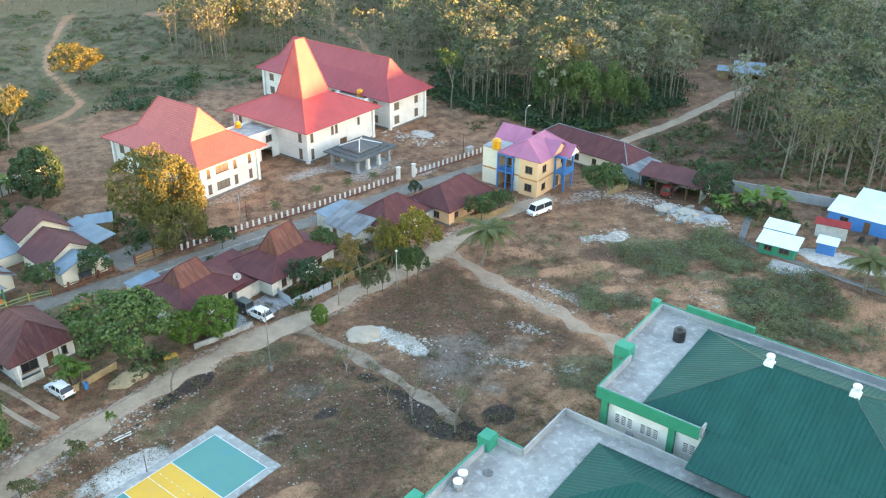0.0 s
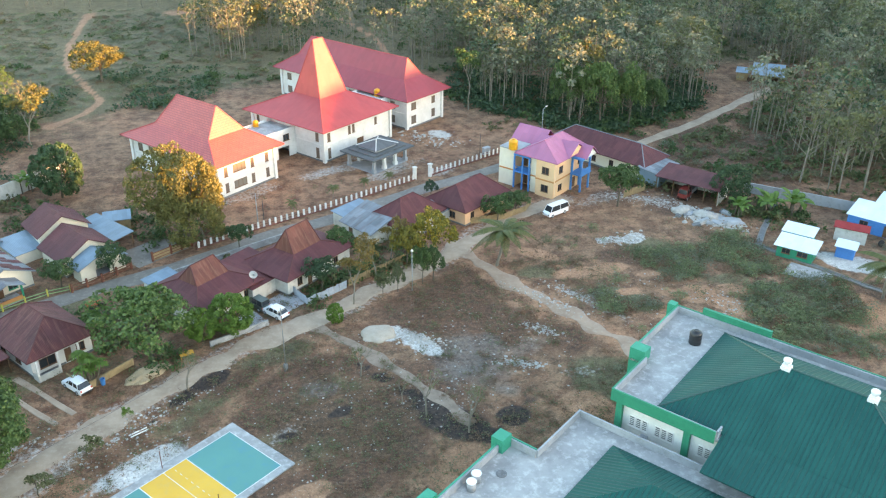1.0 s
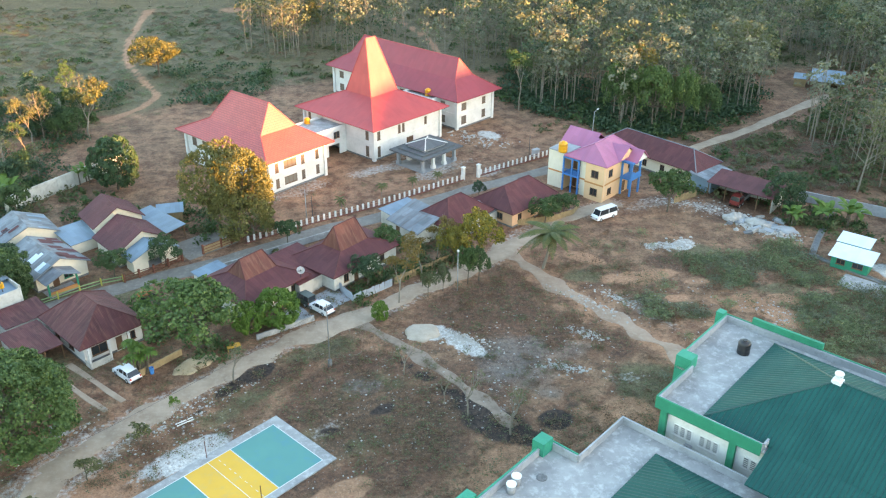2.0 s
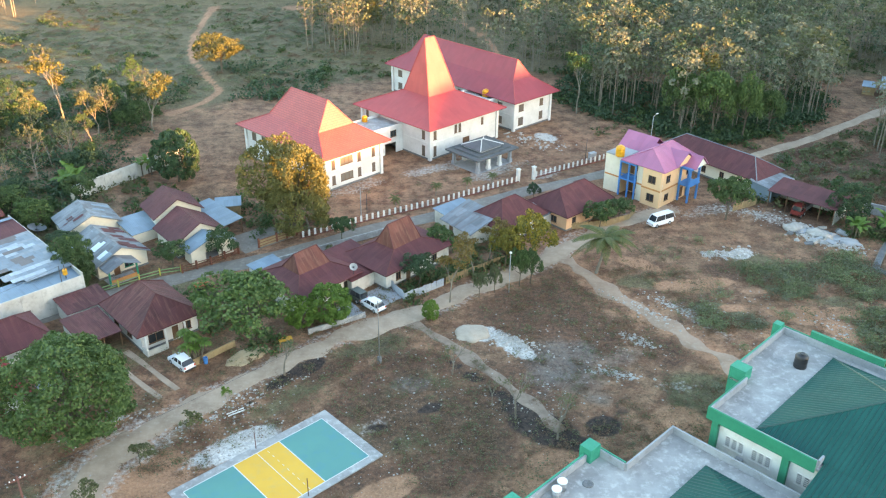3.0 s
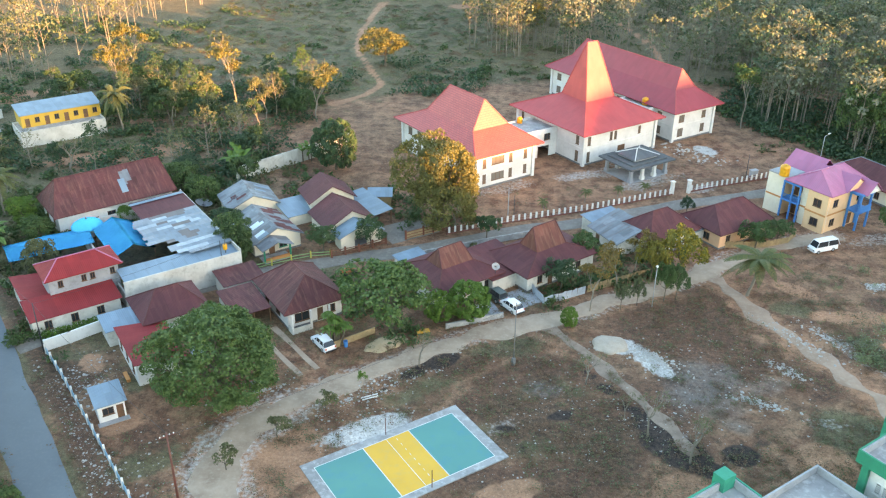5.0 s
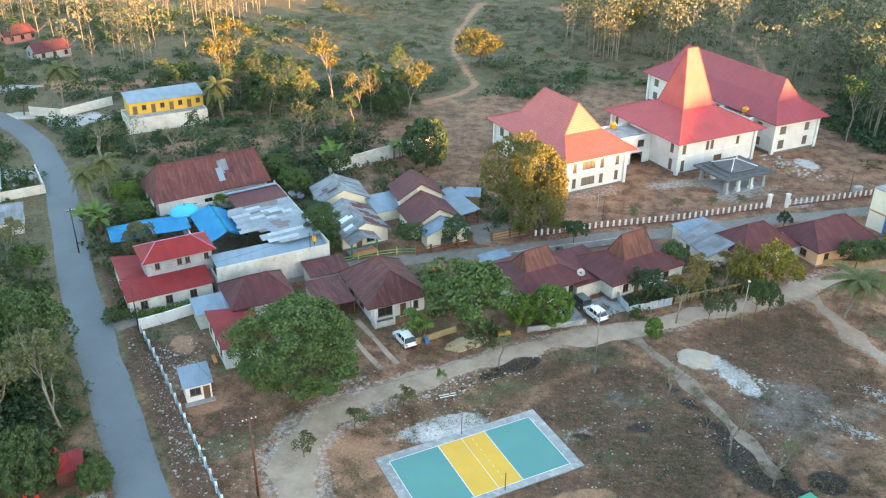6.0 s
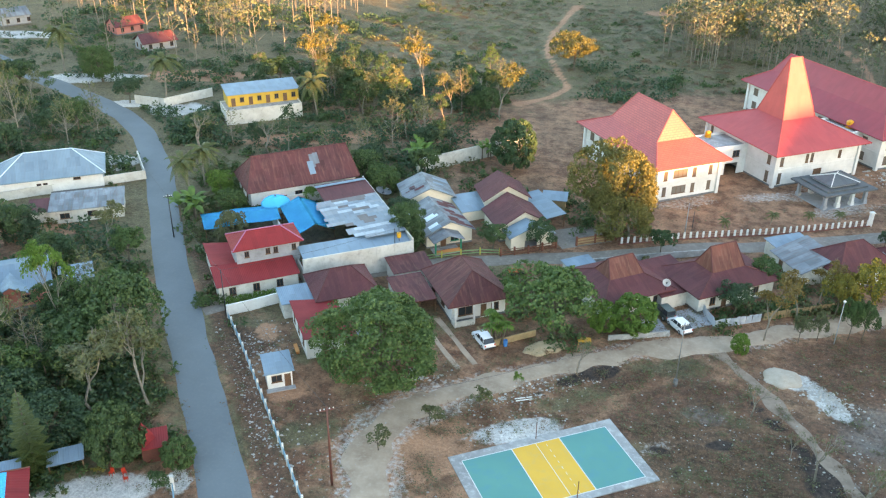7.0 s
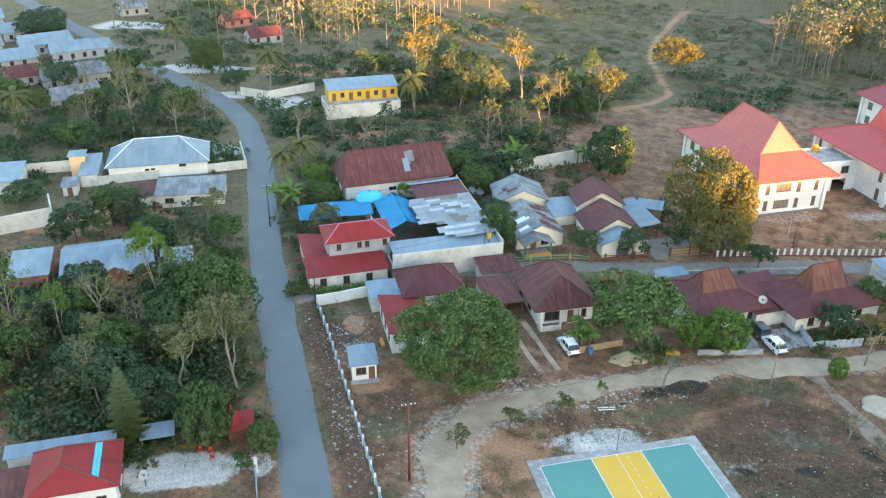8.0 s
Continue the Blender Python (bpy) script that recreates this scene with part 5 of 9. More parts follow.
# -- across the road
house("white house with a large pale blue hipped roof", -124.0, 114.0, 41, 19.4, 10.8, 3.1, [(9.7, 5.4, 3.1), (4.2, 0, 6.7)], WHITE_WALL, BLUEGREY_SHEET, 0.6, {"-y": [("w", 6.6, 1.0, 0.8, 1.2), ("w", 7.7, 1.0, 0.8, 1.2), ("w", 13, 2.2, 1.3, 0.5)], "-x": W2(2, 2, 4, 0.9)}, cap=WHITEBLUE_SHEET)
lean_to("small peach-painted tank house", -136.0, 104.6, 41, 3.4, 3.4, 4.3, 4.4, BLUEGREY_SHEET, PALE_PEACH, name="outbuilding", category="building")
lean_to("low house with a rusted grey zinc roof", -108.6, 106.2, 38, 12.5, 7.2, 2.4, 3.0, GREY_SHEET, OLD_WALL, holes={"-y": [("w", 1.5, 0.8, 1.6, 1.0), ("w", 6, 0.8, 1.6, 1.0)]}, name="house", category="house")
salmon = house("salmon-walled house with a pale blue zinc roof", -99.6, 78.6, 45, 13.6, 11.0, 3.2, [(6.8, 5.5, 3.2), (6.6, 0, 5.0)], PINK_WALL, BLUEGREY_SHEET, 0.6, {"-y": [("d", 5.5, 0, 1.1, 2.1), ("w", 2, 0.9, 1.4, 1.2), ("w", 8.5, 0.9, 1.4, 1.2)], "-x": W2(2, 2, 4, 0.9)}, gable=True)
gable_piece(salmon, -6.6, -1.0, 1.2, 2.3, 3.25, 4.5, BLUEGREY_SHEET, "y")
gable_fill(salmon, -5.9, 1.2, 2.0, 3.2, 4.25, PINK_WALL, "y")
lean_to("low side roof of pale blue sheets", -132.3, 104.3, 41, 3.6, 9.6, 2.5, 3.3, BLUEGREY_SHEET, OLD_WALL, name="annex", category="house")
lean_to("blue zinc-roofed house behind the yard wall", -144.0, 92.6, 41, 9.0, 8.6, 2.6, 3.4, BLUEGREY_SHEET, OLD_WALL, name="house", category="house")
lean_to("small grey zinc-roofed shed by the yard", -130.2, 97.4, 41, 3.0, 4.0, 2.0, 2.4, GREY_SHEET, OLD_WALL, holes={"-y": [("d", 0.8, 0, 0.9, 1.7)]})
lean_to("shed with a purple-brown roof", -114.6, 101.3, 38, 4.0, 5.0, 2.2, 2.7, MAROON_SHEET, OLD_WALL)
lean_to("low side wing with pale blue sheets", -109.0, 71.8, 45, 6.0, 8.5, 2.5, 3.0, BLUEGREY_SHEET, PINK_WALL, name="annex", category="house")
lean_to("narrow veranda under zinc sheets", -91.0, 84.0, 45, 5.0, 6.0, 2.5, 2.9, BLUEGREY_SHEET, OLD_WALL, name="annex", category="house")
stripe_house = house("house with a red patched hipped roof and a blue stripe", -65.4, 42.5, 43, 9.2, 7.3, 3.7, [(4.6, 3.65, 3.7), (0, 1.5, 5.7)], WHITE_WALL, SIGNAL_RED_SHEET, 0.6, {"+x": W2(2, 1.5, 3, 0.9), "-y": W2(2, 2, 4, 0.9)}, cap=RUST_IRON, shift=(-1.0, 0))
bm = bmesh.new()
uvl = bm.loops.layers.uv.new("UVMap")
zs = lambda u: 3.74 + 2.0 * (4.6 - u) / 5.6
roof_quad(bm, uvl, ((2.6, -2.75, zs(2.6)), (2.6, 2.75, zs(2.6)), (1.95, 2.6, zs(1.95)), (1.95, -2.6, zs(1.95))), 0.02)
part("roof_stripe", bm, TARP_BLUE, stripe_house, "bright blue sheet strip on the roof")
lean_to("pale zinc lean-to behind the red-roofed house", -70.6, 44.9, 43, 11.5, 2.0, 2.9, 3.2, BLUEGREY_SHEET, OLD_WALL)
lean_to("rust-red sheet roof of a side wing", -70.4, 37.6, 43, 4.6, 5.0, 2.8, 3.3, RUST_SHEET, OLD_WALL, name="annex", category="house")
kiosk = lean_to("white kiosk with a pale blue sheet roof", -51.4, 75.4, 40, 3.7, 4.1, 2.5, 3.0, BLUEGREY_SHEET, WHITE_WALL, name="kiosk", category="kiosk", holes={"-y": [("w", 0.5, 1.0, 1.3, 1.0), ("d", 2.1, 0.1, 0.8, 1.9)]})
part("step", boxed(-1.8, 1.8, -2.5, -1.76, -0.3, 0.15), CONCRETE, kiosk)
shr = lean_to("small red tent-roofed roadside shelter", -57.0, 58.2, 40, 3.2, 3.4, 2.1, 2.3, SIGNAL_RED_SHEET, RUST_IRON, name="shelter", category="shelter")
bm = bmesh.new()
lathe(bm, [(1.2, 0), (0.8, 1.1), (0.05, 2.4)], 4, (-0.9, 0, 2.15))
part("spire", bm, SIGNAL_RED_SHEET, shr)

# -- far huts and roofs
lean_to("grey zinc-roofed hut at the end of the track", 122.5, 204.8, -30, 8.2, 8.5, 2.9, 4.0, BLUEGREY_SHEET, PALE_WOOD, walls=("+y", "+x"), posts=[(-3.8, -4.0), (0, -4.0), (3.8, -4.0), (-3.8, 0)], name="hut", category="hut")
lean_to("small wooden lean-to beside the hut", 117.5, 209.0, -30, 3.5, 4, 2.2, 2.7, BLUEGREY_SHEET, PALE_WOOD, name="hut", category="hut")
for i, (x, y, yaw, L, W, e, mt) in enumerate(((-186, 147, 62, 17, 10, 3.0, GREY_SHEET), (-206, 163, 62, 12, 8, 3, BLUEGREY_SHEET), (-197, 140, 62, 9, 8, 2.8, MAROON_SHEET), (-202, 169, 58, 8, 7, 2.8, BLUEGREY_SHEET), (-234, 213, 60, 10, 8, 3, GREY_SHEET), (-219, 165, 62, 15, 10, 3.2, BLUEGREY_SHEET), (-232, 154, 55, 12, 9, 3, GREY_SHEET), (-238, 172, 60, 12, 9, 3, BLUEGREY_SHEET),
                                              (-262, 176, 55, 14, 10, 3.2, BLUEGREY_SHEET), (-172, 135, 62, 12, 8, 2.6, GREY_SHEET), (-193, 218, 65, 10, 8, 2.6, MAROON_SHEET), (-171, 205, 60, 11, 8, 2.6, MAROON_SHEET), (-246, 158, 58, 14, 10, 2.6, BLUEGREY_SHEET), (-214, 150, 62, 13, 9, 2.6, BLUEGREY_SHEET), (-250, 190, 60, 12, 9, 2.6, GREY_SHEET))):
    house("house far down the road with a zinc roof" if i not in (10, 11) else "far house with a brown roof among trees", x, y, yaw, L, W, e, [(L / 2, W / 2, e), (L / 2 - 0.4, 0, e + 2.2)], CONCRETE if i != 10 else PINK_WALL, mt, 0.6, {"-y": W2(3, 1.5, 3.2, 0.9), "-x": W2(2, 1.2, 3, 0.9)}, gable=True, group="far houses")
# ---------------------------------------------------------------- the green-roofed building in front
GB = (30.3, 68.9, 42.0)


def ribbed(parent, ps, material, rib_mat, spacing=0.5, drop=0.12, name="roof"):
    """A slope with raised ribs running up it. ps: eave left, eave right, upper right, upper left (or one apex)."""
    bm = bmesh.new()
    uv = bm.loops.layers.uv.new("UVMap")
    roof_quad(bm, uv, ps, drop)
    roof = part(name, bm, material, parent)
    P = [Vector(p) for p in ps]
    a, b = P[0], P[1]
    along_ = (b - a).normalized()
    nrm = (b - a).cross(P[-1] - a).normalized()
    up = nrm.cross(along_)
    poly = [((p - a).dot(along_), (p - a).dot(up)) for p in P]
    lo_u, hi_u = min(p[0] for p in poly), max(p[0] for p in poly)
    verts, fs = [], []
    u = lo_u + spacing / 2
    while u < hi_u:
        hits = []
        for (u0, v0), (u1, v1) in zip(poly, poly[1:] + poly[:1]):
            if (u0 - u) * (u1 - u) < 0:
                hits.append(v0 + (v1 - v0) * (u - u0) / (u1 - u0))
        if len(hits) >= 2 and max(hits) - min(hits) > 0.1:
            v0, v1 = min(hits), max(hits)
            k = len(verts)
            for vv in (v0, v1):
                for du, h in ((-0.045, -0.01), (-0.025, 0.035), (0.025, 0.035), (0.045, -0.01)):
                    verts.append(a + along_ * (u + du) + up * vv + nrm * h)
            fs += [(k, k + 1, k + 5, k + 4), (k + 1, k + 2, k + 6, k + 5), (k + 2, k + 3, k + 7, k + 6), (k, k + 3, k + 2, k + 1), (k + 4, k + 5, k + 6, k + 7)]
        u += spacing
    me = bpy.data.meshes.new("ribs")
    me.from_pydata([tuple(v) for v in verts], [], fs)
    me.materials.append(rib_mat)
    ob = new("ribs", me)
    ob.parent = roof
    tagged(ob, kind="stuff")
    return roof


high = thing("green_roofed_building", GB[0], GB[1], 0, GB[2], "white building with green trim and a dark green ribbed roof", "building")
EH = 10.0   # height of the flat roof
for name_, mat_, args in (
        ("wall", WHITE_WALL, (0.45, 19.6, -0.65, -0.45, -0.3, EH - 0.26)), ("wall", WHITE_WALL, (0.45, 0.65, -34, -0.65, -0.3, EH - 0.26)), ("wall", WHITE_WALL, (19.4, 19.6, -34, -0.65, -0.3, EH - 0.26)), ("wall", WHITE_WALL, (0.65, 19.4, -34, -33.8, -0.3, EH - 0.26)),
        ("roof_slab", PALE_CONCRETE, (0.0, 19.9, -34.2, 0.0, EH - 0.25, EH)),
        ("fascia", GREEN_PAINT, (-0.18, 0.0, -11.2, 0.0, EH - 0.5, EH + 0.95)),
        ("parapet", CONCRETE, (0.0, 0.16, -11.2, 0.0, EH, EH + 0.9)),
        ("parapet", CONCRETE, (0.16, 7.4, -0.18, 0.0, EH, EH + 0.9)), ("fascia", GREEN_PAINT, (-0.18, 7.4, 0.0, 0.16, EH - 0.5, EH + 0.95)),
        ("parapet", CONCRETE, (19.75, 19.95, -34, 1.9, EH, EH + 0.85)), ("fascia", GREEN_PAINT, (19.95, 20.1, -34, 1.9, EH - 0.5, EH + 0.95)),
        ("fascia", GREEN_PAINT, (19.9, 20.3, -9.5, -1.2, EH + 0.96, EH + 1.7)),
        ("roof_slab", PALE_CONCRETE, (7.4, 19.75, 0.005, 1.9, EH - 0.25, EH - 0.004)), ("parapet", CONCRETE, (9.2, 19.75, 1.75, 1.9, EH, EH + 0.85)), ("fascia", TEAL_TRIM, (9.2, 20.1, 1.9, 2.05, EH - 0.5, EH + 0.95)),
        ("corner_tower", TEAL_TRIM, (7.4, 8.9, 0.165, 2.0, -0.3, EH + 1.4)), ("corner_tower", TEAL_TRIM, (19.2, 20.2, 2.06, 3.0, -0.3, EH + 1.2)),
        ("parapet_end", CONCRETE, (0.16, 1.2, -11.4, -11.2, EH, EH + 0.9))):
    part(name_, boxed(*args), mat_, high)
part("wall", boxed(9.2, 19.2, 1.4, 1.6, -0.3, EH - 0.5), WHITE_WALL, high)
for y in (-0.85, -8.4, -14.0, -20):
    part("pilaster", boxed(-0.05, 0.44, y - 0.35, y + 0.35, -0.3, EH - 0.5), GREEN_PAINT, high, "green pilaster")
mh = pose(0.45, 0, 0, 0, 0, -90)
for s, n in ((2.0, 3), (4.9, 3), (9.6, 2)):
    for i in range(n):
        w = add_window(high, mh, s + i * 0.72, 6.9, 0.62, 1.3, WHITE_WALL, 0)
        w.location.x -= 0.09
        for k in range(5):
            part("louvre", boxed(s + i * 0.72 + 0.08, s + i * 0.72 + 0.54, -0.015, 0.03, 7.02 + k * 0.23, 7.10 + k * 0.23, m=mh @ pose(0, -0.09, 0)), WHITE_WALL, w)
ac = thing("air_conditioner", *(Matrix.Translation((GB[0], GB[1], 0)) @ pose(0, 0, 0, 0, 0, GB[2]) @ Vector((0.2, -3.9, 5.9))), GB[2], "small white air conditioner on the wall", "air conditioner")
part("casing", boxed(-0.18, 0.2, -0.4, 0.4, 0, 0.55), CONCRETE, ac)
bm = bmesh.new()
lathe(bm, [(0.2, 0), (0.2, 0.02)], 14)
bmesh.ops.transform(bm, matrix=pose(-0.185, 0, 0.28, 0, -90, 0), verts=bm.verts[:])
part("fan_grille", bm, DARK_METAL, ac)
e, r = EH + 0.25, 14.0
x0, x1, xr = 0.9, 18.7, 10.5
ribbed(high, [(x1, -4.6, e), (x0, -4.6, e), (xr, -13.9, r)], GREEN_SHEET, DARK_GREEN_TRIM)
ribbed(high, [(x0, -4.6, e), (x0, -31.5, e), (xr, -22.2, r), (xr, -13.9, r)], GREEN_SHEET, DARK_GREEN_TRIM)
ribbed(high, [(x1, -31.5, e), (x1, -4.6, e), (xr, -13.9, r), (xr, -22.2, r)], GREEN_SHEET, DARK_GREEN_TRIM)
ribbed(high, [(x0, -31.5, e), (x1, -31.5, e), (xr, -22.2, r)], GREEN_SHEET, DARK_GREEN_TRIM)
bm = bmesh.new()
for a, b_ in (((xr, -13.9, r), (xr, -22.2, r)), ((xr, -13.9, r), (x0, -4.6, e)), ((xr, -13.9, r), (x1, -4.6, e)), ((xr, -22.2, r), (x0, -31.5, e)), ((xr, -22.2, r), (x1, -31.5, e))):
    rod(bm, a, b_, 0.1, n=6)
part("ridge_cap", bm, DARK_GREEN_TRIM, high)
ribbed(high, [(-4.2, -11.6, 9.0), (-4.2, -31.5, 9.0), (0.88, -31.5, 10.24), (0.88, -11.6, 10.24)], GREEN_SHEET, DARK_GREEN_TRIM, 0.5, name="valley_roof")


def on_green(x, y, z):
    v = Matrix.Translation((GB[0], GB[1], 0)) @ pose(0, 0, 0, 0, 0, GB[2]) @ Vector((x, y, z))
    return tuple(v)


for y in (-13.9, -22.4):
    v = thing("roof_ventilator", *on_green(xr, y, r), GB[2], "white metal roof ventilator on the green ridge", "ventilator", "ridge ventilators")
    bm = bmesh.new()
    box(bm, -0.5, 0.5, -0.5, 0.5, -0.25, 0.15)
    box(bm, -0.36, 0.36, -0.36, 0.36, 0.15, 0.45)
    part("base", bm, CAR_WHITE, v)
    bm = bmesh.new()
    lathe(bm, [(0.25, 0.45), (0.25, 0.6), (0.42, 0.72), (0.46, 0.9), (0.40, 1.05), (0.15, 1.14)], 16)
    part("turbine", bm, CAR_WHITE, v, smooth=True)
water_tank("black plastic water tank on the concrete roof", *on_green(14.8, -2.6, EH), 0.72, 1.7, TANK_BLACK)

low = thing("green_roofed_wing", GB[0], GB[1], 0, GB[2], "lower wing with a bare concrete roof edge and a green roof", "building")
EL = 7.2
for name_, mat_, args in (
        ("wall", WHITE_WALL, (-23.6, -2.5, -34, -33.8, -0.3, EL - 0.26)), ("wall", WHITE_WALL, (-2.7, -2.5, -33.8, 2.3, -0.3, EL - 0.26)), ("wall", WHITE_WALL, (-23.6, -23.4, -33.8, 5.9, -0.3, EL - 0.26)),
        ("wall", WHITE_WALL, (-10.6, -2.7, 2.1, 2.3, -0.3, EL - 0.26)), ("wall", WHITE_WALL, (-23.4, -10.8, 5.7, 5.9, -0.3, EL - 0.26)),
        ("roof_slab", PALE_CONCRETE, (-24.0, -2.0, -34.2, 2.7, EL - 0.25, EL)), ("roof_slab", PALE_CONCRETE, (-24.0, -10.4, 2.705, 6.4, EL - 0.25, EL - 0.004)),
        ("parapet", CONCRETE, (-2.2, -2.0, -11.2, 2.7, EL, EL + 0.85)), ("parapet", CONCRETE, (-10.4, -2.2, 2.5, 2.7, EL, EL + 0.85)),
        ("parapet", CONCRETE, (-10.6, -10.4, 2.7, 6.2, EL, EL + 0.85)), ("fascia", TEAL_TRIM, (-10.4, -10.25, 2.75, 6.4, EL - 0.5, EL + 0.95)),
        ("parapet", CONCRETE, (-24, -12.2, 6.05, 6.25, EL, EL + 0.85)), ("fascia", TEAL_TRIM, (-24.1, -12.2, 6.25, 6.42, EL - 0.5, EL + 0.95)),
        ("corner_tower", TEAL_TRIM, (-12.2, -10.6, 5.6, 7.0, -0.3, EL + 1.6)), ("corner_tower", TEAL_TRIM, (-23.6, -21.6, 6.43, 7.6, -0.3, EL + 1.2))):
    part(name_, boxed(*args), mat_, low)
e2, r2 = EL + 0.3, 9.9
ribbed(low, [(-4.3, -2.6, e2), (-14.9, -2.6, e2), (-9.6, -9.2, r2)], GREEN_SHEET, DARK_GREEN_TRIM, 0.5)
ribbed(low, [(-4.3, -33, e2), (-4.3, -2.6, e2), (-9.6, -9.2, r2), (-9.6, -33, r2)], GREEN_SHEET, DARK_GREEN_TRIM, 0.5)
ribbed(low, [(-14.9, -2.6, e2), (-14.9, -33, e2), (-9.6, -33, r2), (-9.6, -9.2, r2)], GREEN_SHEET, DARK_GREEN_TRIM, 0.5)
for x, y in ((-18.2, 5.0), (-17.0, 5.3)):
    d = thing("roof_drum", *on_green(x, y, EL), 0, "white lidded drum on the concrete roof", "drum", "drums on the wing roof")
    bm = bmesh.new()
    lathe(bm, [(0.42, 0), (0.42, 0.5), (0.45, 0.55), (0.42, 0.6), (0.42, 1.0)], 18)
    body = part("body", bm, CONCRETE, d, smooth=True)
    bm = bmesh.new()
    lathe(bm, [(0.5, 1.0), (0.5, 1.1), (0.42, 1.13)], 18)
    part("lid", bm, CAR_WHITE, d)
hatch = thing("roof_drain", *on_green(-14.6, 4.0, EL), 0, "grey round drain cover on the concrete roof", "drain")
bm = bmesh.new()
lathe(bm, [(0.55, 0), (0.55, 0.06), (0.4, 0.1), (0.25, 0.06)], 18)
part("cover", bm, GREY_STONE, hatch)

# ---------------------------------------------------------------- the ball court
court = tagged(thing("ball_court", -14.73, 72.3, 0.0, 41.1), "painted concrete volleyball court in teal and yellow", "court")
COURT_TEAL = mottled("teal_court_paint", (0.060, 0.265, 0.225), (0.048, 0.235, 0.215), (0.035, 0.225, 0.275), 0.12, 0.5, rough=0.6, bump=0.1, amount3=0.7)
COURT_YELLOW = mottled("yellow_court_paint", (0.78, 0.40, 0.045), (0.72, 0.36, 0.04), (0.58, 0.36, 0.12), 0.2, 0.9, rough=0.6, bump=0.1, amount3=0.5)
LINE_WHITE = mottled("white_line_paint", (0.72, 0.72, 0.70), (0.62, 0.62, 0.60), (0.45, 0.45, 0.43), 0.5, 3.0, bump=0.1)
part("slab", boxed(-10.3, 10.3, -5.4, 5.6, -0.4, 0.13), PALE_CONCRETE, court, "pale concrete slab with a rough edge")
for a, b_, mt, nm in ((-9, -3, COURT_TEAL, "court_surface"), (-3, 3, COURT_YELLOW, "court_surface"), (3, 9, COURT_TEAL, "court_surface")):
    part(nm, boxed(a + 0.06 * (a != -9), b_ - 0.06 * (b_ != 9), -4.44, 4.44, 0.10, 0.136), mt, court, "yellow painted middle field" if a == -3 else "teal painted end field")
for args in ((-9.06, 9.06, 4.44, 4.52), (-9.06, 9.06, -4.52, -4.44), (-9.08, -9.0, -4.44, 4.44), (9.0, 9.08, -4.44, 4.44), (-3.05, -2.95, -4.44, 4.44), (2.95, 3.05, -4.44, 4.44)):
    part("line", boxed(*args, 0.10, 0.140), LINE_WHITE, court)
part("line", boxed(-0.03, 0.03, -4.44, 4.44, 0.10, 0.140), LINE_WHITE, court)
for k in range(9):
    part("line", boxed(1.1, 1.15, -4.3 + k * 0.98, -3.9 + k * 0.98, 0.10, 0.1395), LINE_WHITE, court)
for y in (-5.0, 5.2):
    pl = thing("net_post", *(Matrix.Translation((-14.73, 72.3, 0)) @ pose(0, 0, 0, 0, 0, 41.1) @ Vector((0.4, y, 0.12))), 0, "rusty steel net post beside the court", "post", "net posts")
    bm = bmesh.new()
    rod(bm, (0, 0, 0), (0, 0, 2.4), 0.05)
    part("post", bm, RUST_IRON, pl)
# ---------------------------------------------------------------- trees
def mesh_of(name, verts, fs, material):
    me = bpy.data.meshes.new(name)
    me.from_pydata(verts, [], fs)
    me.materials.append(material)
    return me


def leaf_quads(p, t, side, nrm, ln, wide=0.36):
    """Folded four-cornered leaves at p, lying along t."""
    wd = ln * wide
    quad = np.stack([p - t * ln * 0.5, p + side * wd + nrm * wd * 0.3, p + t * ln * 0.5, p - side * wd + nrm * wd * 0.3], 1)
    return quad.reshape(-1, 3).tolist(), np.arange(len(p) * 4).reshape(-1, 4).tolist()


def unit(v):
    return v / (np.linalg.norm(v, axis=-1, keepdims=True) + 1e-9)


def leaf_cloud(rng, centres, radii, per, size, squash=0.75, droop=0.0):
    """Small leaves turned every way, thicker towards the clumps' skins."""
    c, r = np.repeat(np.asarray(centres, float), per, 0), np.repeat(np.asarray(radii, float), per)[:, None]
    d = unit(rng.normal(size=c.shape))
    p = c + d * r * rng.rand(len(c), 1) ** 0.45 * (1, 1, squash)
    t = rng.normal(size=c.shape) * 0.9 + d * 0.8
    t[:, 2] -= droop
    t = unit(t)
    side = unit(np.cross(t, rng.normal(size=c.shape)))
    return leaf_quads(p, t, side, np.cross(t, side), size * (0.7 + 0.7 * rng.rand(len(c), 1)))


def leaf_shell(rng, centres, radii, per, size, heart, squash=0.8, loose=0.55):
    """Leaves that roof each clump, facing out and up, so that every clump has a lit crown and a dark underside."""
    c, r = np.repeat(np.asarray(centres, float), per, 0), np.repeat(np.asarray(radii, float), per)[:, None]
    d = unit(rng.normal(size=c.shape) * (1, 1, 0.85) + unit(c - np.asarray(heart)) * 0.75 + (0, 0, 0.3))
    p = c + d * r * (0.70 + 0.38 * rng.rand(len(c), 1)) * (1, 1, squash)
    nrm = unit(d + rng.normal(size=c.shape) * loose)
    t = unit(np.cross(nrm, rng.normal(size=c.shape)) - (0, 0, 0.25))
    side = unit(np.cross(nrm, t))
    return leaf_quads(p, t, side, nrm, size * (0.7 + 0.7 * rng.rand(len(c), 1)), 0.42)


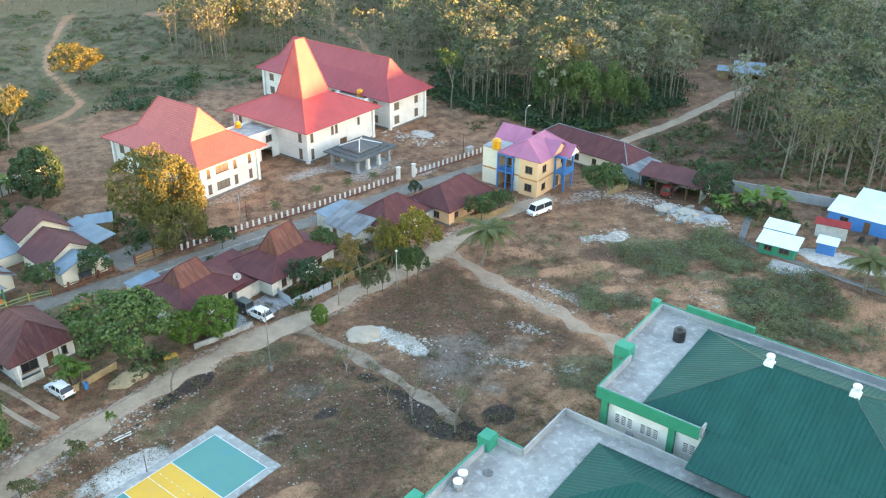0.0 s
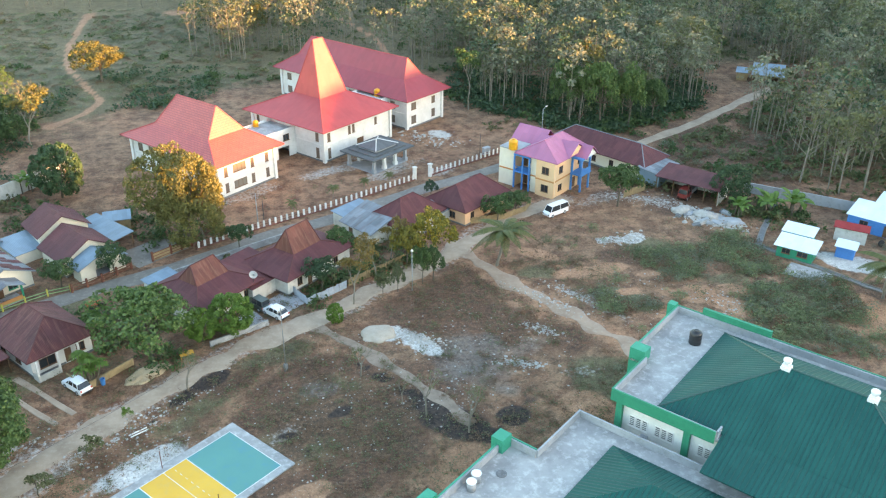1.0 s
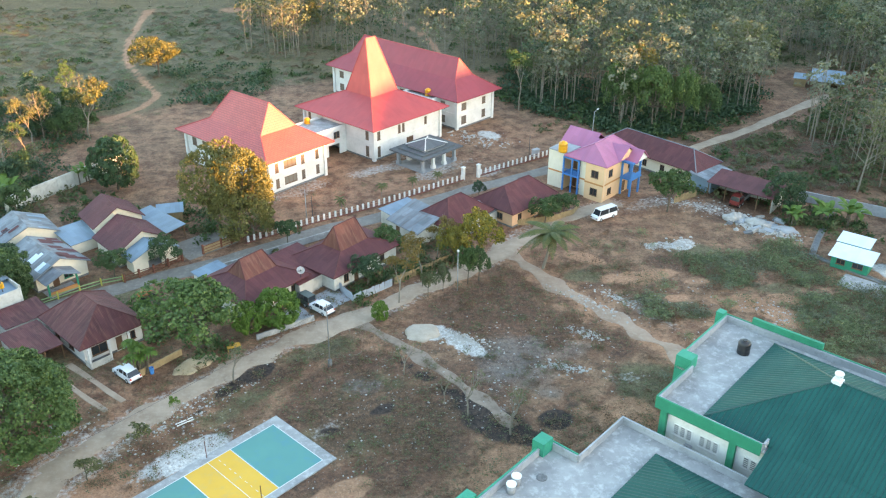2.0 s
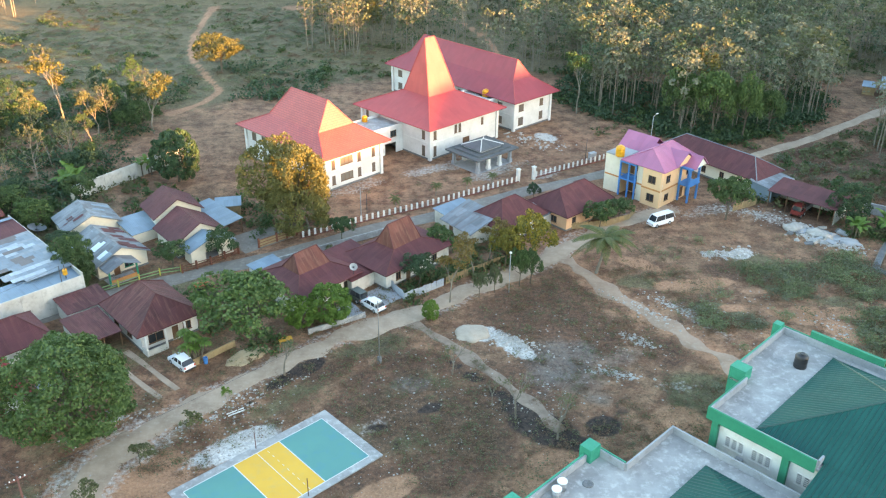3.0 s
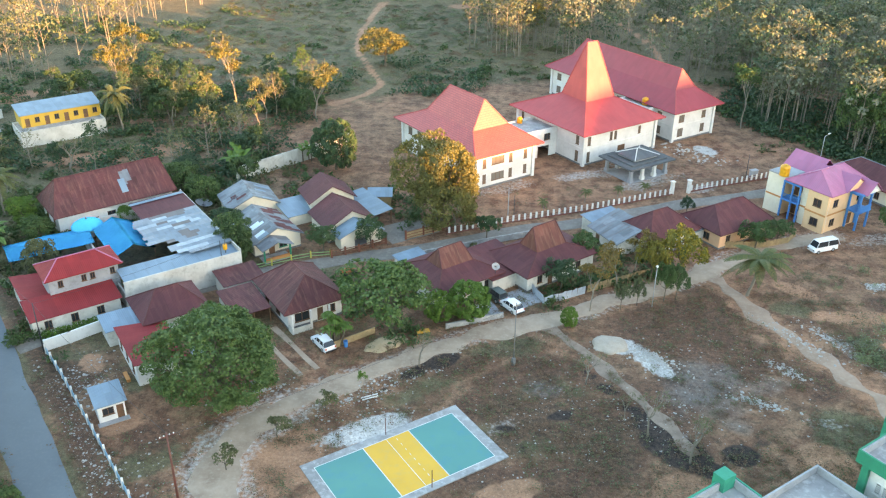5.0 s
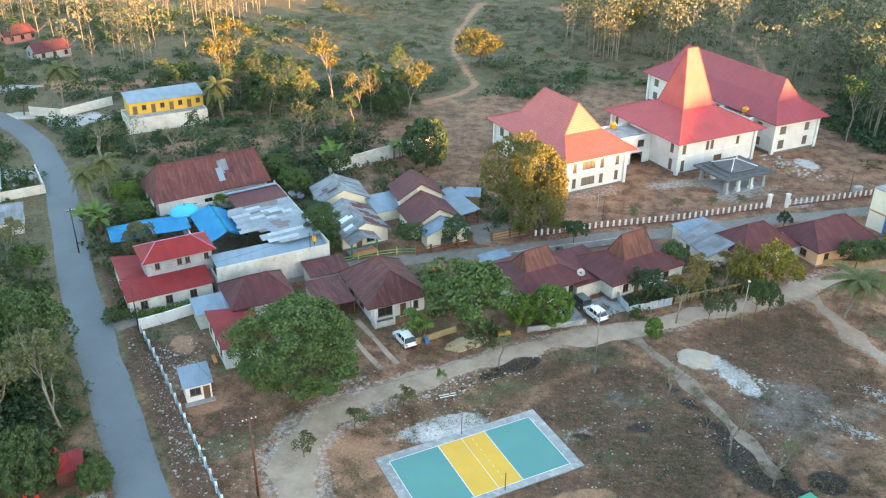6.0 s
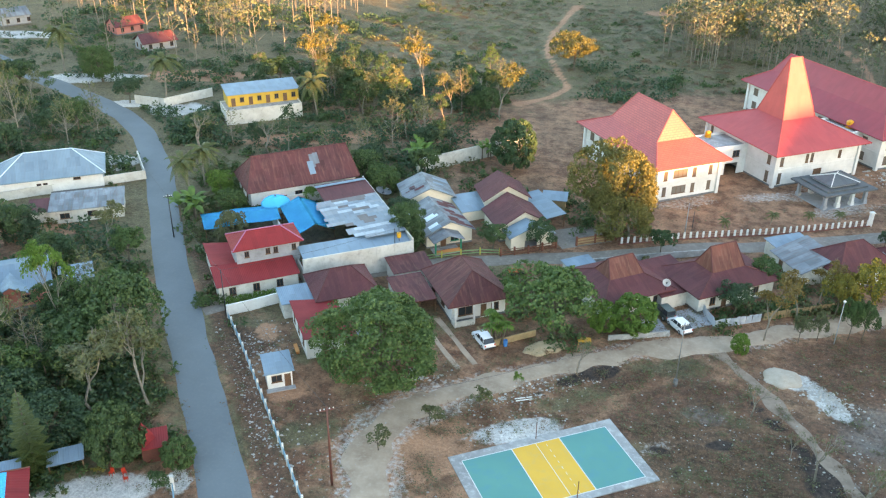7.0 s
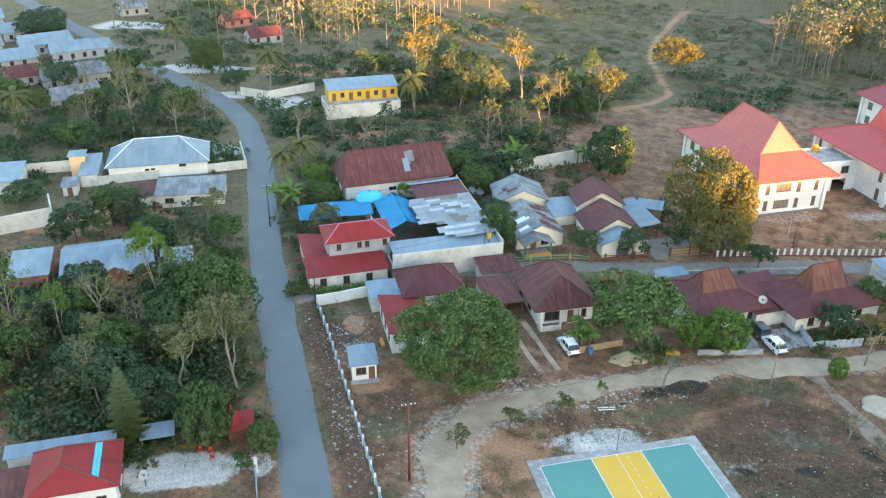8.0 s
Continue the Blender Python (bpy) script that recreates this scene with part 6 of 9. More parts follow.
def clump_dome(rng, n, a, c, cz, low=-0.7, uneven=0.34):
    """Places for leaf clumps over an uneven dome: half width a, half height c, middle at height cz."""
    k = np.arange(n) + 0.5
    z = 1 - (1 - low) * k / n
    ang = k * 2.39996 + rng.normal(size=n) * 0.35
    w = np.sqrt(np.maximum(0, 1 - z * z))
    d = np.stack([w * np.cos(ang), w * np.sin(ang), z], 1)
    lobes = unit(rng.normal(size=(9, 3)) * (1, 1, 0.6))
    f = 1 - uneven + uneven * np.clip((np.maximum(0, d @ lobes.T) ** 7).sum(1) * 1.1, 0, 1.15) + rng.normal(size=n) * 0.035
    return d * f[:, None] * (a, a, c) + (0, 0, cz)


def dome_tree(rng, V, F, h, a, c, cz, n, per, size, fork, stem, low=-0.7, uneven=0.34, rad=(0.15, 0.10), loose=0.55):
    """Trunk, limbs towards the clumps, and the clumps' leaves."""
    cs = clump_dome(rng, n, a, c, cz, low, uneven)
    top = Vector((rng.normal() * 0.02 * h, rng.normal() * 0.02 * h, fork))
    tube(V, F, (0, 0, -0.3), (0, 0, 0.04 * h), stem * 1.35, stem, 8)
    tube(V, F, (0, 0, 0.04 * h), top, stem, stem * 0.8, 8)
    for q in cs[rng.permutation(n)[: max(9, n // 7)]]:
        e = Vector(q)
        mid = top.lerp(e, 0.5) + Vector((0, 0, -0.05 * h)) + Vector(rng.normal(size=3)) * 0.02 * h
        tube(V, F, top, mid, stem * 0.5, stem * 0.3)
        tube(V, F, mid, e, stem * 0.3, stem * 0.08)
    LV, LF = leaf_shell(rng, cs, a * (rad[0] + rad[1] * rng.rand(n)), per, size, (0, 0, cz - c * 0.5), loose=loose)
    inner = cs[::2] * (0.66, 0.66, 0.8) + (0, 0, 0.2 * cz)
    IV, IF = leaf_shell(rng, inner, np.full(len(inner), a * 0.26), max(12, per // 3), size * 1.25, (0, 0, cz - c * 0.5))
    k = len(LV)
    return LV + IV, LF + [[i + k for i in f] for f in IF]


def leader_tree(rng, V, F, h, stem, first, branches, reach, rise, twigs):
    """One straight stem with upswept side branches; gives the twigs' ends."""
    lean = Vector((rng.normal() * 0.03 * h, rng.normal() * 0.03 * h, 0))
    at = lambda f: lean * f * f + Vector((0.012 * h * math.sin(5 * f), 0.012 * h * math.cos(4 * f), h * f))
    for k in range(6):
        f0, f1 = k / 6, (k + 1) / 6
        tube(V, F, at(f0) - Vector((0, 0, 0.3 * (k == 0))), at(f1), stem * (1 - 0.85 * f0), stem * (1 - 0.85 * f1), 6)
    tips = []
    for i in range(branches):
        f = first + (0.96 - first) * (i + rng.rand()) / branches
        ang = 2.4 * i + rng.normal() * 0.3
        out = Vector((math.cos(ang), math.sin(ang), 0))
        ln = reach * h * (1.05 - 0.75 * (f - first) / (1 - first)) * (0.75 + 0.5 * rng.rand())
        b0 = at(f)
        b1 = b0 + out * ln * 0.55 + Vector((0, 0, ln * rise * 0.45))
        b2 = b1 + out * ln * 0.4 + Vector((0, 0, ln * rise * 0.7))
        r0 = stem * (1 - 0.8 * f) * 0.5
        tube(V, F, b0, b1, r0, r0 * 0.7)
        tube(V, F, b1, b2, r0 * 0.7, r0 * 0.25)
        tips.append(tuple(b2))
        for j in range(twigs):
            q = b0.lerp(b1, 0.45 + 0.5 * rng.rand()) if j % 2 else b1.lerp(b2, rng.rand())
            e = q + (out * 0.5 + Vector(rng.normal(size=3)) * 0.5 + Vector((0, 0, 0.7))).normalized() * ln * (0.22 + 0.2 * rng.rand())
            tube(V, F, q, e, r0 * 0.3, r0 * 0.12, 3)
            tips.append(tuple(e))
    return np.array(tips)


def tube(V, F, a, b, ra, rb, n=5):
    n = 3 if ra < 0.05 else n
    a, b = Vector(a), Vector(b)
    q = (b - a).to_track_quat("Z", "Y")
    k = len(V)
    for c, r in ((a, ra), (b, rb)):
        for i in range(n):
            V.append(tuple(c + q @ Vector((r * math.cos(6.2832 * i / n), r * math.sin(6.2832 * i / n), 0))))
    F += [(k + i, k + (i + 1) % n, k + n + (i + 1) % n, k + n + i) for i in range(n)]


def limbs(rng, V, F, base, tip, r, levels, spread, tips, shorten=0.68, kids=3, lift=0.35):
    """Forked limbs; collects the ends of the twigs."""
    base, tip = Vector(base), Vector(tip)
    mid = base.lerp(tip, 0.5) + Vector(rng.normal(size=3)) * (tip - base).length * 0.06
    tube(V, F, base, mid, r, r * 0.82)
    tube(V, F, mid, tip, r * 0.82, r * 0.6)
    if not levels:
        tips.append(tuple(tip))
        return
    d, ln = (tip - base).normalized(), (tip - base).length
    for i in range(kids):
        side = Vector(rng.normal(size=3)).cross(d).normalized()
        nd_ = (d + side * spread * (0.7 + 0.6 * rng.rand()) + Vector((0, 0, lift * rng.rand()))).normalized()
        start = tip if i else base.lerp(tip, 0.75)
        limbs(rng, V, F, start, start + nd_ * ln * shorten * (0.8 + 0.4 * rng.rand()), r * 0.55, levels - 1, spread, tips, shorten, kids, lift)


def tree_kind(kind, seed, h=10.0, fine=True):
    """A tree of one kind at the origin: its wood and its leaves as two meshes."""
    rng = np.random.RandomState(seed)
    V, F, tips = [], [], []
    bark, leaf = BARK_DARK, LEAF_GREEN
    if kind == "broad":          # rounded crown on a visible stem
        LV, LF = dome_tree(rng, V, F, h, h * 0.45, h * 0.34, h * 0.64, 70 if fine else 46, 52, h * (0.036 if fine else 0.046), h * 0.34, h * 0.024, -0.6, 0.42, (0.17, 0.12))
    elif kind == "great":        # a great tree, its crown reaching low
        LV, LF = dome_tree(rng, V, F, h, h * 0.5, h * 0.46, h * 0.52, 170 if fine else 80, 96 if fine else 58, h * (0.023 if fine else 0.037), h * 0.22, h * 0.032, -0.85, 0.38, (0.12, 0.085) if fine else (0.16, 0.09))
    elif kind == "ball":         # clipped, dense and smooth
        LV, LF = dome_tree(rng, V, F, h, h * 0.5, h * 0.45, h * 0.53, 90, 70, h * 0.042, h * 0.2, h * 0.03, -0.9, 0.10, (0.15, 0.05), 0.4)
    elif kind == "open":         # looser crown with gaps, on slender forked limbs
        bark, leaf = BARK_PALE, LEAF_GOLD
        limbs(rng, V, F, (0, 0, -0.3), (rng.normal() * 0.2, rng.normal() * 0.2, h * 0.40), h * 0.015, 3, 0.52, tips, 0.68, 3, 0.5)
        c = np.array(tips)
        c *= (1, 1, (h * 0.95) / c[:, 2].max())
        LV, LF = leaf_shell(rng, c, h * (0.060 + 0.045 * rng.rand(len(c))), 52, h * 0.029, (0, 0, h * 0.5), 0.7, 0.8)
    elif kind == "bare":         # a pale leader with upswept twigs and a few dry leaves
        bark, leaf = BARK_PALE, LEAF_DRY
        c = leader_tree(rng, V, F, h, h * 0.013, 0.28, 22, 0.30, 1.0, 7)
        c = c[c[:, 2] > h * 0.4]
        LV, LF = leaf_cloud(rng, c[::2], np.full(len(c[::2]), h * 0.03), 7, h * 0.022)
    elif kind == "crooked":      # few spreading leafless limbs
        bark, leaf = BARK_PALE, LEAF_DRY
        limbs(rng, V, F, (0, 0, -0.3), (rng.normal() * 0.2, rng.normal() * 0.2, h * 0.38), h * 0.025, 4, 0.6, tips, 0.64, 3, 0.3)
        c = np.array(tips)
        LV, LF = leaf_cloud(rng, c[::3], np.full(len(c[::3]), h * 0.05), 8, h * 0.028)
    elif kind == "tall":         # woodland tree: a long pale stem, a thin high crown
        bark, leaf = BARK_PALE, LEAF_DRY
        c = leader_tree(rng, V, F, h, h * 0.010, 0.42, 16, 0.20, 0.9, 3)
        LV, LF = leaf_shell(rng, c, h * (0.035 + 0.03 * rng.rand(len(c))), 22, h * 0.024, (0, 0, h * 0.5), 0.8, 0.8)
    elif kind == "shrub":
        limbs(rng, V, F, (0, 0, -0.2), (0, 0, h * 0.22), h * 0.03, 2, 0.9, tips, 0.95, 4, 0.5)
        c = np.array(tips)
        c *= (1, 1, (h * 0.8) / c[:, 2].max())
        LV, LF = leaf_shell(rng, c, h * (0.10 + 0.08 * rng.rand(len(c))), 44, h * 0.07, (0, 0, h * 0.3), 0.8, 0.8)
    elif kind == "palm":
        bark, leaf = BARK_PALE, LEAF_PALM
        p, top = Vector((0, 0, -0.3)), Vector((rng.normal() * h * 0.05, rng.normal() * h * 0.05, h * 0.78))
        for i in range(6):
            q = Vector((0, 0, -0.3)).lerp(top, (i + 1) / 6) + Vector((0.25 * math.sin(i), 0, 0)) * 0.4
            tube(V, F, p, q, h * (0.022 - 0.0015 * i), h * (0.0205 - 0.0015 * i), 8)
            p = q
        LV, LF = [], []
        for i in range(18):
            a, rise = 2.399 * i, 1.2 - 1.3 * (i / 18)
            out = Vector((math.cos(a), math.sin(a), 0))
            ln = h * 0.40 * (0.85 + 0.3 * rng.rand())
            pts = [p + out * ln * s + Vector((0, 0, ln * (rise * s - 1.0 * s * s))) for s in np.linspace(0, 1, 9)]
            for k in range(8):
                d = (pts[k + 1] - pts[k]).normalized()
                side = d.cross(Vector((0, 0, 1))).normalized()
                for sg in (-1, 1):
                    for sub in (0.0, 0.25, 0.5, 0.75):
                        o = pts[k].lerp(pts[k + 1], sub)
                        wl = ln * 0.17 * math.sin(math.pi * (0.12 + 0.85 * (k + sub) / 8))
                        tipp = o + side * sg * wl + d * wl * 0.5 - Vector((0, 0, wl * 0.5))
                        j = len(LV)
                        LV += [tuple(o), tuple(o + d * ln * 0.035), tuple(tipp + d * 0.05), tuple(tipp - d * 0.05)]
                        LF.append((j, j + 1, j + 2, j + 3))
            for k in range(8):
                tube(LV, LF, pts[k], pts[k + 1], 0.03, 0.025, 3)
    elif kind == "banana":
        bark, leaf = BARK_DARK, LEAF_BRIGHT
        LV, LF = [], []
        for stem in range(3):
            o = Vector((rng.normal() * 0.5, rng.normal() * 0.5, 0))
            top = o + Vector((0, 0, h * (0.45 + 0.15 * rng.rand())))
            tube(V, F, o - Vector((0, 0, 0.2)), top, h * 0.035, h * 0.025)
            for i in range(6):
                a = 2.4 * i + stem * 1.3
                out = Vector((math.cos(a), math.sin(a), 0))
                side = Vector((-math.sin(a), math.cos(a), 0))
                ln = h * (0.5 + 0.12 * rng.rand())
                up_ = 0.9 + 0.9 * rng.rand()
                pts = [top + out * ln * s * 0.8 + Vector((0, 0, ln * (up_ * s - 1.1 * s * s))) for s in np.linspace(0, 1, 7)]
                for k in range(6):
                    w0, w1 = (h * 0.10 * math.sin(math.pi * min(1, 0.06 + s * 0.93)) for s in (k / 6, (k + 1) / 6))
                    for sg in (-1, 1):
                        j = len(LV)
                        LV += [tuple(pts[k]), tuple(pts[k + 1]), tuple(pts[k + 1] + side * sg * w1 - Vector((0, 0, w1 * 0.3))), tuple(pts[k] + side * sg * w0 - Vector((0, 0, w0 * 0.3)))]
                        LF.append((j, j + 1, j + 2, j + 3))
    elif kind == "conifer":
        leaf = LEAF_CONIFER
        tube(V, F, (0, 0, -0.3), (0, 0, h), h * 0.02, h * 0.003, 8)
        LV, LF = [], []
        for tier in range(17):
            z = h * (0.06 + 0.92 * tier / 17)
            ln = h * 0.25 * (1 - tier / 17.5) * (0.85 + 0.3 * rng.rand()) + 0.1
            for i in range(8):
                a = 6.2832 * i / 8 + tier * 0.4
                out = Vector((math.cos(a), math.sin(a), 0))
                side = Vector((-math.sin(a), math.cos(a), 0))
                e = Vector((0, 0, z)) + out * ln + Vector((0, 0, ln * 0.15))
                tube(LV, LF, (0, 0, z), e, 0.03, 0.01, 3)
                for k in range(9):
                    s = (k + 1) / 9
                    o = Vector((0, 0, z)).lerp(e, s)
                    for sg in (-1, 1):
                        wl = ln * 0.22 * (1.15 - s) + 0.18
                        t = o + side * sg * wl + out * wl * 0.6
                        j = len(LV)
                        LV += [tuple(o), tuple(o + out * 0.22), tuple(t + Vector((0, 0, 0.10)) + out * 0.1), tuple(t - out * 0.16)]
                        LF.append((j, j + 1, j + 2, j + 3))
    elif kind == "spiky":        # a clump of strap-leaved heads
        leaf = LEAF_BRIGHT
        LV, LF = [], []
        for s in range(9):
            top = Vector((rng.normal() * h * 0.1, rng.normal() * h * 0.1, h * (0.45 + 0.4 * rng.rand())))
            tube(V, F, (top.x * 0.3, top.y * 0.3, -0.2), top, 0.07, 0.05)
            for i in range(34):
                d = Vector(rng.normal(size=3)).normalized()
                d.z = abs(d.z) * 0.8 - 0.15
                ln = h * 0.16
                side = d.cross(Vector((0, 0, 1))).normalized() * 0.06
                m1, e = top + d * ln * 0.6, top + d * ln - Vector((0, 0, ln * 0.45))
                j = len(LV)
                LV += [tuple(top - side), tuple(top + side), tuple(m1 + side), tuple(m1 - side), tuple(e)]
                LF += [(j, j + 1, j + 2, j + 3), (j + 3, j + 2, j + 4)]
    return mesh_of("trunk", V, F, bark), mesh_of("crown", LV, LF, leaf)


KINDS = {}


def plant(kind, seed, x, y, h, label, category="tree", leaf=None, group="", wide=1.0, bark=None):
    """A tree of one of the kinds, scaled to its height and turned by its seed."""
    ref = {"ball": 6, "crooked": 8, "broad": 10, "great": 14, "open": 10, "bare": 8, "tall": 15, "shrub": 2.5, "palm": 9, "banana": 4, "conifer": 12, "spiky": 4}[kind]
    key = (kind, h > 9, seed % 3, leaf.name if leaf else "", bark.name if bark else "")
    if key not in KINDS:
        wood, crown = tree_kind(kind, 11 + seed % 3 * 7, ref, h > 9)
        if leaf:
            crown.materials[0] = leaf
        if bark:
            wood.materials[0] = bark
        KINDS[key] = (wood, crown)
    wood, crown = KINDS[key]
    names = {"shrub": "bush", "palm": "palm_tree", "banana": "banana_plant", "conifer": "conifer", "spiky": "dracaena"}
    root = thing(names.get(kind, "tree"), x, y, float(height(x, y)), (seed * 137.5) % 360, label, category, group)
    s = h / ref
    root.scale = (s * wide, s * wide, s)
    for nm, me in (("trunk", wood), ("crown", crown)):
        ob = new(nm, me)
        ob.parent = root
    return root


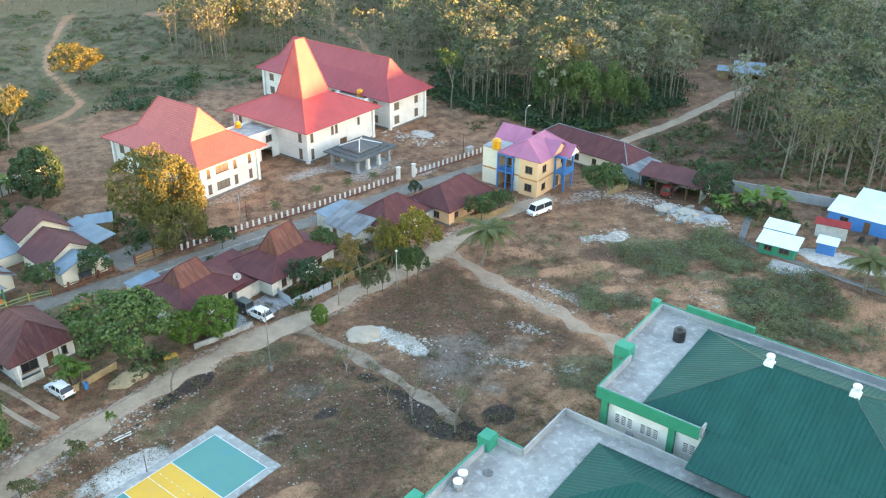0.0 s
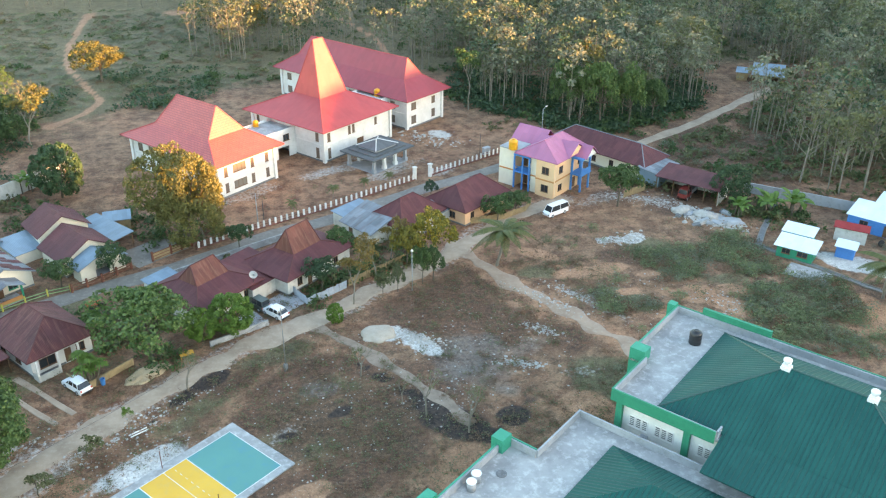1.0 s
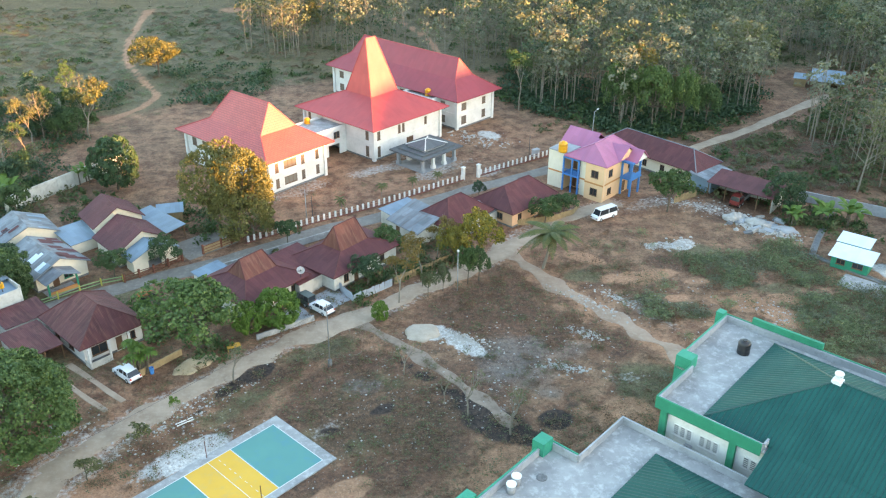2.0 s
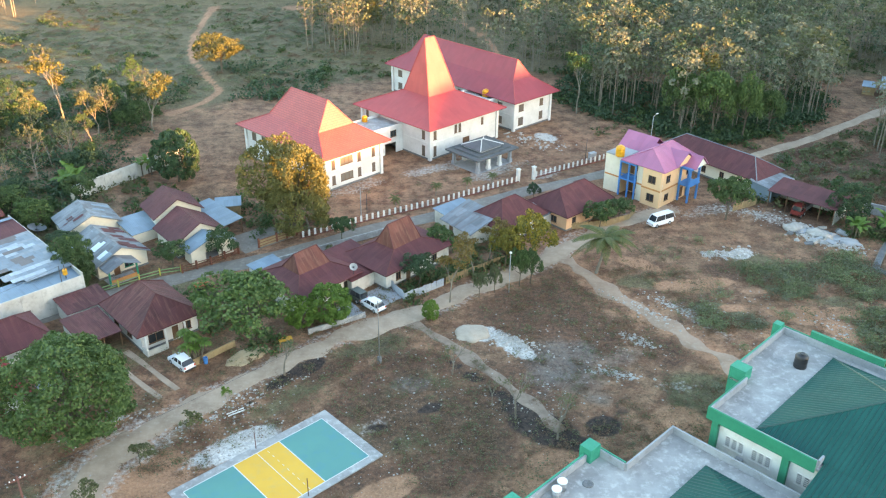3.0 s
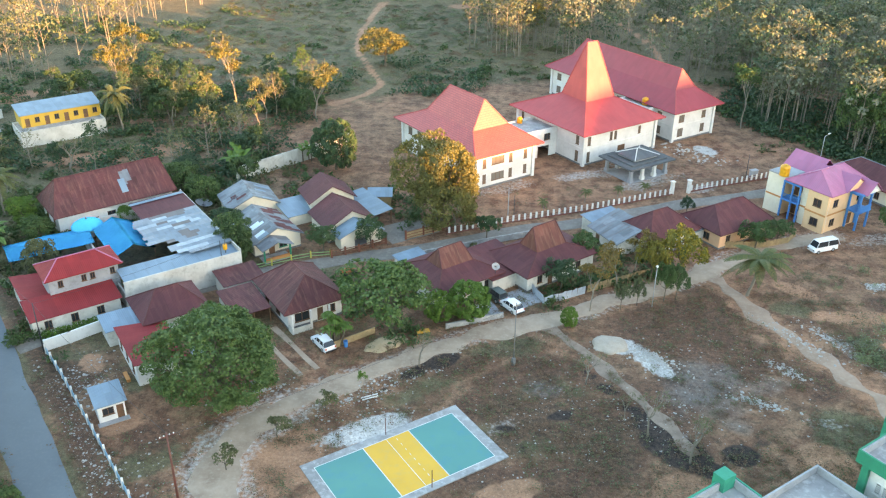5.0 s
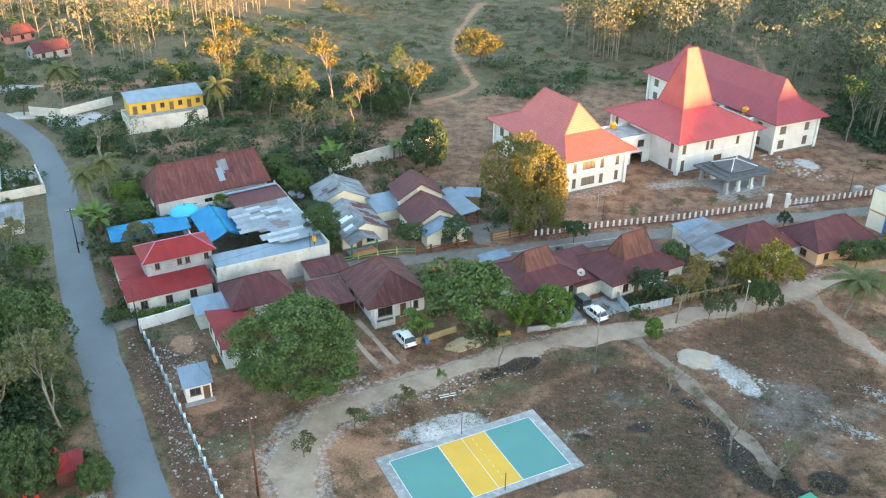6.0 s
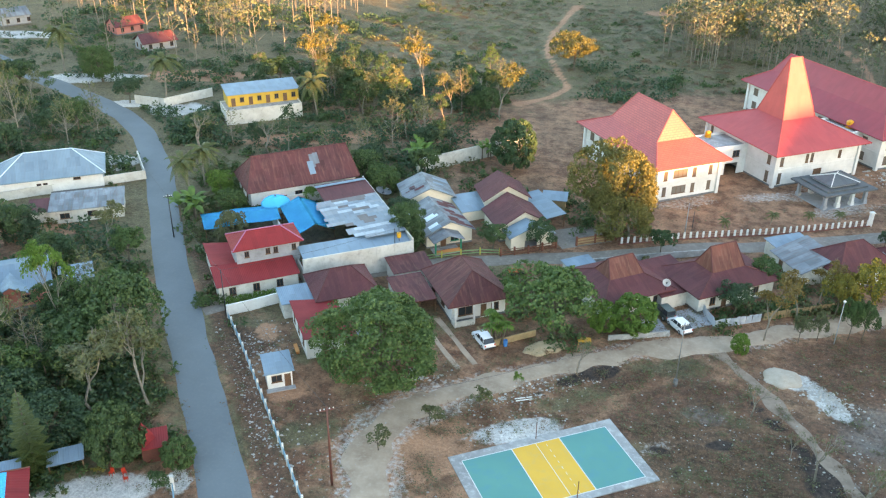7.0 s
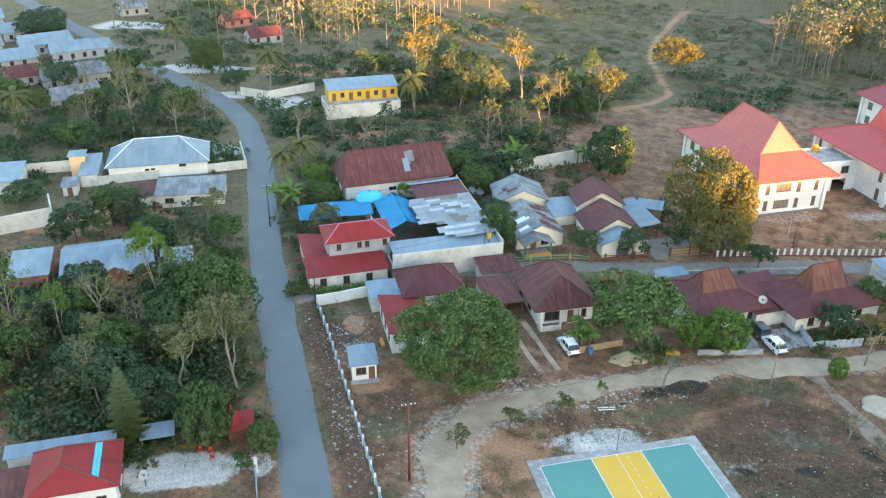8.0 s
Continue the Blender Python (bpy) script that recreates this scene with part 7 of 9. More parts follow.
# trees that stand out, each in its place
SINGLE = [
    ("great", 1, -19.9, 133.4, 16.6, "great shade tree with yellow-lit leaves by the white hall", LEAF_GOLD, 0.9), ("broad", 2, -21.8, 99.0, 10.8, "spreading green tree in front of the old house", LEAF_SHADE, 1.2),
    ("ball", 0, -11.4, 103.0, 5.9, "round clipped green tree by the lane", LEAF_BRIGHT, 0.96), ("ball", 1, -15.4, 101.8, 4.8, "small round green tree by the lane", LEAF_BRIGHT, 0.85),
    ("spiky", 0, -28.3, 93.7, 5.8, "tall dracaena clump beside the white car", None, 1.5), ("broad", 1, 19.2, 120.4, 8.2, "roadside tree with yellow flowering crown", LEAF_FLOWER, 0.9),
    ("broad", 2, 14.8, 118.4, 7.4, "roadside tree with yellow crown", LEAF_FLOWER, 0.65), ("open", 0, 5.6, 108.2, 9.8, "slender tree with brown-gold leaves by the lane", LEAF_RUSSET, 0.9),
    ("open", 1, 9.5, 112.6, 8.6, "slender tree with brown-gold leaves by the lane", LEAF_RUSSET, 0.8), ("palm", 0, 28.9, 116.4, 8.2, "coconut palm at the fork of the lanes", None, 1.45),
    ("ball", 2, 2.7, 103.2, 3.3, "small clipped round tree at the fork", LEAF_BRIGHT, 0.68), ("crooked", 0, 5.1, 90.3, 5.4, "leafless young tree on the lot", None, 0.9),
    ("crooked", 1, 12.3, 81.2, 7.0, "leafless young tree on the burnt ground", None, 0.8), ("crooked", 2, 16.7, 77.2, 6.8, "leafless young tree on the burnt ground", None, 0.9), ("crooked", 1, 9.7, 83.6, 4.6, "bare stump with few twigs", None, 0.6),
    ("crooked", 2, -16.4, 90.7, 5.6, "bare frangipani beside the lane", None, 1.1), ("broad", 0, 55.8, 135.2, 8.4, "leafy tree in front of the pink-roofed house", LEAF_GREEN, 0.9), ("great", 1, 76.8, 133.4, 8.0, "dark dense tree beside the truck shed", LEAF_DARK, 0.8),
    ("broad", 0, 10.0, 109.3, 4.6, "young leafy tree with a white stem by the lane", LEAF_OLIVE, 0.5), ("broad", 1, 12.4, 110.8, 4.4, "young leafy tree with a white stem by the lane", LEAF_OLIVE, 0.5), ("broad", 2, 16.4, 112.6, 6.5, "young leafy tree with a white stem by the lane", LEAF_GREEN, 0.45), ("broad", 1, 18.2, 113.4, 5.6, "young leafy tree with a white stem by the lane", LEAF_GREEN, 0.6),
    ("palm", 1, 83.8, 97.6, 8.0, "coconut palm by the pale yard", None, 1.4), ("ball", 2, -44.6, 154.6, 10.4, "dark dense tree behind the block wall", LEAF_DARK, 0.8), ("open", 2, -22.0, 82.7, 4.2, "thin leafy sapling by the lane", LEAF_BRIGHT, 0.5),
    ("shrub", 0, -26.0, 79.8, 3.0, "straggly bush beside the lane", LEAF_DRY, 1.0), ("shrub", 1, -30.2, 74.4, 3.2, "straggly bush beside the lane", LEAF_DRY, 1.0), ("shrub", 2, -34.0, 68.0, 3.4, "straggly bush at the lane's edge", LEAF_DRY, 0.9),
    ("great", 0, -38.8, 80.6, 13.6, "great dense shade tree with dark green leaves", LEAF_SHADE, 1.14), ("conifer", 0, -66.6, 50.6, 11.6, "tall tiered conifer beside the red roof", None, 0.85),
    ("ball", 1, -59.2, 55.0, 8.2, "dense dark mango tree by the pale yard", LEAF_GREEN, 0.68), ("open", 0, -68.6, 61.5, 11.6, "pale-stemmed tree with olive leaves", LEAF_DRY, 1.2), ("open", 1, -62.7, 64.5, 11.6, "pale-stemmed tree with olive leaves near the road", LEAF_DRY, 1.2),
    ("broad", 2, -72.8, 74.0, 12.2, "tall green roadside tree", LEAF_GREEN, 0.9), ("crooked", 0, -86.6, 65.0, 12.0, "thin pale leaning roadside tree", None, 0.8), ("open", 2, -83.0, 71.9, 14.0, "thin tree with yellow-green tufts", LEAF_BRIGHT, 0.6),
    ("open", 0, -56.5, 182.0, 13.5, "golden-lit tree with a wide dry crown", LEAF_GOLD, 1.1), ("bare", 1, -65.8, 159.1, 10.8, "leafless pale tree with bare twigs", None, 1.2), ("bare", 2, -70.5, 152.7, 11.0, "leafless pale tree with bare twigs", None, 1.2), ("crooked", 1, -107.7, 138.4, 10.0, "leafless pale tree at the roadside", None, 1.3), ("open", 1, -102.6, 181.5, 15.0, "tall tree with a golden dry crown", LEAF_GOLD, 1.0), ("open", 2, -112.6, 205.6, 14.7, "tall tree with a golden dry crown", LEAF_GOLD, 0.9), ("open", 0, -87.0, 172.7, 10.8, "slender tree with thin leaves", LEAF_DRY, 0.9), ("open", 1, -76.7, 185.8, 15.8, "tall tree with a golden dry crown", LEAF_GOLD, 1.0), ("palm", 1, -96.5, 168.0, 11.0, "tall coconut palm beside the yellow building", None, 0.9), ("palm", 0, -137.0, 165.0, 12.7, "tall coconut palm beside the rubble", None, 0.9), ("great", 2, -229.2, 174.1, 9.5, "great dark tree among the far houses", LEAF_DARK, 1.5), ("palm", 2, -178.3, 175.5, 14.0, "tall coconut palm by the road", None, 0.9), ("great", 0, -161.7, 171.3, 10.6, "dense green tree by the rubble", LEAF_GREEN, 0.8), ("palm", 1, -167.1, 116.6, 10.1, "coconut palm among dark trees", None, 1.0), ("great", 1, -110.8, 93.2, 6.7, "round dense green yard tree", LEAF_DARK, 1.1), ("great", 2, -115.1, 82.2, 3.8, "round dark green bush tree", LEAF_DARK, 1.0), ("great", 0, -134.2, 90.2, 4.6, "dark green bush tree over the yard wall", LEAF_DARK, 1.5), ("open", 0, -95.0, 95.6, 9.2, "thin tree with olive leaves", LEAF_DRY, 1.0), ("open", 2, -92.6, 79.4, 9.6, "thin tree with yellow-green tufts", LEAF_BRIGHT, 0.8), ("bare", 2, -91.8, 56.1, 13.5, "tall pale-stemmed tree with few leaves", LEAF_BRIGHT, 0.9), ("open", 1, -88.8, 60.7, 9.2, "tree with yellow-green tufts", LEAF_BRIGHT, 0.8), ("great", 1, -105.5, 59.5, 8.0, "dense dark thicket tree", LEAF_DARK, 1.3), ("great", 2, -78.0, 58.0, 7.0, "dense dark thicket tree", LEAF_DARK, 1.4), ("great", 0, -70.0, 56.0, 6.5, "dense dark green garden tree", LEAF_DARK, 1.3), ("crooked", 0, -95.1, 143.9, 8.4, "spreading leafless pale tree", None, 1.3),
    ("palm", 2, -96.9, 124.1, 9.5, "coconut palm beside the road", None, 1.0), ("bare", 1, -141.8, 124.5, 18.0, "tall thin pale-stemmed tree", None, 0.7), ("bare", 2, -150.0, 120.0, 13.0, "thin leaning pale tree", None, 0.8),
    ("broad", 1, -30.3, 122.6, 5.2, "dark green bush tree in a front yard", LEAF_DARK, 1.0), ("broad", 2, -37.5, 119.8, 4.6, "green tree in a front yard", LEAF_GREEN, 1.1), ("banana", 0, -64.1, 150.8, 5.0, "banana clump by the block wall", None, 1.3), ("banana", 1, -51.5, 158.0, 4.0, "banana clump by the block wall", None, 1.0),
    ("broad", 1, -50.7, 230.0, 10.0, "golden-lit tree in the dry field", LEAF_GOLD, 1.3), ("tall", 0, -11.2, 258.0, 13.0, "golden-lit slender tree at the wood's edge", LEAF_GOLD, 1.0), ("open", 2, 39.6, 194.0, 14.5, "green and gold tree behind the halls", LEAF_GREEN, 0.9),
    ("open", 0, 63.8, 188.0, 17.0, "tree with a pale gold dry crown", LEAF_GOLD, 0.9), ("broad", 2, 67.0, 178.0, 16.0, "tall green tree behind the pink-roofed house", LEAF_SHADE, 0.6), ("broad", 0, 73.0, 176.0, 14.0, "tall green tree behind the long house", LEAF_SHADE, 0.55), ("broad", 1, 60.5, 182.0, 14.0, "tall green tree at the wood's edge", LEAF_GREEN, 0.6), ("broad", 2, 80.0, 179.0, 11.0, "green tree at the wood's edge", LEAF_GREEN, 0.6),
    ("bare", 0, 95.1, 140.5, 18.0, "tall pale leafless tree behind the grey wall", None, 0.9), ("bare", 1, 99.6, 134.5, 15.0, "tall pale leafless tree behind the grey wall", None, 0.8), ("bare", 2, 107.0, 131.0, 17.0, "tall pale leafless woodland tree", None, 0.9), ("tall", 1, 112.0, 130.0, 16.0, "tall pale-stemmed woodland tree", LEAF_DRY, 0.9),
    ("great", 1, -50.6, 115.4, 8.2, "green tree beside the warehouse wall", LEAF_GREEN, 0.74), ("palm", 1, -97.0, 120.1, 8.5, "coconut palm beside the road", None, 1.0), ("banana", 1, -90.1, 110.4, 5.5, "banana clump at the roadside", None, 1.1), ("great", 1, -91.1, 121.7, 5.2, "yellow-green leafy tree by the road", LEAF_BRIGHT, 1.0), ("great", 2, -84.9, 116.2, 4.8, "dense green bush tree beside the tarpaulins", LEAF_GREEN, 1.1), ("great", 0, -78.6, 105.6, 6.4, "olive leafy tree in front of the tarpaulins", LEAF_DRY, 0.8), ("great", 1, -69.8, 138.6, 6.3, "green tree behind the long house", LEAF_GREEN, 1.1), ("great", 2, -63.5, 134.4, 6.0, "green tree beside the warehouse", LEAF_GREEN, 1.0), ("great", 0, -73.4, 123.2, 4.4, "small bright green tree before white walls", LEAF_BRIGHT, 0.8), ("great", 2, -54.6, 123.6, 5.2, "dark green bush tree by the warehouse", LEAF_DARK, 1.1), ("great", 1, -50.2, 114.6, 6.4, "green tree at the warehouse corner", LEAF_GREEN, 0.9), ("broad", 2, -64.5, 119.5, 4.6, "small green tree in the compound", LEAF_BRIGHT, 0.8), 
    ("broad", 1, 4.5, 123.0, 5.0, "leafy green garden tree", LEAF_GREEN, 1.1), ("open", 0, 12.5, 121.0, 7.5, "garden tree with orange-brown leaves", LEAF_RUSSET, 1.0), ("broad", 2, 1.2, 113.5, 5.2, "dark green garden tree", LEAF_DARK, 1.0), ("broad", 0, -11.6, 128.6, 4.6, "dark shrubby tree by the fence", LEAF_DARK, 0.9),
    ("broad", 1, 22.8, 145.2, 3.0, "small dark tree by the lane", LEAF_DARK, 0.9), ("broad", 2, 32.6, 132.2, 5.0, "leafy garden tree in front of the peach house", LEAF_GREEN, 1.1), ("broad", 0, 36.5, 134.8, 4.6, "leafy garden tree in front of the peach house", LEAF_GREEN, 1.0),
    ("ball", 2, -53.2, 57.6, 3.6, "round green bush tree beside the red shelter", LEAF_SHADE, 1.0), ("shrub", 1, -53.0, 53.4, 3.0, "leafy bush beside the gate post", LEAF_GREEN, 1.0), ("shrub", 0, -60.6, 53.2, 1.6, "small bush with yellow flowers", LEAF_FLOWER, 1.0),
    ("palm", 0, 4.6, 146.5, 3.0, "young palm inside the white fence", None, 1.0), ("palm", 1, -2.6, 141.0, 3.0, "young palm inside the white fence", None, 1.0), ("palm", 2, 10.6, 149.0, 3.0, "young palm inside the white fence", None, 1.0), ("palm", 0, 15.5, 151.5, 2.8, "young palm inside the white fence", None, 1.0), ("palm", 1, -17.5, 133.0, 8.5, "coconut palm half hidden by the great tree", None, 1.0),
    ("banana", 0, 81.0, 128.0, 4.5, "banana clump near the rubble", None, 1.2), ("banana", 1, 86.0, 127.0, 4.5, "banana clump near the grey wall", None, 1.3), ("banana", 2, 75.5, 127.5, 4.0, "banana clump near the rubble", None, 1.1),
]
for kind, seed, x, y, h, label, leaf, wide in SINGLE:
    plant(kind, seed, x, y, h, label, {"shrub": "bush", "palm": "palm tree", "banana": "banana plant", "spiky": "dracaena"}.get(kind, "tree"), leaf, "", wide)

# ---------------------------------------------------------------- the woods and the undergrowth
rng = np.random.RandomState(77)
HOUSE_SPOTS = [(o.location.x, o.location.y) for o in scene.collection.objects if o.parent is None and o.type == "EMPTY" and o.get("category") in ("house", "building", "hall", "shed", "warehouse", "kiosk", "hut", "carport", "stall")]
WAYS = (MAIN_ROAD, BACK_LANE, FAR_TRACK, FRONT_LANE, FRONT_LANE_B, TRACK, *FOOTPATHS)


def clear_of(x, y, gap, road=4.5):
    if min(float(along(p, x, y)) for p in WAYS) < road:
        return False
    return all((x - a) ** 2 + (y - b_) ** 2 > gap * gap for a, b_ in HOUSE_SPOTS)


WOODS = [  # x range, y range, count, kinds, group
    ((-122, -58), (142, 205), 60, ("open", "bare", "tall", "broad", "broad"), "grove behind the compound"),
    ((-190, -128), (98, 160), 46, ("broad", "broad", "bare", "open"), "trees across the road"),
    ((-118, -72), (47, 98), 44, ("broad", "open", "bare", "broad"), "garden trees across the road"),
]
LEAVES = {"tall": (LEAF_DRY, LEAF_DARK, LEAF_GREEN), "open": (LEAF_DRY, LEAF_GREEN), "broad": (LEAF_DARK, LEAF_GREEN), "bare": (None,)}
TEXTS = {"tall": "slender woodland tree with a pale stem", "bare": "leafless pale tree with bare twigs", "open": "tree with a thin dry crown", "broad": "dense dark green leafy tree"}
for (xa, xb), (ya, yb), count, kinds, group in WOODS:
    made = tries = 0
    while made < count and tries < count * 8:
        tries += 1
        x, y = xa + (xb - xa) * rng.rand(), ya + (yb - ya) * rng.rand()
        if not clear_of(x, y, 8.0) or (-126 < x < -100 and 146 < y < 178):
            continue
        kind = kinds[rng.randint(len(kinds))]
        leaf = LEAVES[kind][rng.randint(len(LEAVES[kind]))]
        h = {"tall": 11, "bare": 8.5, "open": 8, "broad": 6.5}[kind] * (0.75 + 0.5 * rng.rand())
        plant(kind, made, x, y, h, TEXTS[kind], "tree", leaf, group, 0.85 + 0.3 * rng.rand())
        made += 1


def merged(name, items, label, category):
    """Many plants that nobody could count, as one object. items: (wood mesh or None, leaf mesh, place, scale, turn)."""
    mats, V, F, MI, k = [], [], [], [], 0
    cache = {}
    for meshes, (x, y), (sx, sz), turn in items:
        c, s = math.cos(turn), math.sin(turn)
        z0 = float(height(x, y))
        for me in meshes:
            if me.name not in cache:
                co = np.empty(len(me.vertices) * 3, np.float32)
                me.vertices.foreach_get("co", co)
                cache[me.name] = (co.reshape(-1, 3), [tuple(p.vertices) for p in me.polygons])
            co, fs = cache[me.name]
            mat_ = me.materials[0]
            if mat_ not in mats:
                mats.append(mat_)
            p = np.stack([(co[:, 0] * c - co[:, 1] * s) * sx + x, (co[:, 0] * s + co[:, 1] * c) * sx + y, co[:, 2] * sz + z0], 1)
            V.append(p)
            F.append([tuple(i + k for i in f) for f in fs])
            MI += [mats.index(mat_)] * len(fs)
            k += len(co)
    me = bpy.data.meshes.new(name)
    me.from_pydata(np.concatenate(V).tolist(), [], [f for g in F for f in g])
    for mt in mats:
        me.materials.append(mt)
    me.polygons.foreach_set("material_index", MI)
    return tagged(new(name, me), label, category, kind="stuff")


def light_tree(seed, leaf, bark, h=14.0, kind="tall"):
    """A woodland tree: a slender straight stem, a few steep branches and thin leaf clumps."""
    r = np.random.RandomState(seed)
    V, F = [], []
    low = kind == "low"
    lean = Vector((r.normal() * 0.5, r.normal() * 0.5, 0))
    stem = h * 0.0085
    tube(V, F, (0, 0, -0.3), lean * 0.4 + Vector((0, 0, h * 0.5)), stem, stem * 0.75, 5)
    tube(V, F, lean * 0.4 + Vector((0, 0, h * 0.5)), lean + Vector((0, 0, h * 0.96)), stem * 0.75, stem * 0.2, 4)
    c = [tuple(lean + Vector((0, 0, h * 0.95)))]
    for i in range(9):
        f = (0.22 if low else 0.46) + (0.72 if low else 0.48) * i / 9
        ang, ln = 2.4 * i + r.rand(), h * (0.24 if low else 0.17) * (1.1 - 0.6 * i / 9) * (0.8 + 0.4 * r.rand())
        b0 = lean * f + Vector((0, 0, h * f))
        b1 = b0 + Vector((math.cos(ang) * ln, math.sin(ang) * ln, ln * 0.85))
        tube(V, F, b0, b1, stem * 0.42, stem * 0.12, 3)
        c.append(tuple(b1))
    c = np.array(c)
    if kind == "bare":
        LV, LF = leaf_cloud(r, c, np.full(len(c), h * 0.06), 4, h * 0.035)
    else:
        LV, LF = leaf_shell(r, c, h * ((0.085 if low else 0.058) + 0.035 * r.rand(len(c))), 17 if low else 14, h * 0.042, (0, 0, h * 0.4), 0.8, 0.8)
    return mesh_of("far_wood", V, F, bark), mesh_of("far_crown", LV, LF, leaf)


FAR = [light_tree(5 + i, lf, BARK_PALE, 14.0, kd) for i, (lf, kd) in enumerate(((LEAF_SAGE_HAZE, "tall"), (LEAF_SAGE_HAZE, "tall"), (LEAF_DRY, "tall"), (LEAF_OLIVE, "tall"), (LEAF_DARK, "low"), (LEAF_OLIVE, "low"), (LEAF_SAGE_HAZE, "bare"), (LEAF_DRY, "bare")))]


def bush_mesh(seed, leaf, n=5, per=12, size=0.35, r0=0.38):
    r = np.random.RandomState(seed)
    c = r.normal(size=(n, 3)) * (0.6, 0.6, 0.12) + (0, 0, 0.45)
    LV, LF = leaf_cloud(r, c, r0 + 0.3 * r.rand(n), per, size)
    return mesh_of("bush_leaves", [(x, y, max(z, -0.05)) for x, y, z in LV], LF, leaf)


THICKET = [bush_mesh(40 + i, lf, 6, 12, 0.28, 0.45) for i, lf in enumerate((LEAF_DARK, LEAF_GREEN, LEAF_DARK, LEAF_DARK))]
SCRUB = [bush_mesh(60 + i, lf, 8, 30, 0.15, 0.40) for i, lf in enumerate((LEAF_OLIVE, LEAF_SAGE_HAZE, LEAF_SCRUB, LEAF_SCRUB, LEAF_BROWN))]
BUSHES = [bush_mesh(i, lf) for i, lf in enumerate((LEAF_GREEN, LEAF_DRY, LEAF_DRY, LEAF_GREEN, LEAF_DRY))]
WEEDS = [bush_mesh(20 + i, lf, 4, 7, 0.21, 0.34) for i, lf in enumerate((LEAF_OLIVE, LEAF_BROWN, LEAF_DRY, LEAF_BROWN, LEAF_BROWN))]


def scatter(rects, density_cut, seed, gap, road, noise_scale=14):
    """Random places in rectangles, thinned by noise, clear of ways and houses."""
    r = np.random.RandomState(seed)
    spots = np.array(HOUSE_SPOTS)
    for (xa, xb), (ya, yb), count in rects:
        xs, ys = xa + (xb - xa) * r.rand(count * 6), ya + (yb - ya) * r.rand(count * 6)
        ok = fractal(xs, ys, noise_scale, 50) >= density_cut
        for p in WAYS:
            ok &= along(p, xs, ys) >= road
        u, v = (xs + 8) * 0.927 + (ys - 185) * 0.375, -(xs + 8) * 0.375 + (ys - 185) * 0.927
        if density_cut > 0:
            ok &= np.hypot(u / 54, v / 30) > 1
        ok &= (np.hypot(xs[:, None] - spots[:, 0], ys[:, None] - spots[:, 1]) > gap).all(1)
        for x, y in list(zip(xs[ok], ys[ok]))[:count]:
            yield float(x), float(y), r


items = []
HUT = (119, 201)
for x, y, r in scatter([((-30, 175), (245, 300), 560), ((-40, 190), (300, 380), 480), ((-230, -40), (322, 400), 260), ((160, 215), (150, 300), 200), ((-300, -225), (190, 330), 90), ((44, 116), (176, 246), 330),
                        ((128, 172), (190, 246), 170), ((20, 60), (226, 246), 40), ((98, 172), (128, 192), 300), ((-225, -132), (190, 320), 150)], 0.0, 3, 9, 7):
    if math.hypot(x - HUT[0], y - HUT[1]) < 13 or abs(y - HUT[1] + 0.35 * (x - HUT[0]) + 12) < 16 and abs(x - HUT[0] + 4) < 11:
        continue
    if x < 60 and y < 192 or 60 < x < 118 and y < 186 and 168 < y - 0.55 * (x - 70) < 176:
        continue
    f = FAR[r.randint(len(FAR))]
    s = 0.7 + 0.55 * r.rand()
    items.append((f, (x, y), (s * 1.05, s), r.rand() * 6.28))
merged("woodland", items, "dense dry woodland of slender pale trees", "woodland")

items = []
for x, y, r in scatter([((40, 175), (168, 260), 1100), ((70, 125), (140, 182), 300), ((-125, -20), (200, 320), 260), ((-20, 60), (225, 330), 320), ((-125, -58), (142, 205), 260), ((-118, -62), (44, 104), 200), ((-92, -72), (104, 140), 40), ((95, 170), (122, 190), 600), ((-62, -40), (138, 165), 50)], 0.40, 4, 6.5, 3.6):
    s = 0.5 + 1.3 * r.rand() ** 2.5
    items.append(((BUSHES[r.randint(len(BUSHES))],), (x, y), (s * 1.2, s), r.rand() * 6.28))
# taller thickets across the road, behind the compound and by the red-roofed house
for x, y, r in scatter([((-215, -112), (118, 158), 520), ((-215, -128), (92, 120), 240), ((-225, -118), (172, 270), 560), ((-122, -58), (140, 205), 420), ((-120, -64), (46, 74), 340), ((-108, -66), (74, 104), 60), ((-60, -20), (205, 240), 60)], 0.32, 14, 5.5, 5.4, 18):
    s = 0.8 + 1.5 * r.rand() ** 1.8
    items.append(((THICKET[r.randint(4)],), (x, y), (s * 1.25, s * 1.05), r.rand() * 6.28))
# dark thicket at the wood's edge behind the halls and the pink-roofed house
r = np.random.RandomState(41)
EDGE = [(36, 207), (47, 190), (58, 179), (68, 174), (80, 180), (98, 191)]
for (ax, ay), (bx, by) in zip(EDGE, EDGE[1:]):
    for _ in range(150):
        f, back = r.rand(), r.rand() ** 1.3 * 34 - 1
        x, y = ax + (bx - ax) * f + back * 0.35, ay + (by - ay) * f + back * 0.94
        if along(FAR_TRACK, x, y) < 3.0:
            continue
        s = 0.8 + 1.5 * r.rand() ** 1.6
        items.append(((THICKET[r.randint(4)],), (float(x), float(y)), (s * 1.3, s * 1.1), r.rand() * 6.28))
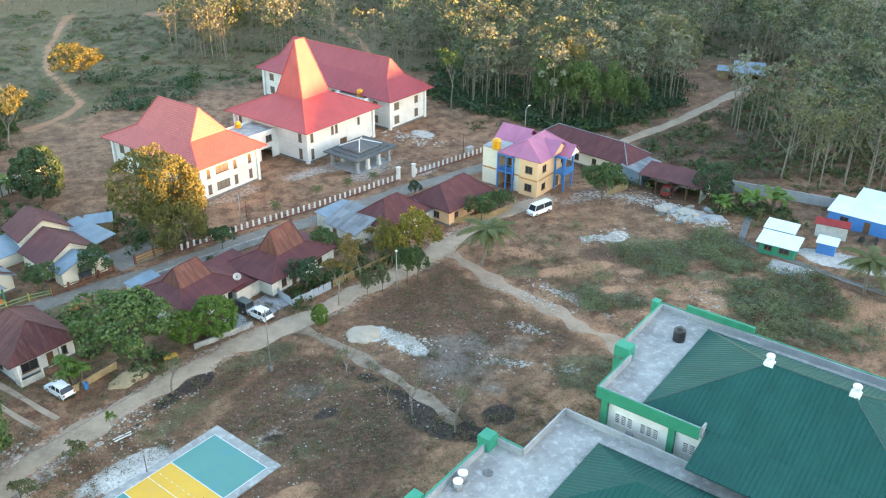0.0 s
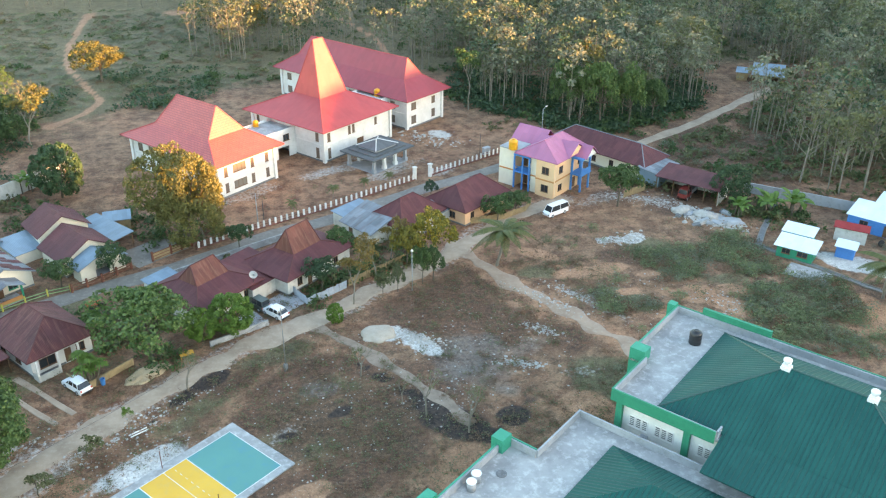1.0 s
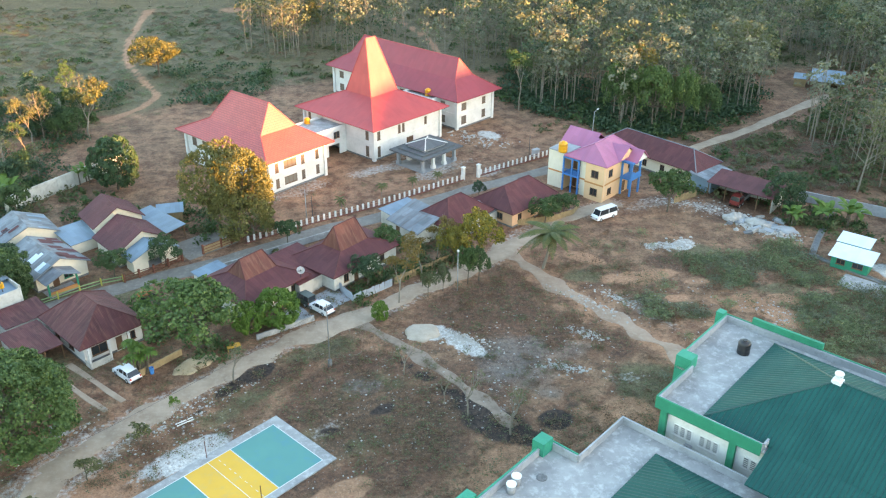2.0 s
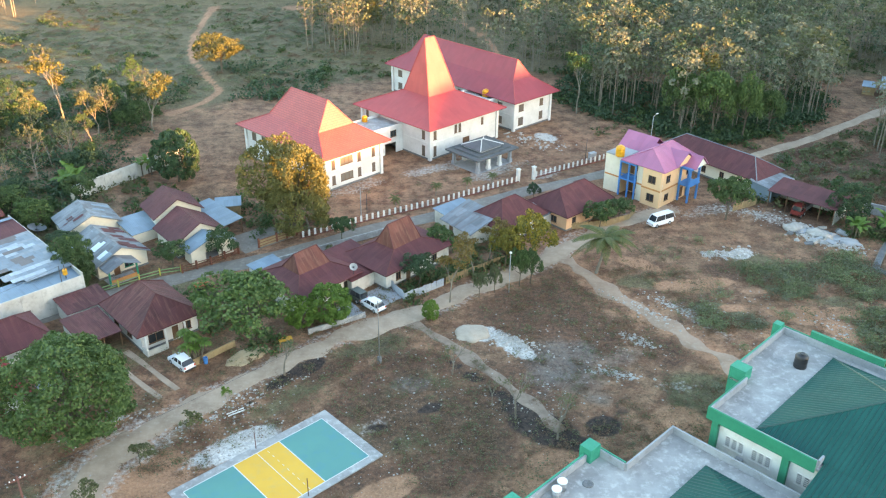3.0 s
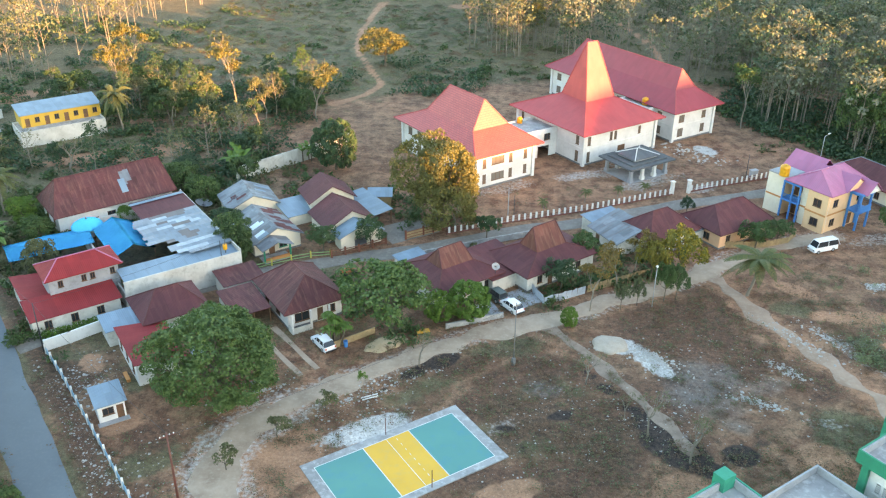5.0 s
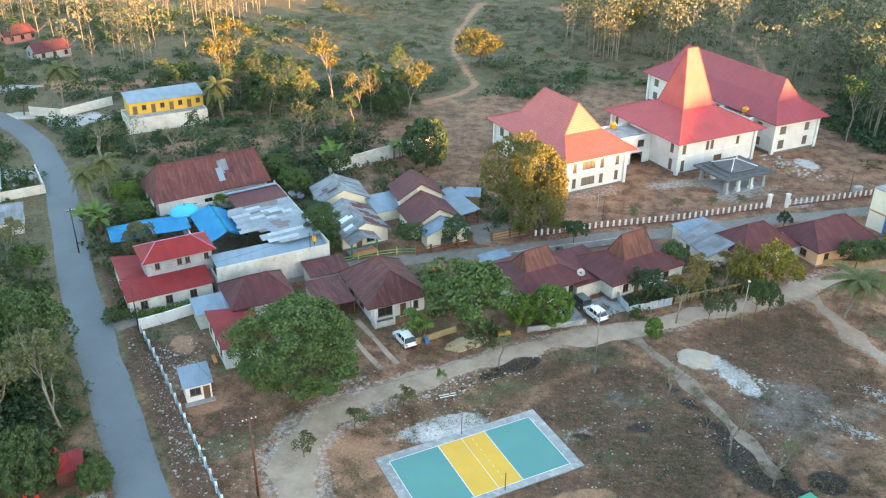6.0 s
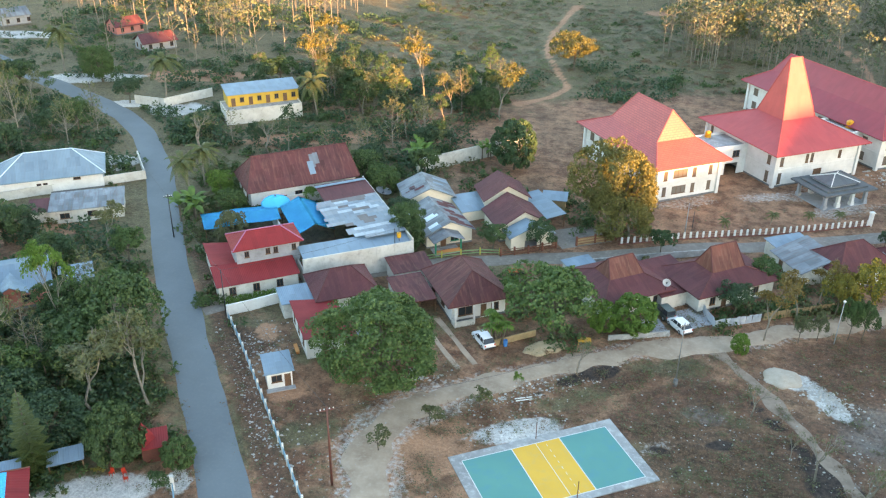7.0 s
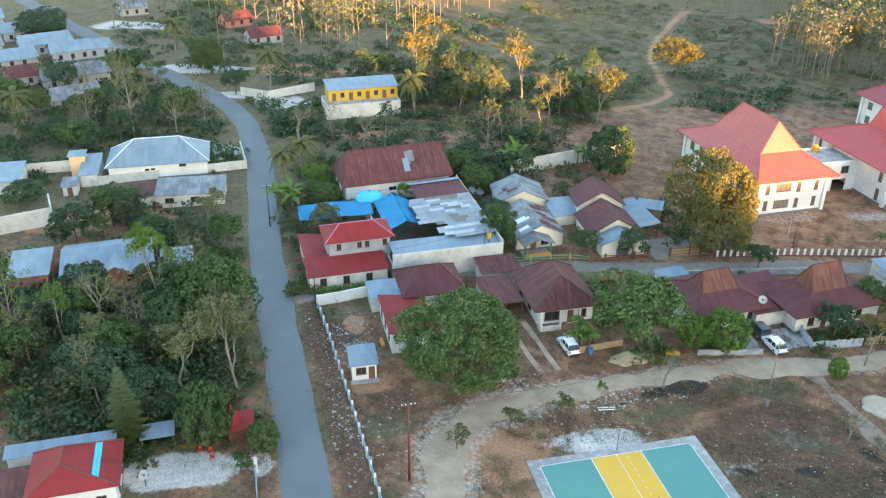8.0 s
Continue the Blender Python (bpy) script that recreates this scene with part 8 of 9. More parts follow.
# low brown brush between the track and the grey wall
for _ in range(420):
    x, y = 72 + 46 * r.rand(), 140 + 40 * r.rand()
    if y - 0.62 * (x - 72) > 162 or y + 0.78 * x < 204 or along(FAR_TRACK, x, y) < 2.6:
        continue
    s = 0.4 + 0.8 * r.rand() ** 2
    items.append(((SCRUB[(0, 4, 1, 4, 0)[r.randint(5)]],), (float(x), float(y)), (s * 1.5, s), r.rand() * 6.28))
# garden bushes round the houses: centre, spread, count
r = np.random.RandomState(31)
for cx, cy, sp, n in ((-24, 106, 4, 30), (-30, 110, 4, 22), (-20, 97, 3, 14), (-56, 117, 4, 30), (-52, 126, 3, 16), (-58, 136, 6, 46), (-66, 142, 7, 50), (-82, 118, 5, 40), (-92, 116, 6, 60), (-98, 130, 6, 50), (-88, 124, 4, 40), (-70, 139, 5, 40), (-86, 106, 4, 26), (-78, 101, 2.5, 20), (-72, 92, 2.0, 14), (-92, 128, 6, 46), (-40, 140, 5, 30), (-30, 142, 4, 22), (0, 112, 2, 14), (4, 117, 3, 24), (10, 119, 3, 26), (16, 124, 3, 18), (34, 133.5, 2.4, 16),
                      (10, 127, 3, 16), (78, 131, 4, 30), (84, 126, 4, 30), (66, 143, 3, 14), (-46, 92, 2, 8), (-60, 60, 4, 26), (-66, 68, 5, 40), (-74, 66, 6, 50), (-84, 76, 5, 24), (-92, 66, 8, 50), (-66, 58, 4, 40), (-73, 54, 5, 50), (-64, 61, 3, 24), (-80, 52, 5, 40), (-100, 92, 6, 46), (-88, 90, 4, 30), (-112, 98, 5, 26), (-118, 124, 6, 36), (-20, 137, 4, 26), (-26, 135, 3, 14), (-55, 62, 2, 10), (-12, 124, 2, 8)):
    for _ in range(n):
        x, y = cx + r.normal() * sp * 0.6, cy + r.normal() * sp * 0.6
        if along(MAIN_ROAD, x, y) < 3.6 or along(BACK_LANE, x, y) < 2.4 or along(FRONT_LANE, x, y) < 2.4:
            continue
        s = 0.6 + 1.0 * r.rand() ** 2
        items.append(((BUSHES[(0, 3, 0, 1, 2)[r.randint(5)]],), (float(x), float(y)), (s * 1.1, s), r.rand() * 6.28))
merged("undergrowth", items, "tangled green and dry undergrowth", "undergrowth")

items = []
for x, y, r in scatter([((-125, -10), (203, 318), 2600)], 0.0, 8, 5, 2.6, 20):
    s = 0.35 + 0.6 * r.rand() ** 2
    if math.hypot((x + 8) / 60, (y - 185) / 34) < 1:
        continue
    items.append(((SCRUB[(0, 1, 2, 1, 4)[r.randint(5)]],), (x, y), (s * 1.6, s * 0.9), r.rand() * 6.28))
for x, y, r in scatter([((52, 72), (108, 122), 330), ((62, 80), (94, 104), 230), ((42, 50), (100, 106), 50), ((64, 80), (84, 96), 90), ((36, 100), (84, 128), 120)], 0.40, 5, 4.5, 2.6, 9):
    if min(math.hypot(x - 42.5, y - 112.2), math.hypot(x - 46.8, y - 106), math.hypot(x - 59.5, y - 99.7), math.hypot(x - 81, y - 92.5), math.hypot(x - 51, y - 110)) < 3.2:
        continue
    s = 0.5 + 0.8 * r.rand() ** 2
    items.append(((SCRUB[r.randint(5)],), (x, y), (s * 1.4, s * 1.0), r.rand() * 6.28))
for x, y, r in scatter([((-30, 45), (62, 118), 4200), ((-66, -28), (52, 100), 700), ((36, 100), (84, 130), 900), ((-60, 60), (140, 200), 260), ((-60, 40), (104, 140), 260), ((-110, -20), (205, 300), 700)], 0.38, 6, 4.2, 2.5, 7):
    if abs((x + 14.73) * 0.754 + (y - 72.3) * 0.657) < 11.5 and abs(-(x + 14.73) * 0.657 + (y - 72.3) * 0.754) < 6.5:
        continue
    s = 0.35 + 0.5 * r.rand() ** 2
    items.append(((WEEDS[r.randint(len(WEEDS))],), (x, y), (s * 1.4, s * 0.7), r.rand() * 6.28))
merged("weeds", items, "low weeds and dry grass tufts on bare earth", "weeds")


# loose stones and litter
def pebble(V, F, x, y, r, s):
    k, z0 = len(V), float(height(x, y))
    pts = [(1, 0, 0.1), (0.2, 1, 0.0), (-0.9, 0.5, 0.1), (-0.6, -0.9, 0), (0.5, -0.8, 0.1), (0.1, 0.1, 0.75)]
    t = r.rand() * 6.28
    c, sn = math.cos(t), math.sin(t)
    for a, b_, z in pts:
        a, b_ = a * (0.7 + 0.5 * r.rand()), b_ * (0.6 + 0.4 * r.rand())
        V.append((x + (a * c - b_ * sn) * s, y + (a * sn + b_ * c) * s, z0 - 0.03 * s + z * s * (0.6 + 0.6 * r.rand())))
    F += [(k + i, k + (i + 1) % 5, k + 5) for i in range(5)]


STONE = mottled("pale_limestone", (0.42, 0.39, 0.35), (0.30, 0.275, 0.25), (0.52, 0.50, 0.47), 1.5, 6.0)
V, F = [], []
r = np.random.RandomState(9)
for (cx, cy, sx, sy, yaw, n, s0) in ((4, 88, 16, 12, 40, 420, 0.09), (24, 96, 14, 12, 40, 380, 0.09), (46, 106, 10, 12, 40, 150, 0.12), (-22, 84, 12, 3, 40, 300, 0.14), (-20.3, 77.6, 6, 2.4, 43, 300, 0.10), (-14, 71, 13, 8, 41, 160, 0.10), (13.6, 97.5, 4, 1.6, -38, 420, 0.17),
                                     (49.6, 122.3, 2.6, 1.4, 0, 130, 0.2), (54.1, 122.5, 2.6, 1.6, 40, 150, 0.2), (38.5, 106, 5, 1.4, -50, 200, 0.15), (60, 100, 6, 4, -40, 120, 0.15), (2, 76, 14, 4, 30, 140, 0.08), (26, 90, 3, 1.2, -20, 160, 0.18), (31, 97.5, 3, 1.2, -40, 140, 0.18), (34, 105, 7, 1.4, -50, 220, 0.17), (70.5, 126, 5, 2, -38, 260, 0.3), (68.5, 130.5, 3, 2, -38, 160, 0.35), (-57, 81, 6, 6, 45, 260, 0.14),
                                     (-53, 71, 14, 1.6, -45, 300, 0.085), (-45, 64, 8, 10, 40, 240, 0.14), (62, 137, 7, 3, -25, 200, 0.17), (27, 176, 8, 4, -40, 160, 0.25), (-36, 81, 6, 3, 40, 200, 0.15), (15, 84, 7, 6, 0, 160, 0.10)):
    a = radians(yaw)
    for _ in range(n):
        u, v = r.normal() * sx * 0.5, r.normal() * sy * 0.5
        x, y = cx + u * math.cos(a) - v * math.sin(a), cy + u * math.sin(a) + v * math.cos(a)
        if abs((x + 14.73) * 0.754 + (y - 72.3) * 0.657) < 10.4 and abs(-(x + 14.73) * 0.657 + (y - 72.3) * 0.754) < 5.7:
            continue
        if along(MAIN_ROAD, x, y) < 3.7:
            continue
        pebble(V, F, x, y, r, s0 * (0.5 + r.rand() ** 3 * 1.6))
tagged(new("stones", mesh_of("stones", V, F, STONE)), "pale loose stones scattered on the lots", "stones", kind="stuff")
# ---------------------------------------------------------------- fences and walls
def run(pts, step):
    """Evenly spaced places with headings along a broken line."""
    out = []
    for (ax, ay), (bx, by) in zip(pts, pts[1:]):
        ln = math.hypot(bx - ax, by - ay)
        n = max(1, round(ln / step))
        out += [(ax + (bx - ax) * (i + 0.5) / n, ay + (by - ay) * (i + 0.5) / n, math.degrees(math.atan2(by - ay, bx - ax)), ln / n) for i in range(n)]
    return out


def garden_wall(pts, h, t, mat_, label, cap=None, piers=3.0, name="boundary_wall"):
    root = thing(name, pts[0][0], pts[0][1], 0, 0, label, "wall")
    o = Vector((pts[0][0], pts[0][1], 0))
    for (ax, ay), (bx, by) in zip(pts, pts[1:]):
        ln, yaw = math.hypot(bx - ax, by - ay), math.degrees(math.atan2(by - ay, bx - ax))
        m_ = Matrix.Translation((ax - o.x, ay - o.y, 0)) @ pose(0, 0, 0, 0, 0, yaw)
        part("wall", boxed(0, ln, -t / 2, t / 2, -0.4, h, m=m_), mat_, root)
        part("coping", boxed(-0.03, ln + 0.03, -t / 2 - 0.04, t / 2 + 0.04, h, h + 0.07, m=m_), cap or mat_, root)
        n = max(1, int(ln / piers))
        for i in range(n + 1):
            c = i * ln / n
            part("pier", boxed(c - 0.14, c + 0.14, -t / 2 - 0.07, t / 2 + 0.07, -0.4, h + 0.10, m=m_), mat_, root)
    return root


garden_wall([(-60.3, 93.2), (-64.0, 88.6), (-66.2, 86.2)], 1.6, 0.18, WHITE_WALL, "low white plastered wall at the lane corner")
garden_wall([(82.1, 138.0), (86.7, 134.5), (91.6, 131.0), (96.8, 126.8), (103, 122.0)], 1.9, 0.18, CONCRETE, "grey concrete block wall below the woods", piers=2.6)
garden_wall([(-61.7, 145.3), (-57.4, 151.1), (-51.0, 159.9), (-45, 168)], 2.9, 0.18, OLD_WALL, "pale block wall behind the banana plants")
garden_wall([(-127.5, 76.8), (-126.2, 79.2), (-121.8, 86.3), (-127.0, 90.0)], 3.2, 0.18, OLD_WALL, "white block wall across the road")
garden_wall([(-131.5, 99.6), (-126.4, 104.3), (-121.4, 109.9), (-109.5, 122.6), (-117.5, 130.4)], 1.7, 0.16, OLD_WALL, "low white wall round the blue-roofed house")
garden_wall([(-142, 160), (-134, 160.5), (-128.5, 172)], 2.0, 0.18, OLD_WALL, "pale wall beside the yellow building")
garden_wall([(-146.8, 97.2), (-143.4, 100.2), (-138.2, 105.2)], 2.2, 0.18, OLD_WALL, "pale weathered yard wall")

# white pickets along the halls' yard, on a low red-brown base
PICKET_RED = mottled("red_brown_fence_paint", (0.22, 0.07, 0.05), (0.17, 0.06, 0.045), (0.3, 0.2, 0.15), 0.8, 4.0)
WHITE_PAINT = mottled("white_fence_paint", (0.72, 0.70, 0.66), (0.60, 0.58, 0.54), (0.4, 0.37, 0.33), 0.8, 4.0)
bm0 = bmesh.new()
box(bm0, -0.18, 0.18, -0.07, 0.07, 0.25, 1.28)
box(bm0, -0.12, 0.12, -0.05, 0.05, 1.28, 1.36)
picket_mesh = bpy.data.meshes.new("picket")
bmesh.ops.remove_doubles(bm0, verts=bm0.verts[:], dist=0.001)
bm0.to_mesh(picket_mesh)
bm0.free()
picket_mesh.materials.append(WHITE_PAINT)
for pts in ([(-18.6, 129.3), (-8.2, 135.8), (4.6, 142.6), (21.0, 153.0)], [(24.2, 154.8), (39.4, 163.8), (48, 170)]):
    f = thing("picket_fence", 0, 0, 0, 0, "white picket fence on a low red-brown base", "fence", "fences of the halls")
    for (ax, ay), (bx, by) in zip(pts, pts[1:]):
        ln, yaw = math.hypot(bx - ax, by - ay), math.degrees(math.atan2(by - ay, bx - ax))
        m_ = Matrix.Translation((ax, ay, 0)) @ pose(0, 0, 0, 0, 0, yaw)
        part("base_wall", boxed(0, ln, -0.1, 0.1, -0.4, 0.25, m=m_), PICKET_RED, f)
        for z in (0.55, 1.0):
            part("rail", boxed(0, ln, 0.075, 0.13, z, z + 0.12, m=m_), PICKET_RED, f)
    for x, y, yaw, _ in run(pts, 1.15):
        ob = new("picket", picket_mesh)
        ob.parent = f
        ob.matrix_basis = pose(x, y, 0, 0, 0, yaw)
for x, y in ((20.9, 153.2), (24.1, 154.4)):
    p = thing("gate_pillar", x, y, 0, 32, "white square gate pillar with a cap", "pillar", "gate pillars")
    part("shaft", boxed(-0.28, 0.28, -0.28, 0.28, -0.4, 2.5), WHITE_PAINT, p)
    part("cap", boxed(-0.38, 0.38, -0.38, 0.38, 2.5, 2.68), WHITE_PAINT, p)

# brown railing and the yellow-green one before the small houses
def rail_fence(pts, h, post_mat, rail_mat, label, step=2.4, rails=3, pw=0.14, panel=None):
    f = thing("rail_fence", 0, 0, 0, 0, label, "fence")
    for (ax, ay), (bx, by) in zip(pts, pts[1:]):
        ln, yaw = math.hypot(bx - ax, by - ay), math.degrees(math.atan2(by - ay, bx - ax))
        m_ = Matrix.Translation((ax, ay, 0)) @ pose(0, 0, 0, 0, 0, yaw)
        n = max(1, round(ln / step))
        for i in range(n + 1):
            part("post", boxed(i * ln / n - pw, i * ln / n + pw, -pw, pw, -0.4, h + 0.25, m=m_), post_mat, f)
        for k in range(rails):
            z = h * (k + 0.75) / rails - 0.05
            part("rail", boxed(0, ln, -0.03, 0.03, z, z + 0.12, m=m_), rail_mat, f)
        if panel:
            part("panel", boxed(0, ln, -0.02, 0.02, 0.1, h * 0.9, m=m_), panel, f)
    return f


FENCE_BROWN = mottled("red_brown_railing_paint", (0.20, 0.06, 0.035), (0.15, 0.05, 0.03), (0.28, 0.14, 0.09), 0.8, 4.0)
POST_YELLOW = mottled("yellow_post_paint", (0.55, 0.45, 0.08), (0.46, 0.38, 0.08), (0.25, 0.3, 0.1), 0.8, 4.0)
RAIL_GREEN = mottled("pale_green_rail_paint", (0.22, 0.36, 0.16), (0.18, 0.3, 0.13), (0.35, 0.36, 0.2), 0.8, 4.0)
rail_fence([(-35.6, 118.0), (-31.7, 120.6), (-28.0, 124.2)], 1.25, FENCE_BROWN, FENCE_BROWN, "red-brown railing before a small house")
rail_fence([(-25.0, 126.2), (-22.4, 128.4), (-19.4, 130.8)], 1.5, FENCE_BROWN, FENCE_BROWN, "red-brown gate panels with wooden boards", panel=PALE_WOOD)
rail_fence([(-47.8, 110.8), (-44.2, 113.8), (-41.6, 115.7), (-38.9, 117.4), (-35.9, 118.4)], 1.0, POST_YELLOW, RAIL_GREEN, "yellow posts with pale green rails", step=3.2, rails=2, pw=0.10)
FENCE_BLUE = mottled("pale_blue_fence_paint", (0.18, 0.40, 0.52), (0.15, 0.33, 0.44), (0.5, 0.5, 0.48), 0.8, 3.0)
bf = thing("panel_fence", 0, 0, 0, 0, "pale blue board fence with white posts along the road", "fence")
for i, (x, y, yaw, ln) in enumerate(run([(-65.8, 85.6), (-60.7, 80.8), (-51.3, 71.3), (-42.2, 62.0), (-33, 52.5)], 2.3)):
    m_ = pose(x, y, 0, 0, 0, yaw)
    part("panel", boxed(-ln / 2 + 0.1, ln / 2 - 0.1, -0.03, 0.03, 0.05, 1.05, m=m_), FENCE_BLUE, bf)
    part("post", boxed(-ln / 2 - 0.12, -ln / 2 + 0.12, -0.12, 0.12, -0.4, 1.45, m=m_), WHITE_PAINT, bf)


def board_fence(pts, h, mat_, label, w=0.32, name="board_fence", seed=1):
    f = thing(name, 0, 0, 0, 0, label, "fence")
    r_ = random.Random(seed)
    for x, y, yaw, ln in run(pts, w):
        hh = h * r_.uniform(0.9, 1.08)
        part("board", boxed(-ln / 2 + 0.015, ln / 2 - 0.015, -0.02, 0.02, -0.2, hh, m=pose(x, y, 0, r_.uniform(-3, 3), r_.uniform(-2, 2), yaw)), mat_, f)
    for (ax, ay), (bx, by) in zip(pts, pts[1:]):
        ln, yaw = math.hypot(bx - ax, by - ay), math.degrees(math.atan2(by - ay, bx - ax))
        m_ = Matrix.Translation((ax, ay, 0)) @ pose(0, 0, 0, 0, 0, yaw)
        part("rail", boxed(0, ln, 0.05, 0.09, h * 0.7, h * 0.7 + 0.08, m=m_), BROWN_WOOD, f)
    return f


ZINC_FENCE = mottled("zinc_fence_sheet", (0.42, 0.47, 0.52), (0.34, 0.39, 0.44), (0.25, 0.25, 0.25), 0.8, 4.0, rough=0.5)
board_fence([(-4.4, 115.0), (-1.0, 108.9), (4.9, 113.2)], 1.3, ZINC_FENCE, "pale zinc sheet fence round a garden", 0.5)
board_fence([(5.2, 113.6), (14.9, 120.4)], 1.3, PALE_WOOD, "split bamboo fence beside the lane", 0.3)
board_fence([(26.9, 132.0), (34, 133.0), (38.6, 135.6), (40.4, 138.6)], 1.2, PALE_WOOD, "split bamboo fence before the peach house", 0.3, seed=3)
board_fence([(58.2, 138.6), (63.5, 141.4)], 1.4, PALE_WOOD, "stick fence beside the truck shed", 0.3, seed=4)
garden_wall([(-14.2, 100.2), (-6.8, 104.4)], 0.75, 0.16, PALE_CONCRETE, "low pale concrete garden wall", name="garden_wall")
garden_wall([(-31.5, 95.2), (-28.8, 92.6), (-24.0, 97.4)], 0.9, 0.12, PALE_WOOD, "low tan garden wall beside the white car", name="garden_wall")
garden_wall([(-21.5, 120.6), (-12, 126.6), (-4, 131.3)], 1.0, 0.16, PALE_CONCRETE, "low pale wall along the grey lane", name="garden_wall")
hd = tagged(thing("hedge", 17.5, 120.8, 0, 33), "clipped green hedge beside the lane", "hedge")
LV, LF = leaf_cloud(np.random.RandomState(4), [(i * 0.8 - 2.8, 0, 0.6) for i in range(8)], [0.75] * 8, 110, 0.28)
ob = new("foliage", mesh_of("foliage", LV, LF, LEAF_GREEN))
ob.parent = hd
for i, (x, y, n, lf) in enumerate(((-64.2, 91.2, 9, LEAF_BRIGHT), (-69.6, 88.2, 6, LEAF_GREEN))):
    hd = tagged(thing("hedge", x, y, 0, 44), "bright green hedge before the corner house" if not i else "green roadside hedge by the junction", "hedge")
    LV, LF = leaf_cloud(np.random.RandomState(5 + i), [(k * 0.9 - n * 0.45, 0, 0.8) for k in range(n)], [1.05] * n, 120, 0.32)
    ob = new("foliage", mesh_of("foliage", LV, LF, lf))
    ob.parent = hd

# concrete yard, drain and slabs
part("yard_slab", boxed(-4.6, 4.6, -3.2, 3.6, -0.3, 0.08), BACKLANE_MAT, tagged(thing("yard", -25.4, 129.6, 0, 40), "grey concrete yard slab", "yard"))
part("slab", boxed(-3.3, 3.3, -2.2, 2.2, -0.3, 0.16), PALE_CONCRETE, tagged(thing("foundation_slab", 76.7, 106.2, 0, -46), "bare grey foundation slab in the weeds", "slab"))
part("slab", boxed(-2.6, 2.6, -2.4, 2.4, -0.3, 0.07), CONCRETE, tagged(thing("driveway", -4.6, 110.0, 0, 42), "grey concrete driveway under the dish", "driveway"))
part("slab", boxed(-1.6, 1.6, -2.2, 2.2, -0.3, 0.06), CONCRETE, tagged(thing("driveway", -9.0, 105.8, 0, 30), "grey concrete garden slab beside the lane", "driveway"))
dr = thing("drain_channel", 0, 0, 0, 0, "open concrete drain channel", "drain")
for (ax, ay), (bx, by) in zip([(86.0, 133.3), (82.9, 128.7), (77.8, 122.4), (73.7, 116.6), (78.6, 109.2), (83.5, 101.2), (90, 93)], [(82.9, 128.7), (77.8, 122.4), (73.7, 116.6), (78.6, 109.2), (83.5, 101.2), (90, 93)]):
    ln, yaw = math.hypot(bx - ax, by - ay), math.degrees(math.atan2(by - ay, bx - ax))
    m_ = Matrix.Translation((ax, ay, 0)) @ pose(0, 0, 0, 0, 0, yaw)
    for yy in (-0.55, 0.4):
        part("kerb", boxed(0, ln, yy, yy + 0.16, -0.3, 0.22, m=m_), BACKLANE_MAT, dr)
    part("bed", boxed(0, ln, -0.39, 0.4, -0.3, 0.1, m=m_), GREY_STONE, dr)

# heaps
def heap(x, y, rx, ry, h, mat_, label, seed, yaw=0.0, name="sand_heap"):
    bm = bmesh.new()
    bmesh.ops.create_icosphere(bm, subdivisions=4, radius=1)
    for v in bm.verts:
        n = noise.noise(Vector((v.co.x * 1.6 + seed, v.co.y * 1.6, v.co.z))) * 0.25 + noise.noise(v.co * 5 + Vector((seed, 0, 0))) * 0.07
        v.co = Vector((v.co.x * rx * (1 + n), v.co.y * ry * (1 + n), max(v.co.z, -0.15) ** 1.0 * h * (1 + n * 1.5) if v.co.z > 0 else -0.2))
    root = thing(name, x, y, float(height(x, y)), yaw, label, "heap")
    part("mound", bm, mat_, root, smooth=True)


SAND = mottled("pale_sand", (0.42, 0.34, 0.27), (0.35, 0.28, 0.22), (0.50, 0.44, 0.37), 0.8, 6.0)
TAN_SAND = mottled("tan_sand", (0.42, 0.30, 0.18), (0.34, 0.24, 0.14), (0.5, 0.42, 0.3), 0.8, 6.0)
heap(8.2, 99.6, 2.5, 2.0, 0.7, SAND, "pale sand heap on the lot", 1)
heap(-21.8, 95.0, 2.9, 1.5, 0.5, TAN_SAND, "tan sand heap beside the lane", 2, 40)
heap(70.0, 128.8, 2.6, 1.4, 0.9, STONE, "heap of grey rubble", 6, -38, "rubble_heap")

heap(66.6, 131.6, 2.2, 1.3, 0.9, STONE, "heap of grey rubble", 3, 20, "rubble_heap")
heap(73.4, 126.2, 2.4, 1.2, 0.7, CONCRETE, "heap of broken grey concrete", 8, -30, "rubble_heap")
r = random.Random(12)
for i in range(26):
    x, y = 69.5 + r.uniform(-5, 5), 128.8 + r.uniform(-3.2, 3.2)
    slab = thing("rubble_block", x, y, float(height(x, y)) + r.uniform(0.02, 0.25), r.uniform(0, 360), "broken grey concrete block among rubble", "rubble", "rubble by the truck shed")
    w, d = r.uniform(0.4, 1.1), r.uniform(0.3, 0.7)
    part("block", boxed(-w, w, -d, d, -0.3, r.uniform(0.1, 0.3), m=pose(0, 0, 0, r.uniform(-25, 25), r.uniform(-25, 25), 0)), r.choice((CONCRETE, STONE, GREY_STONE)), slab)

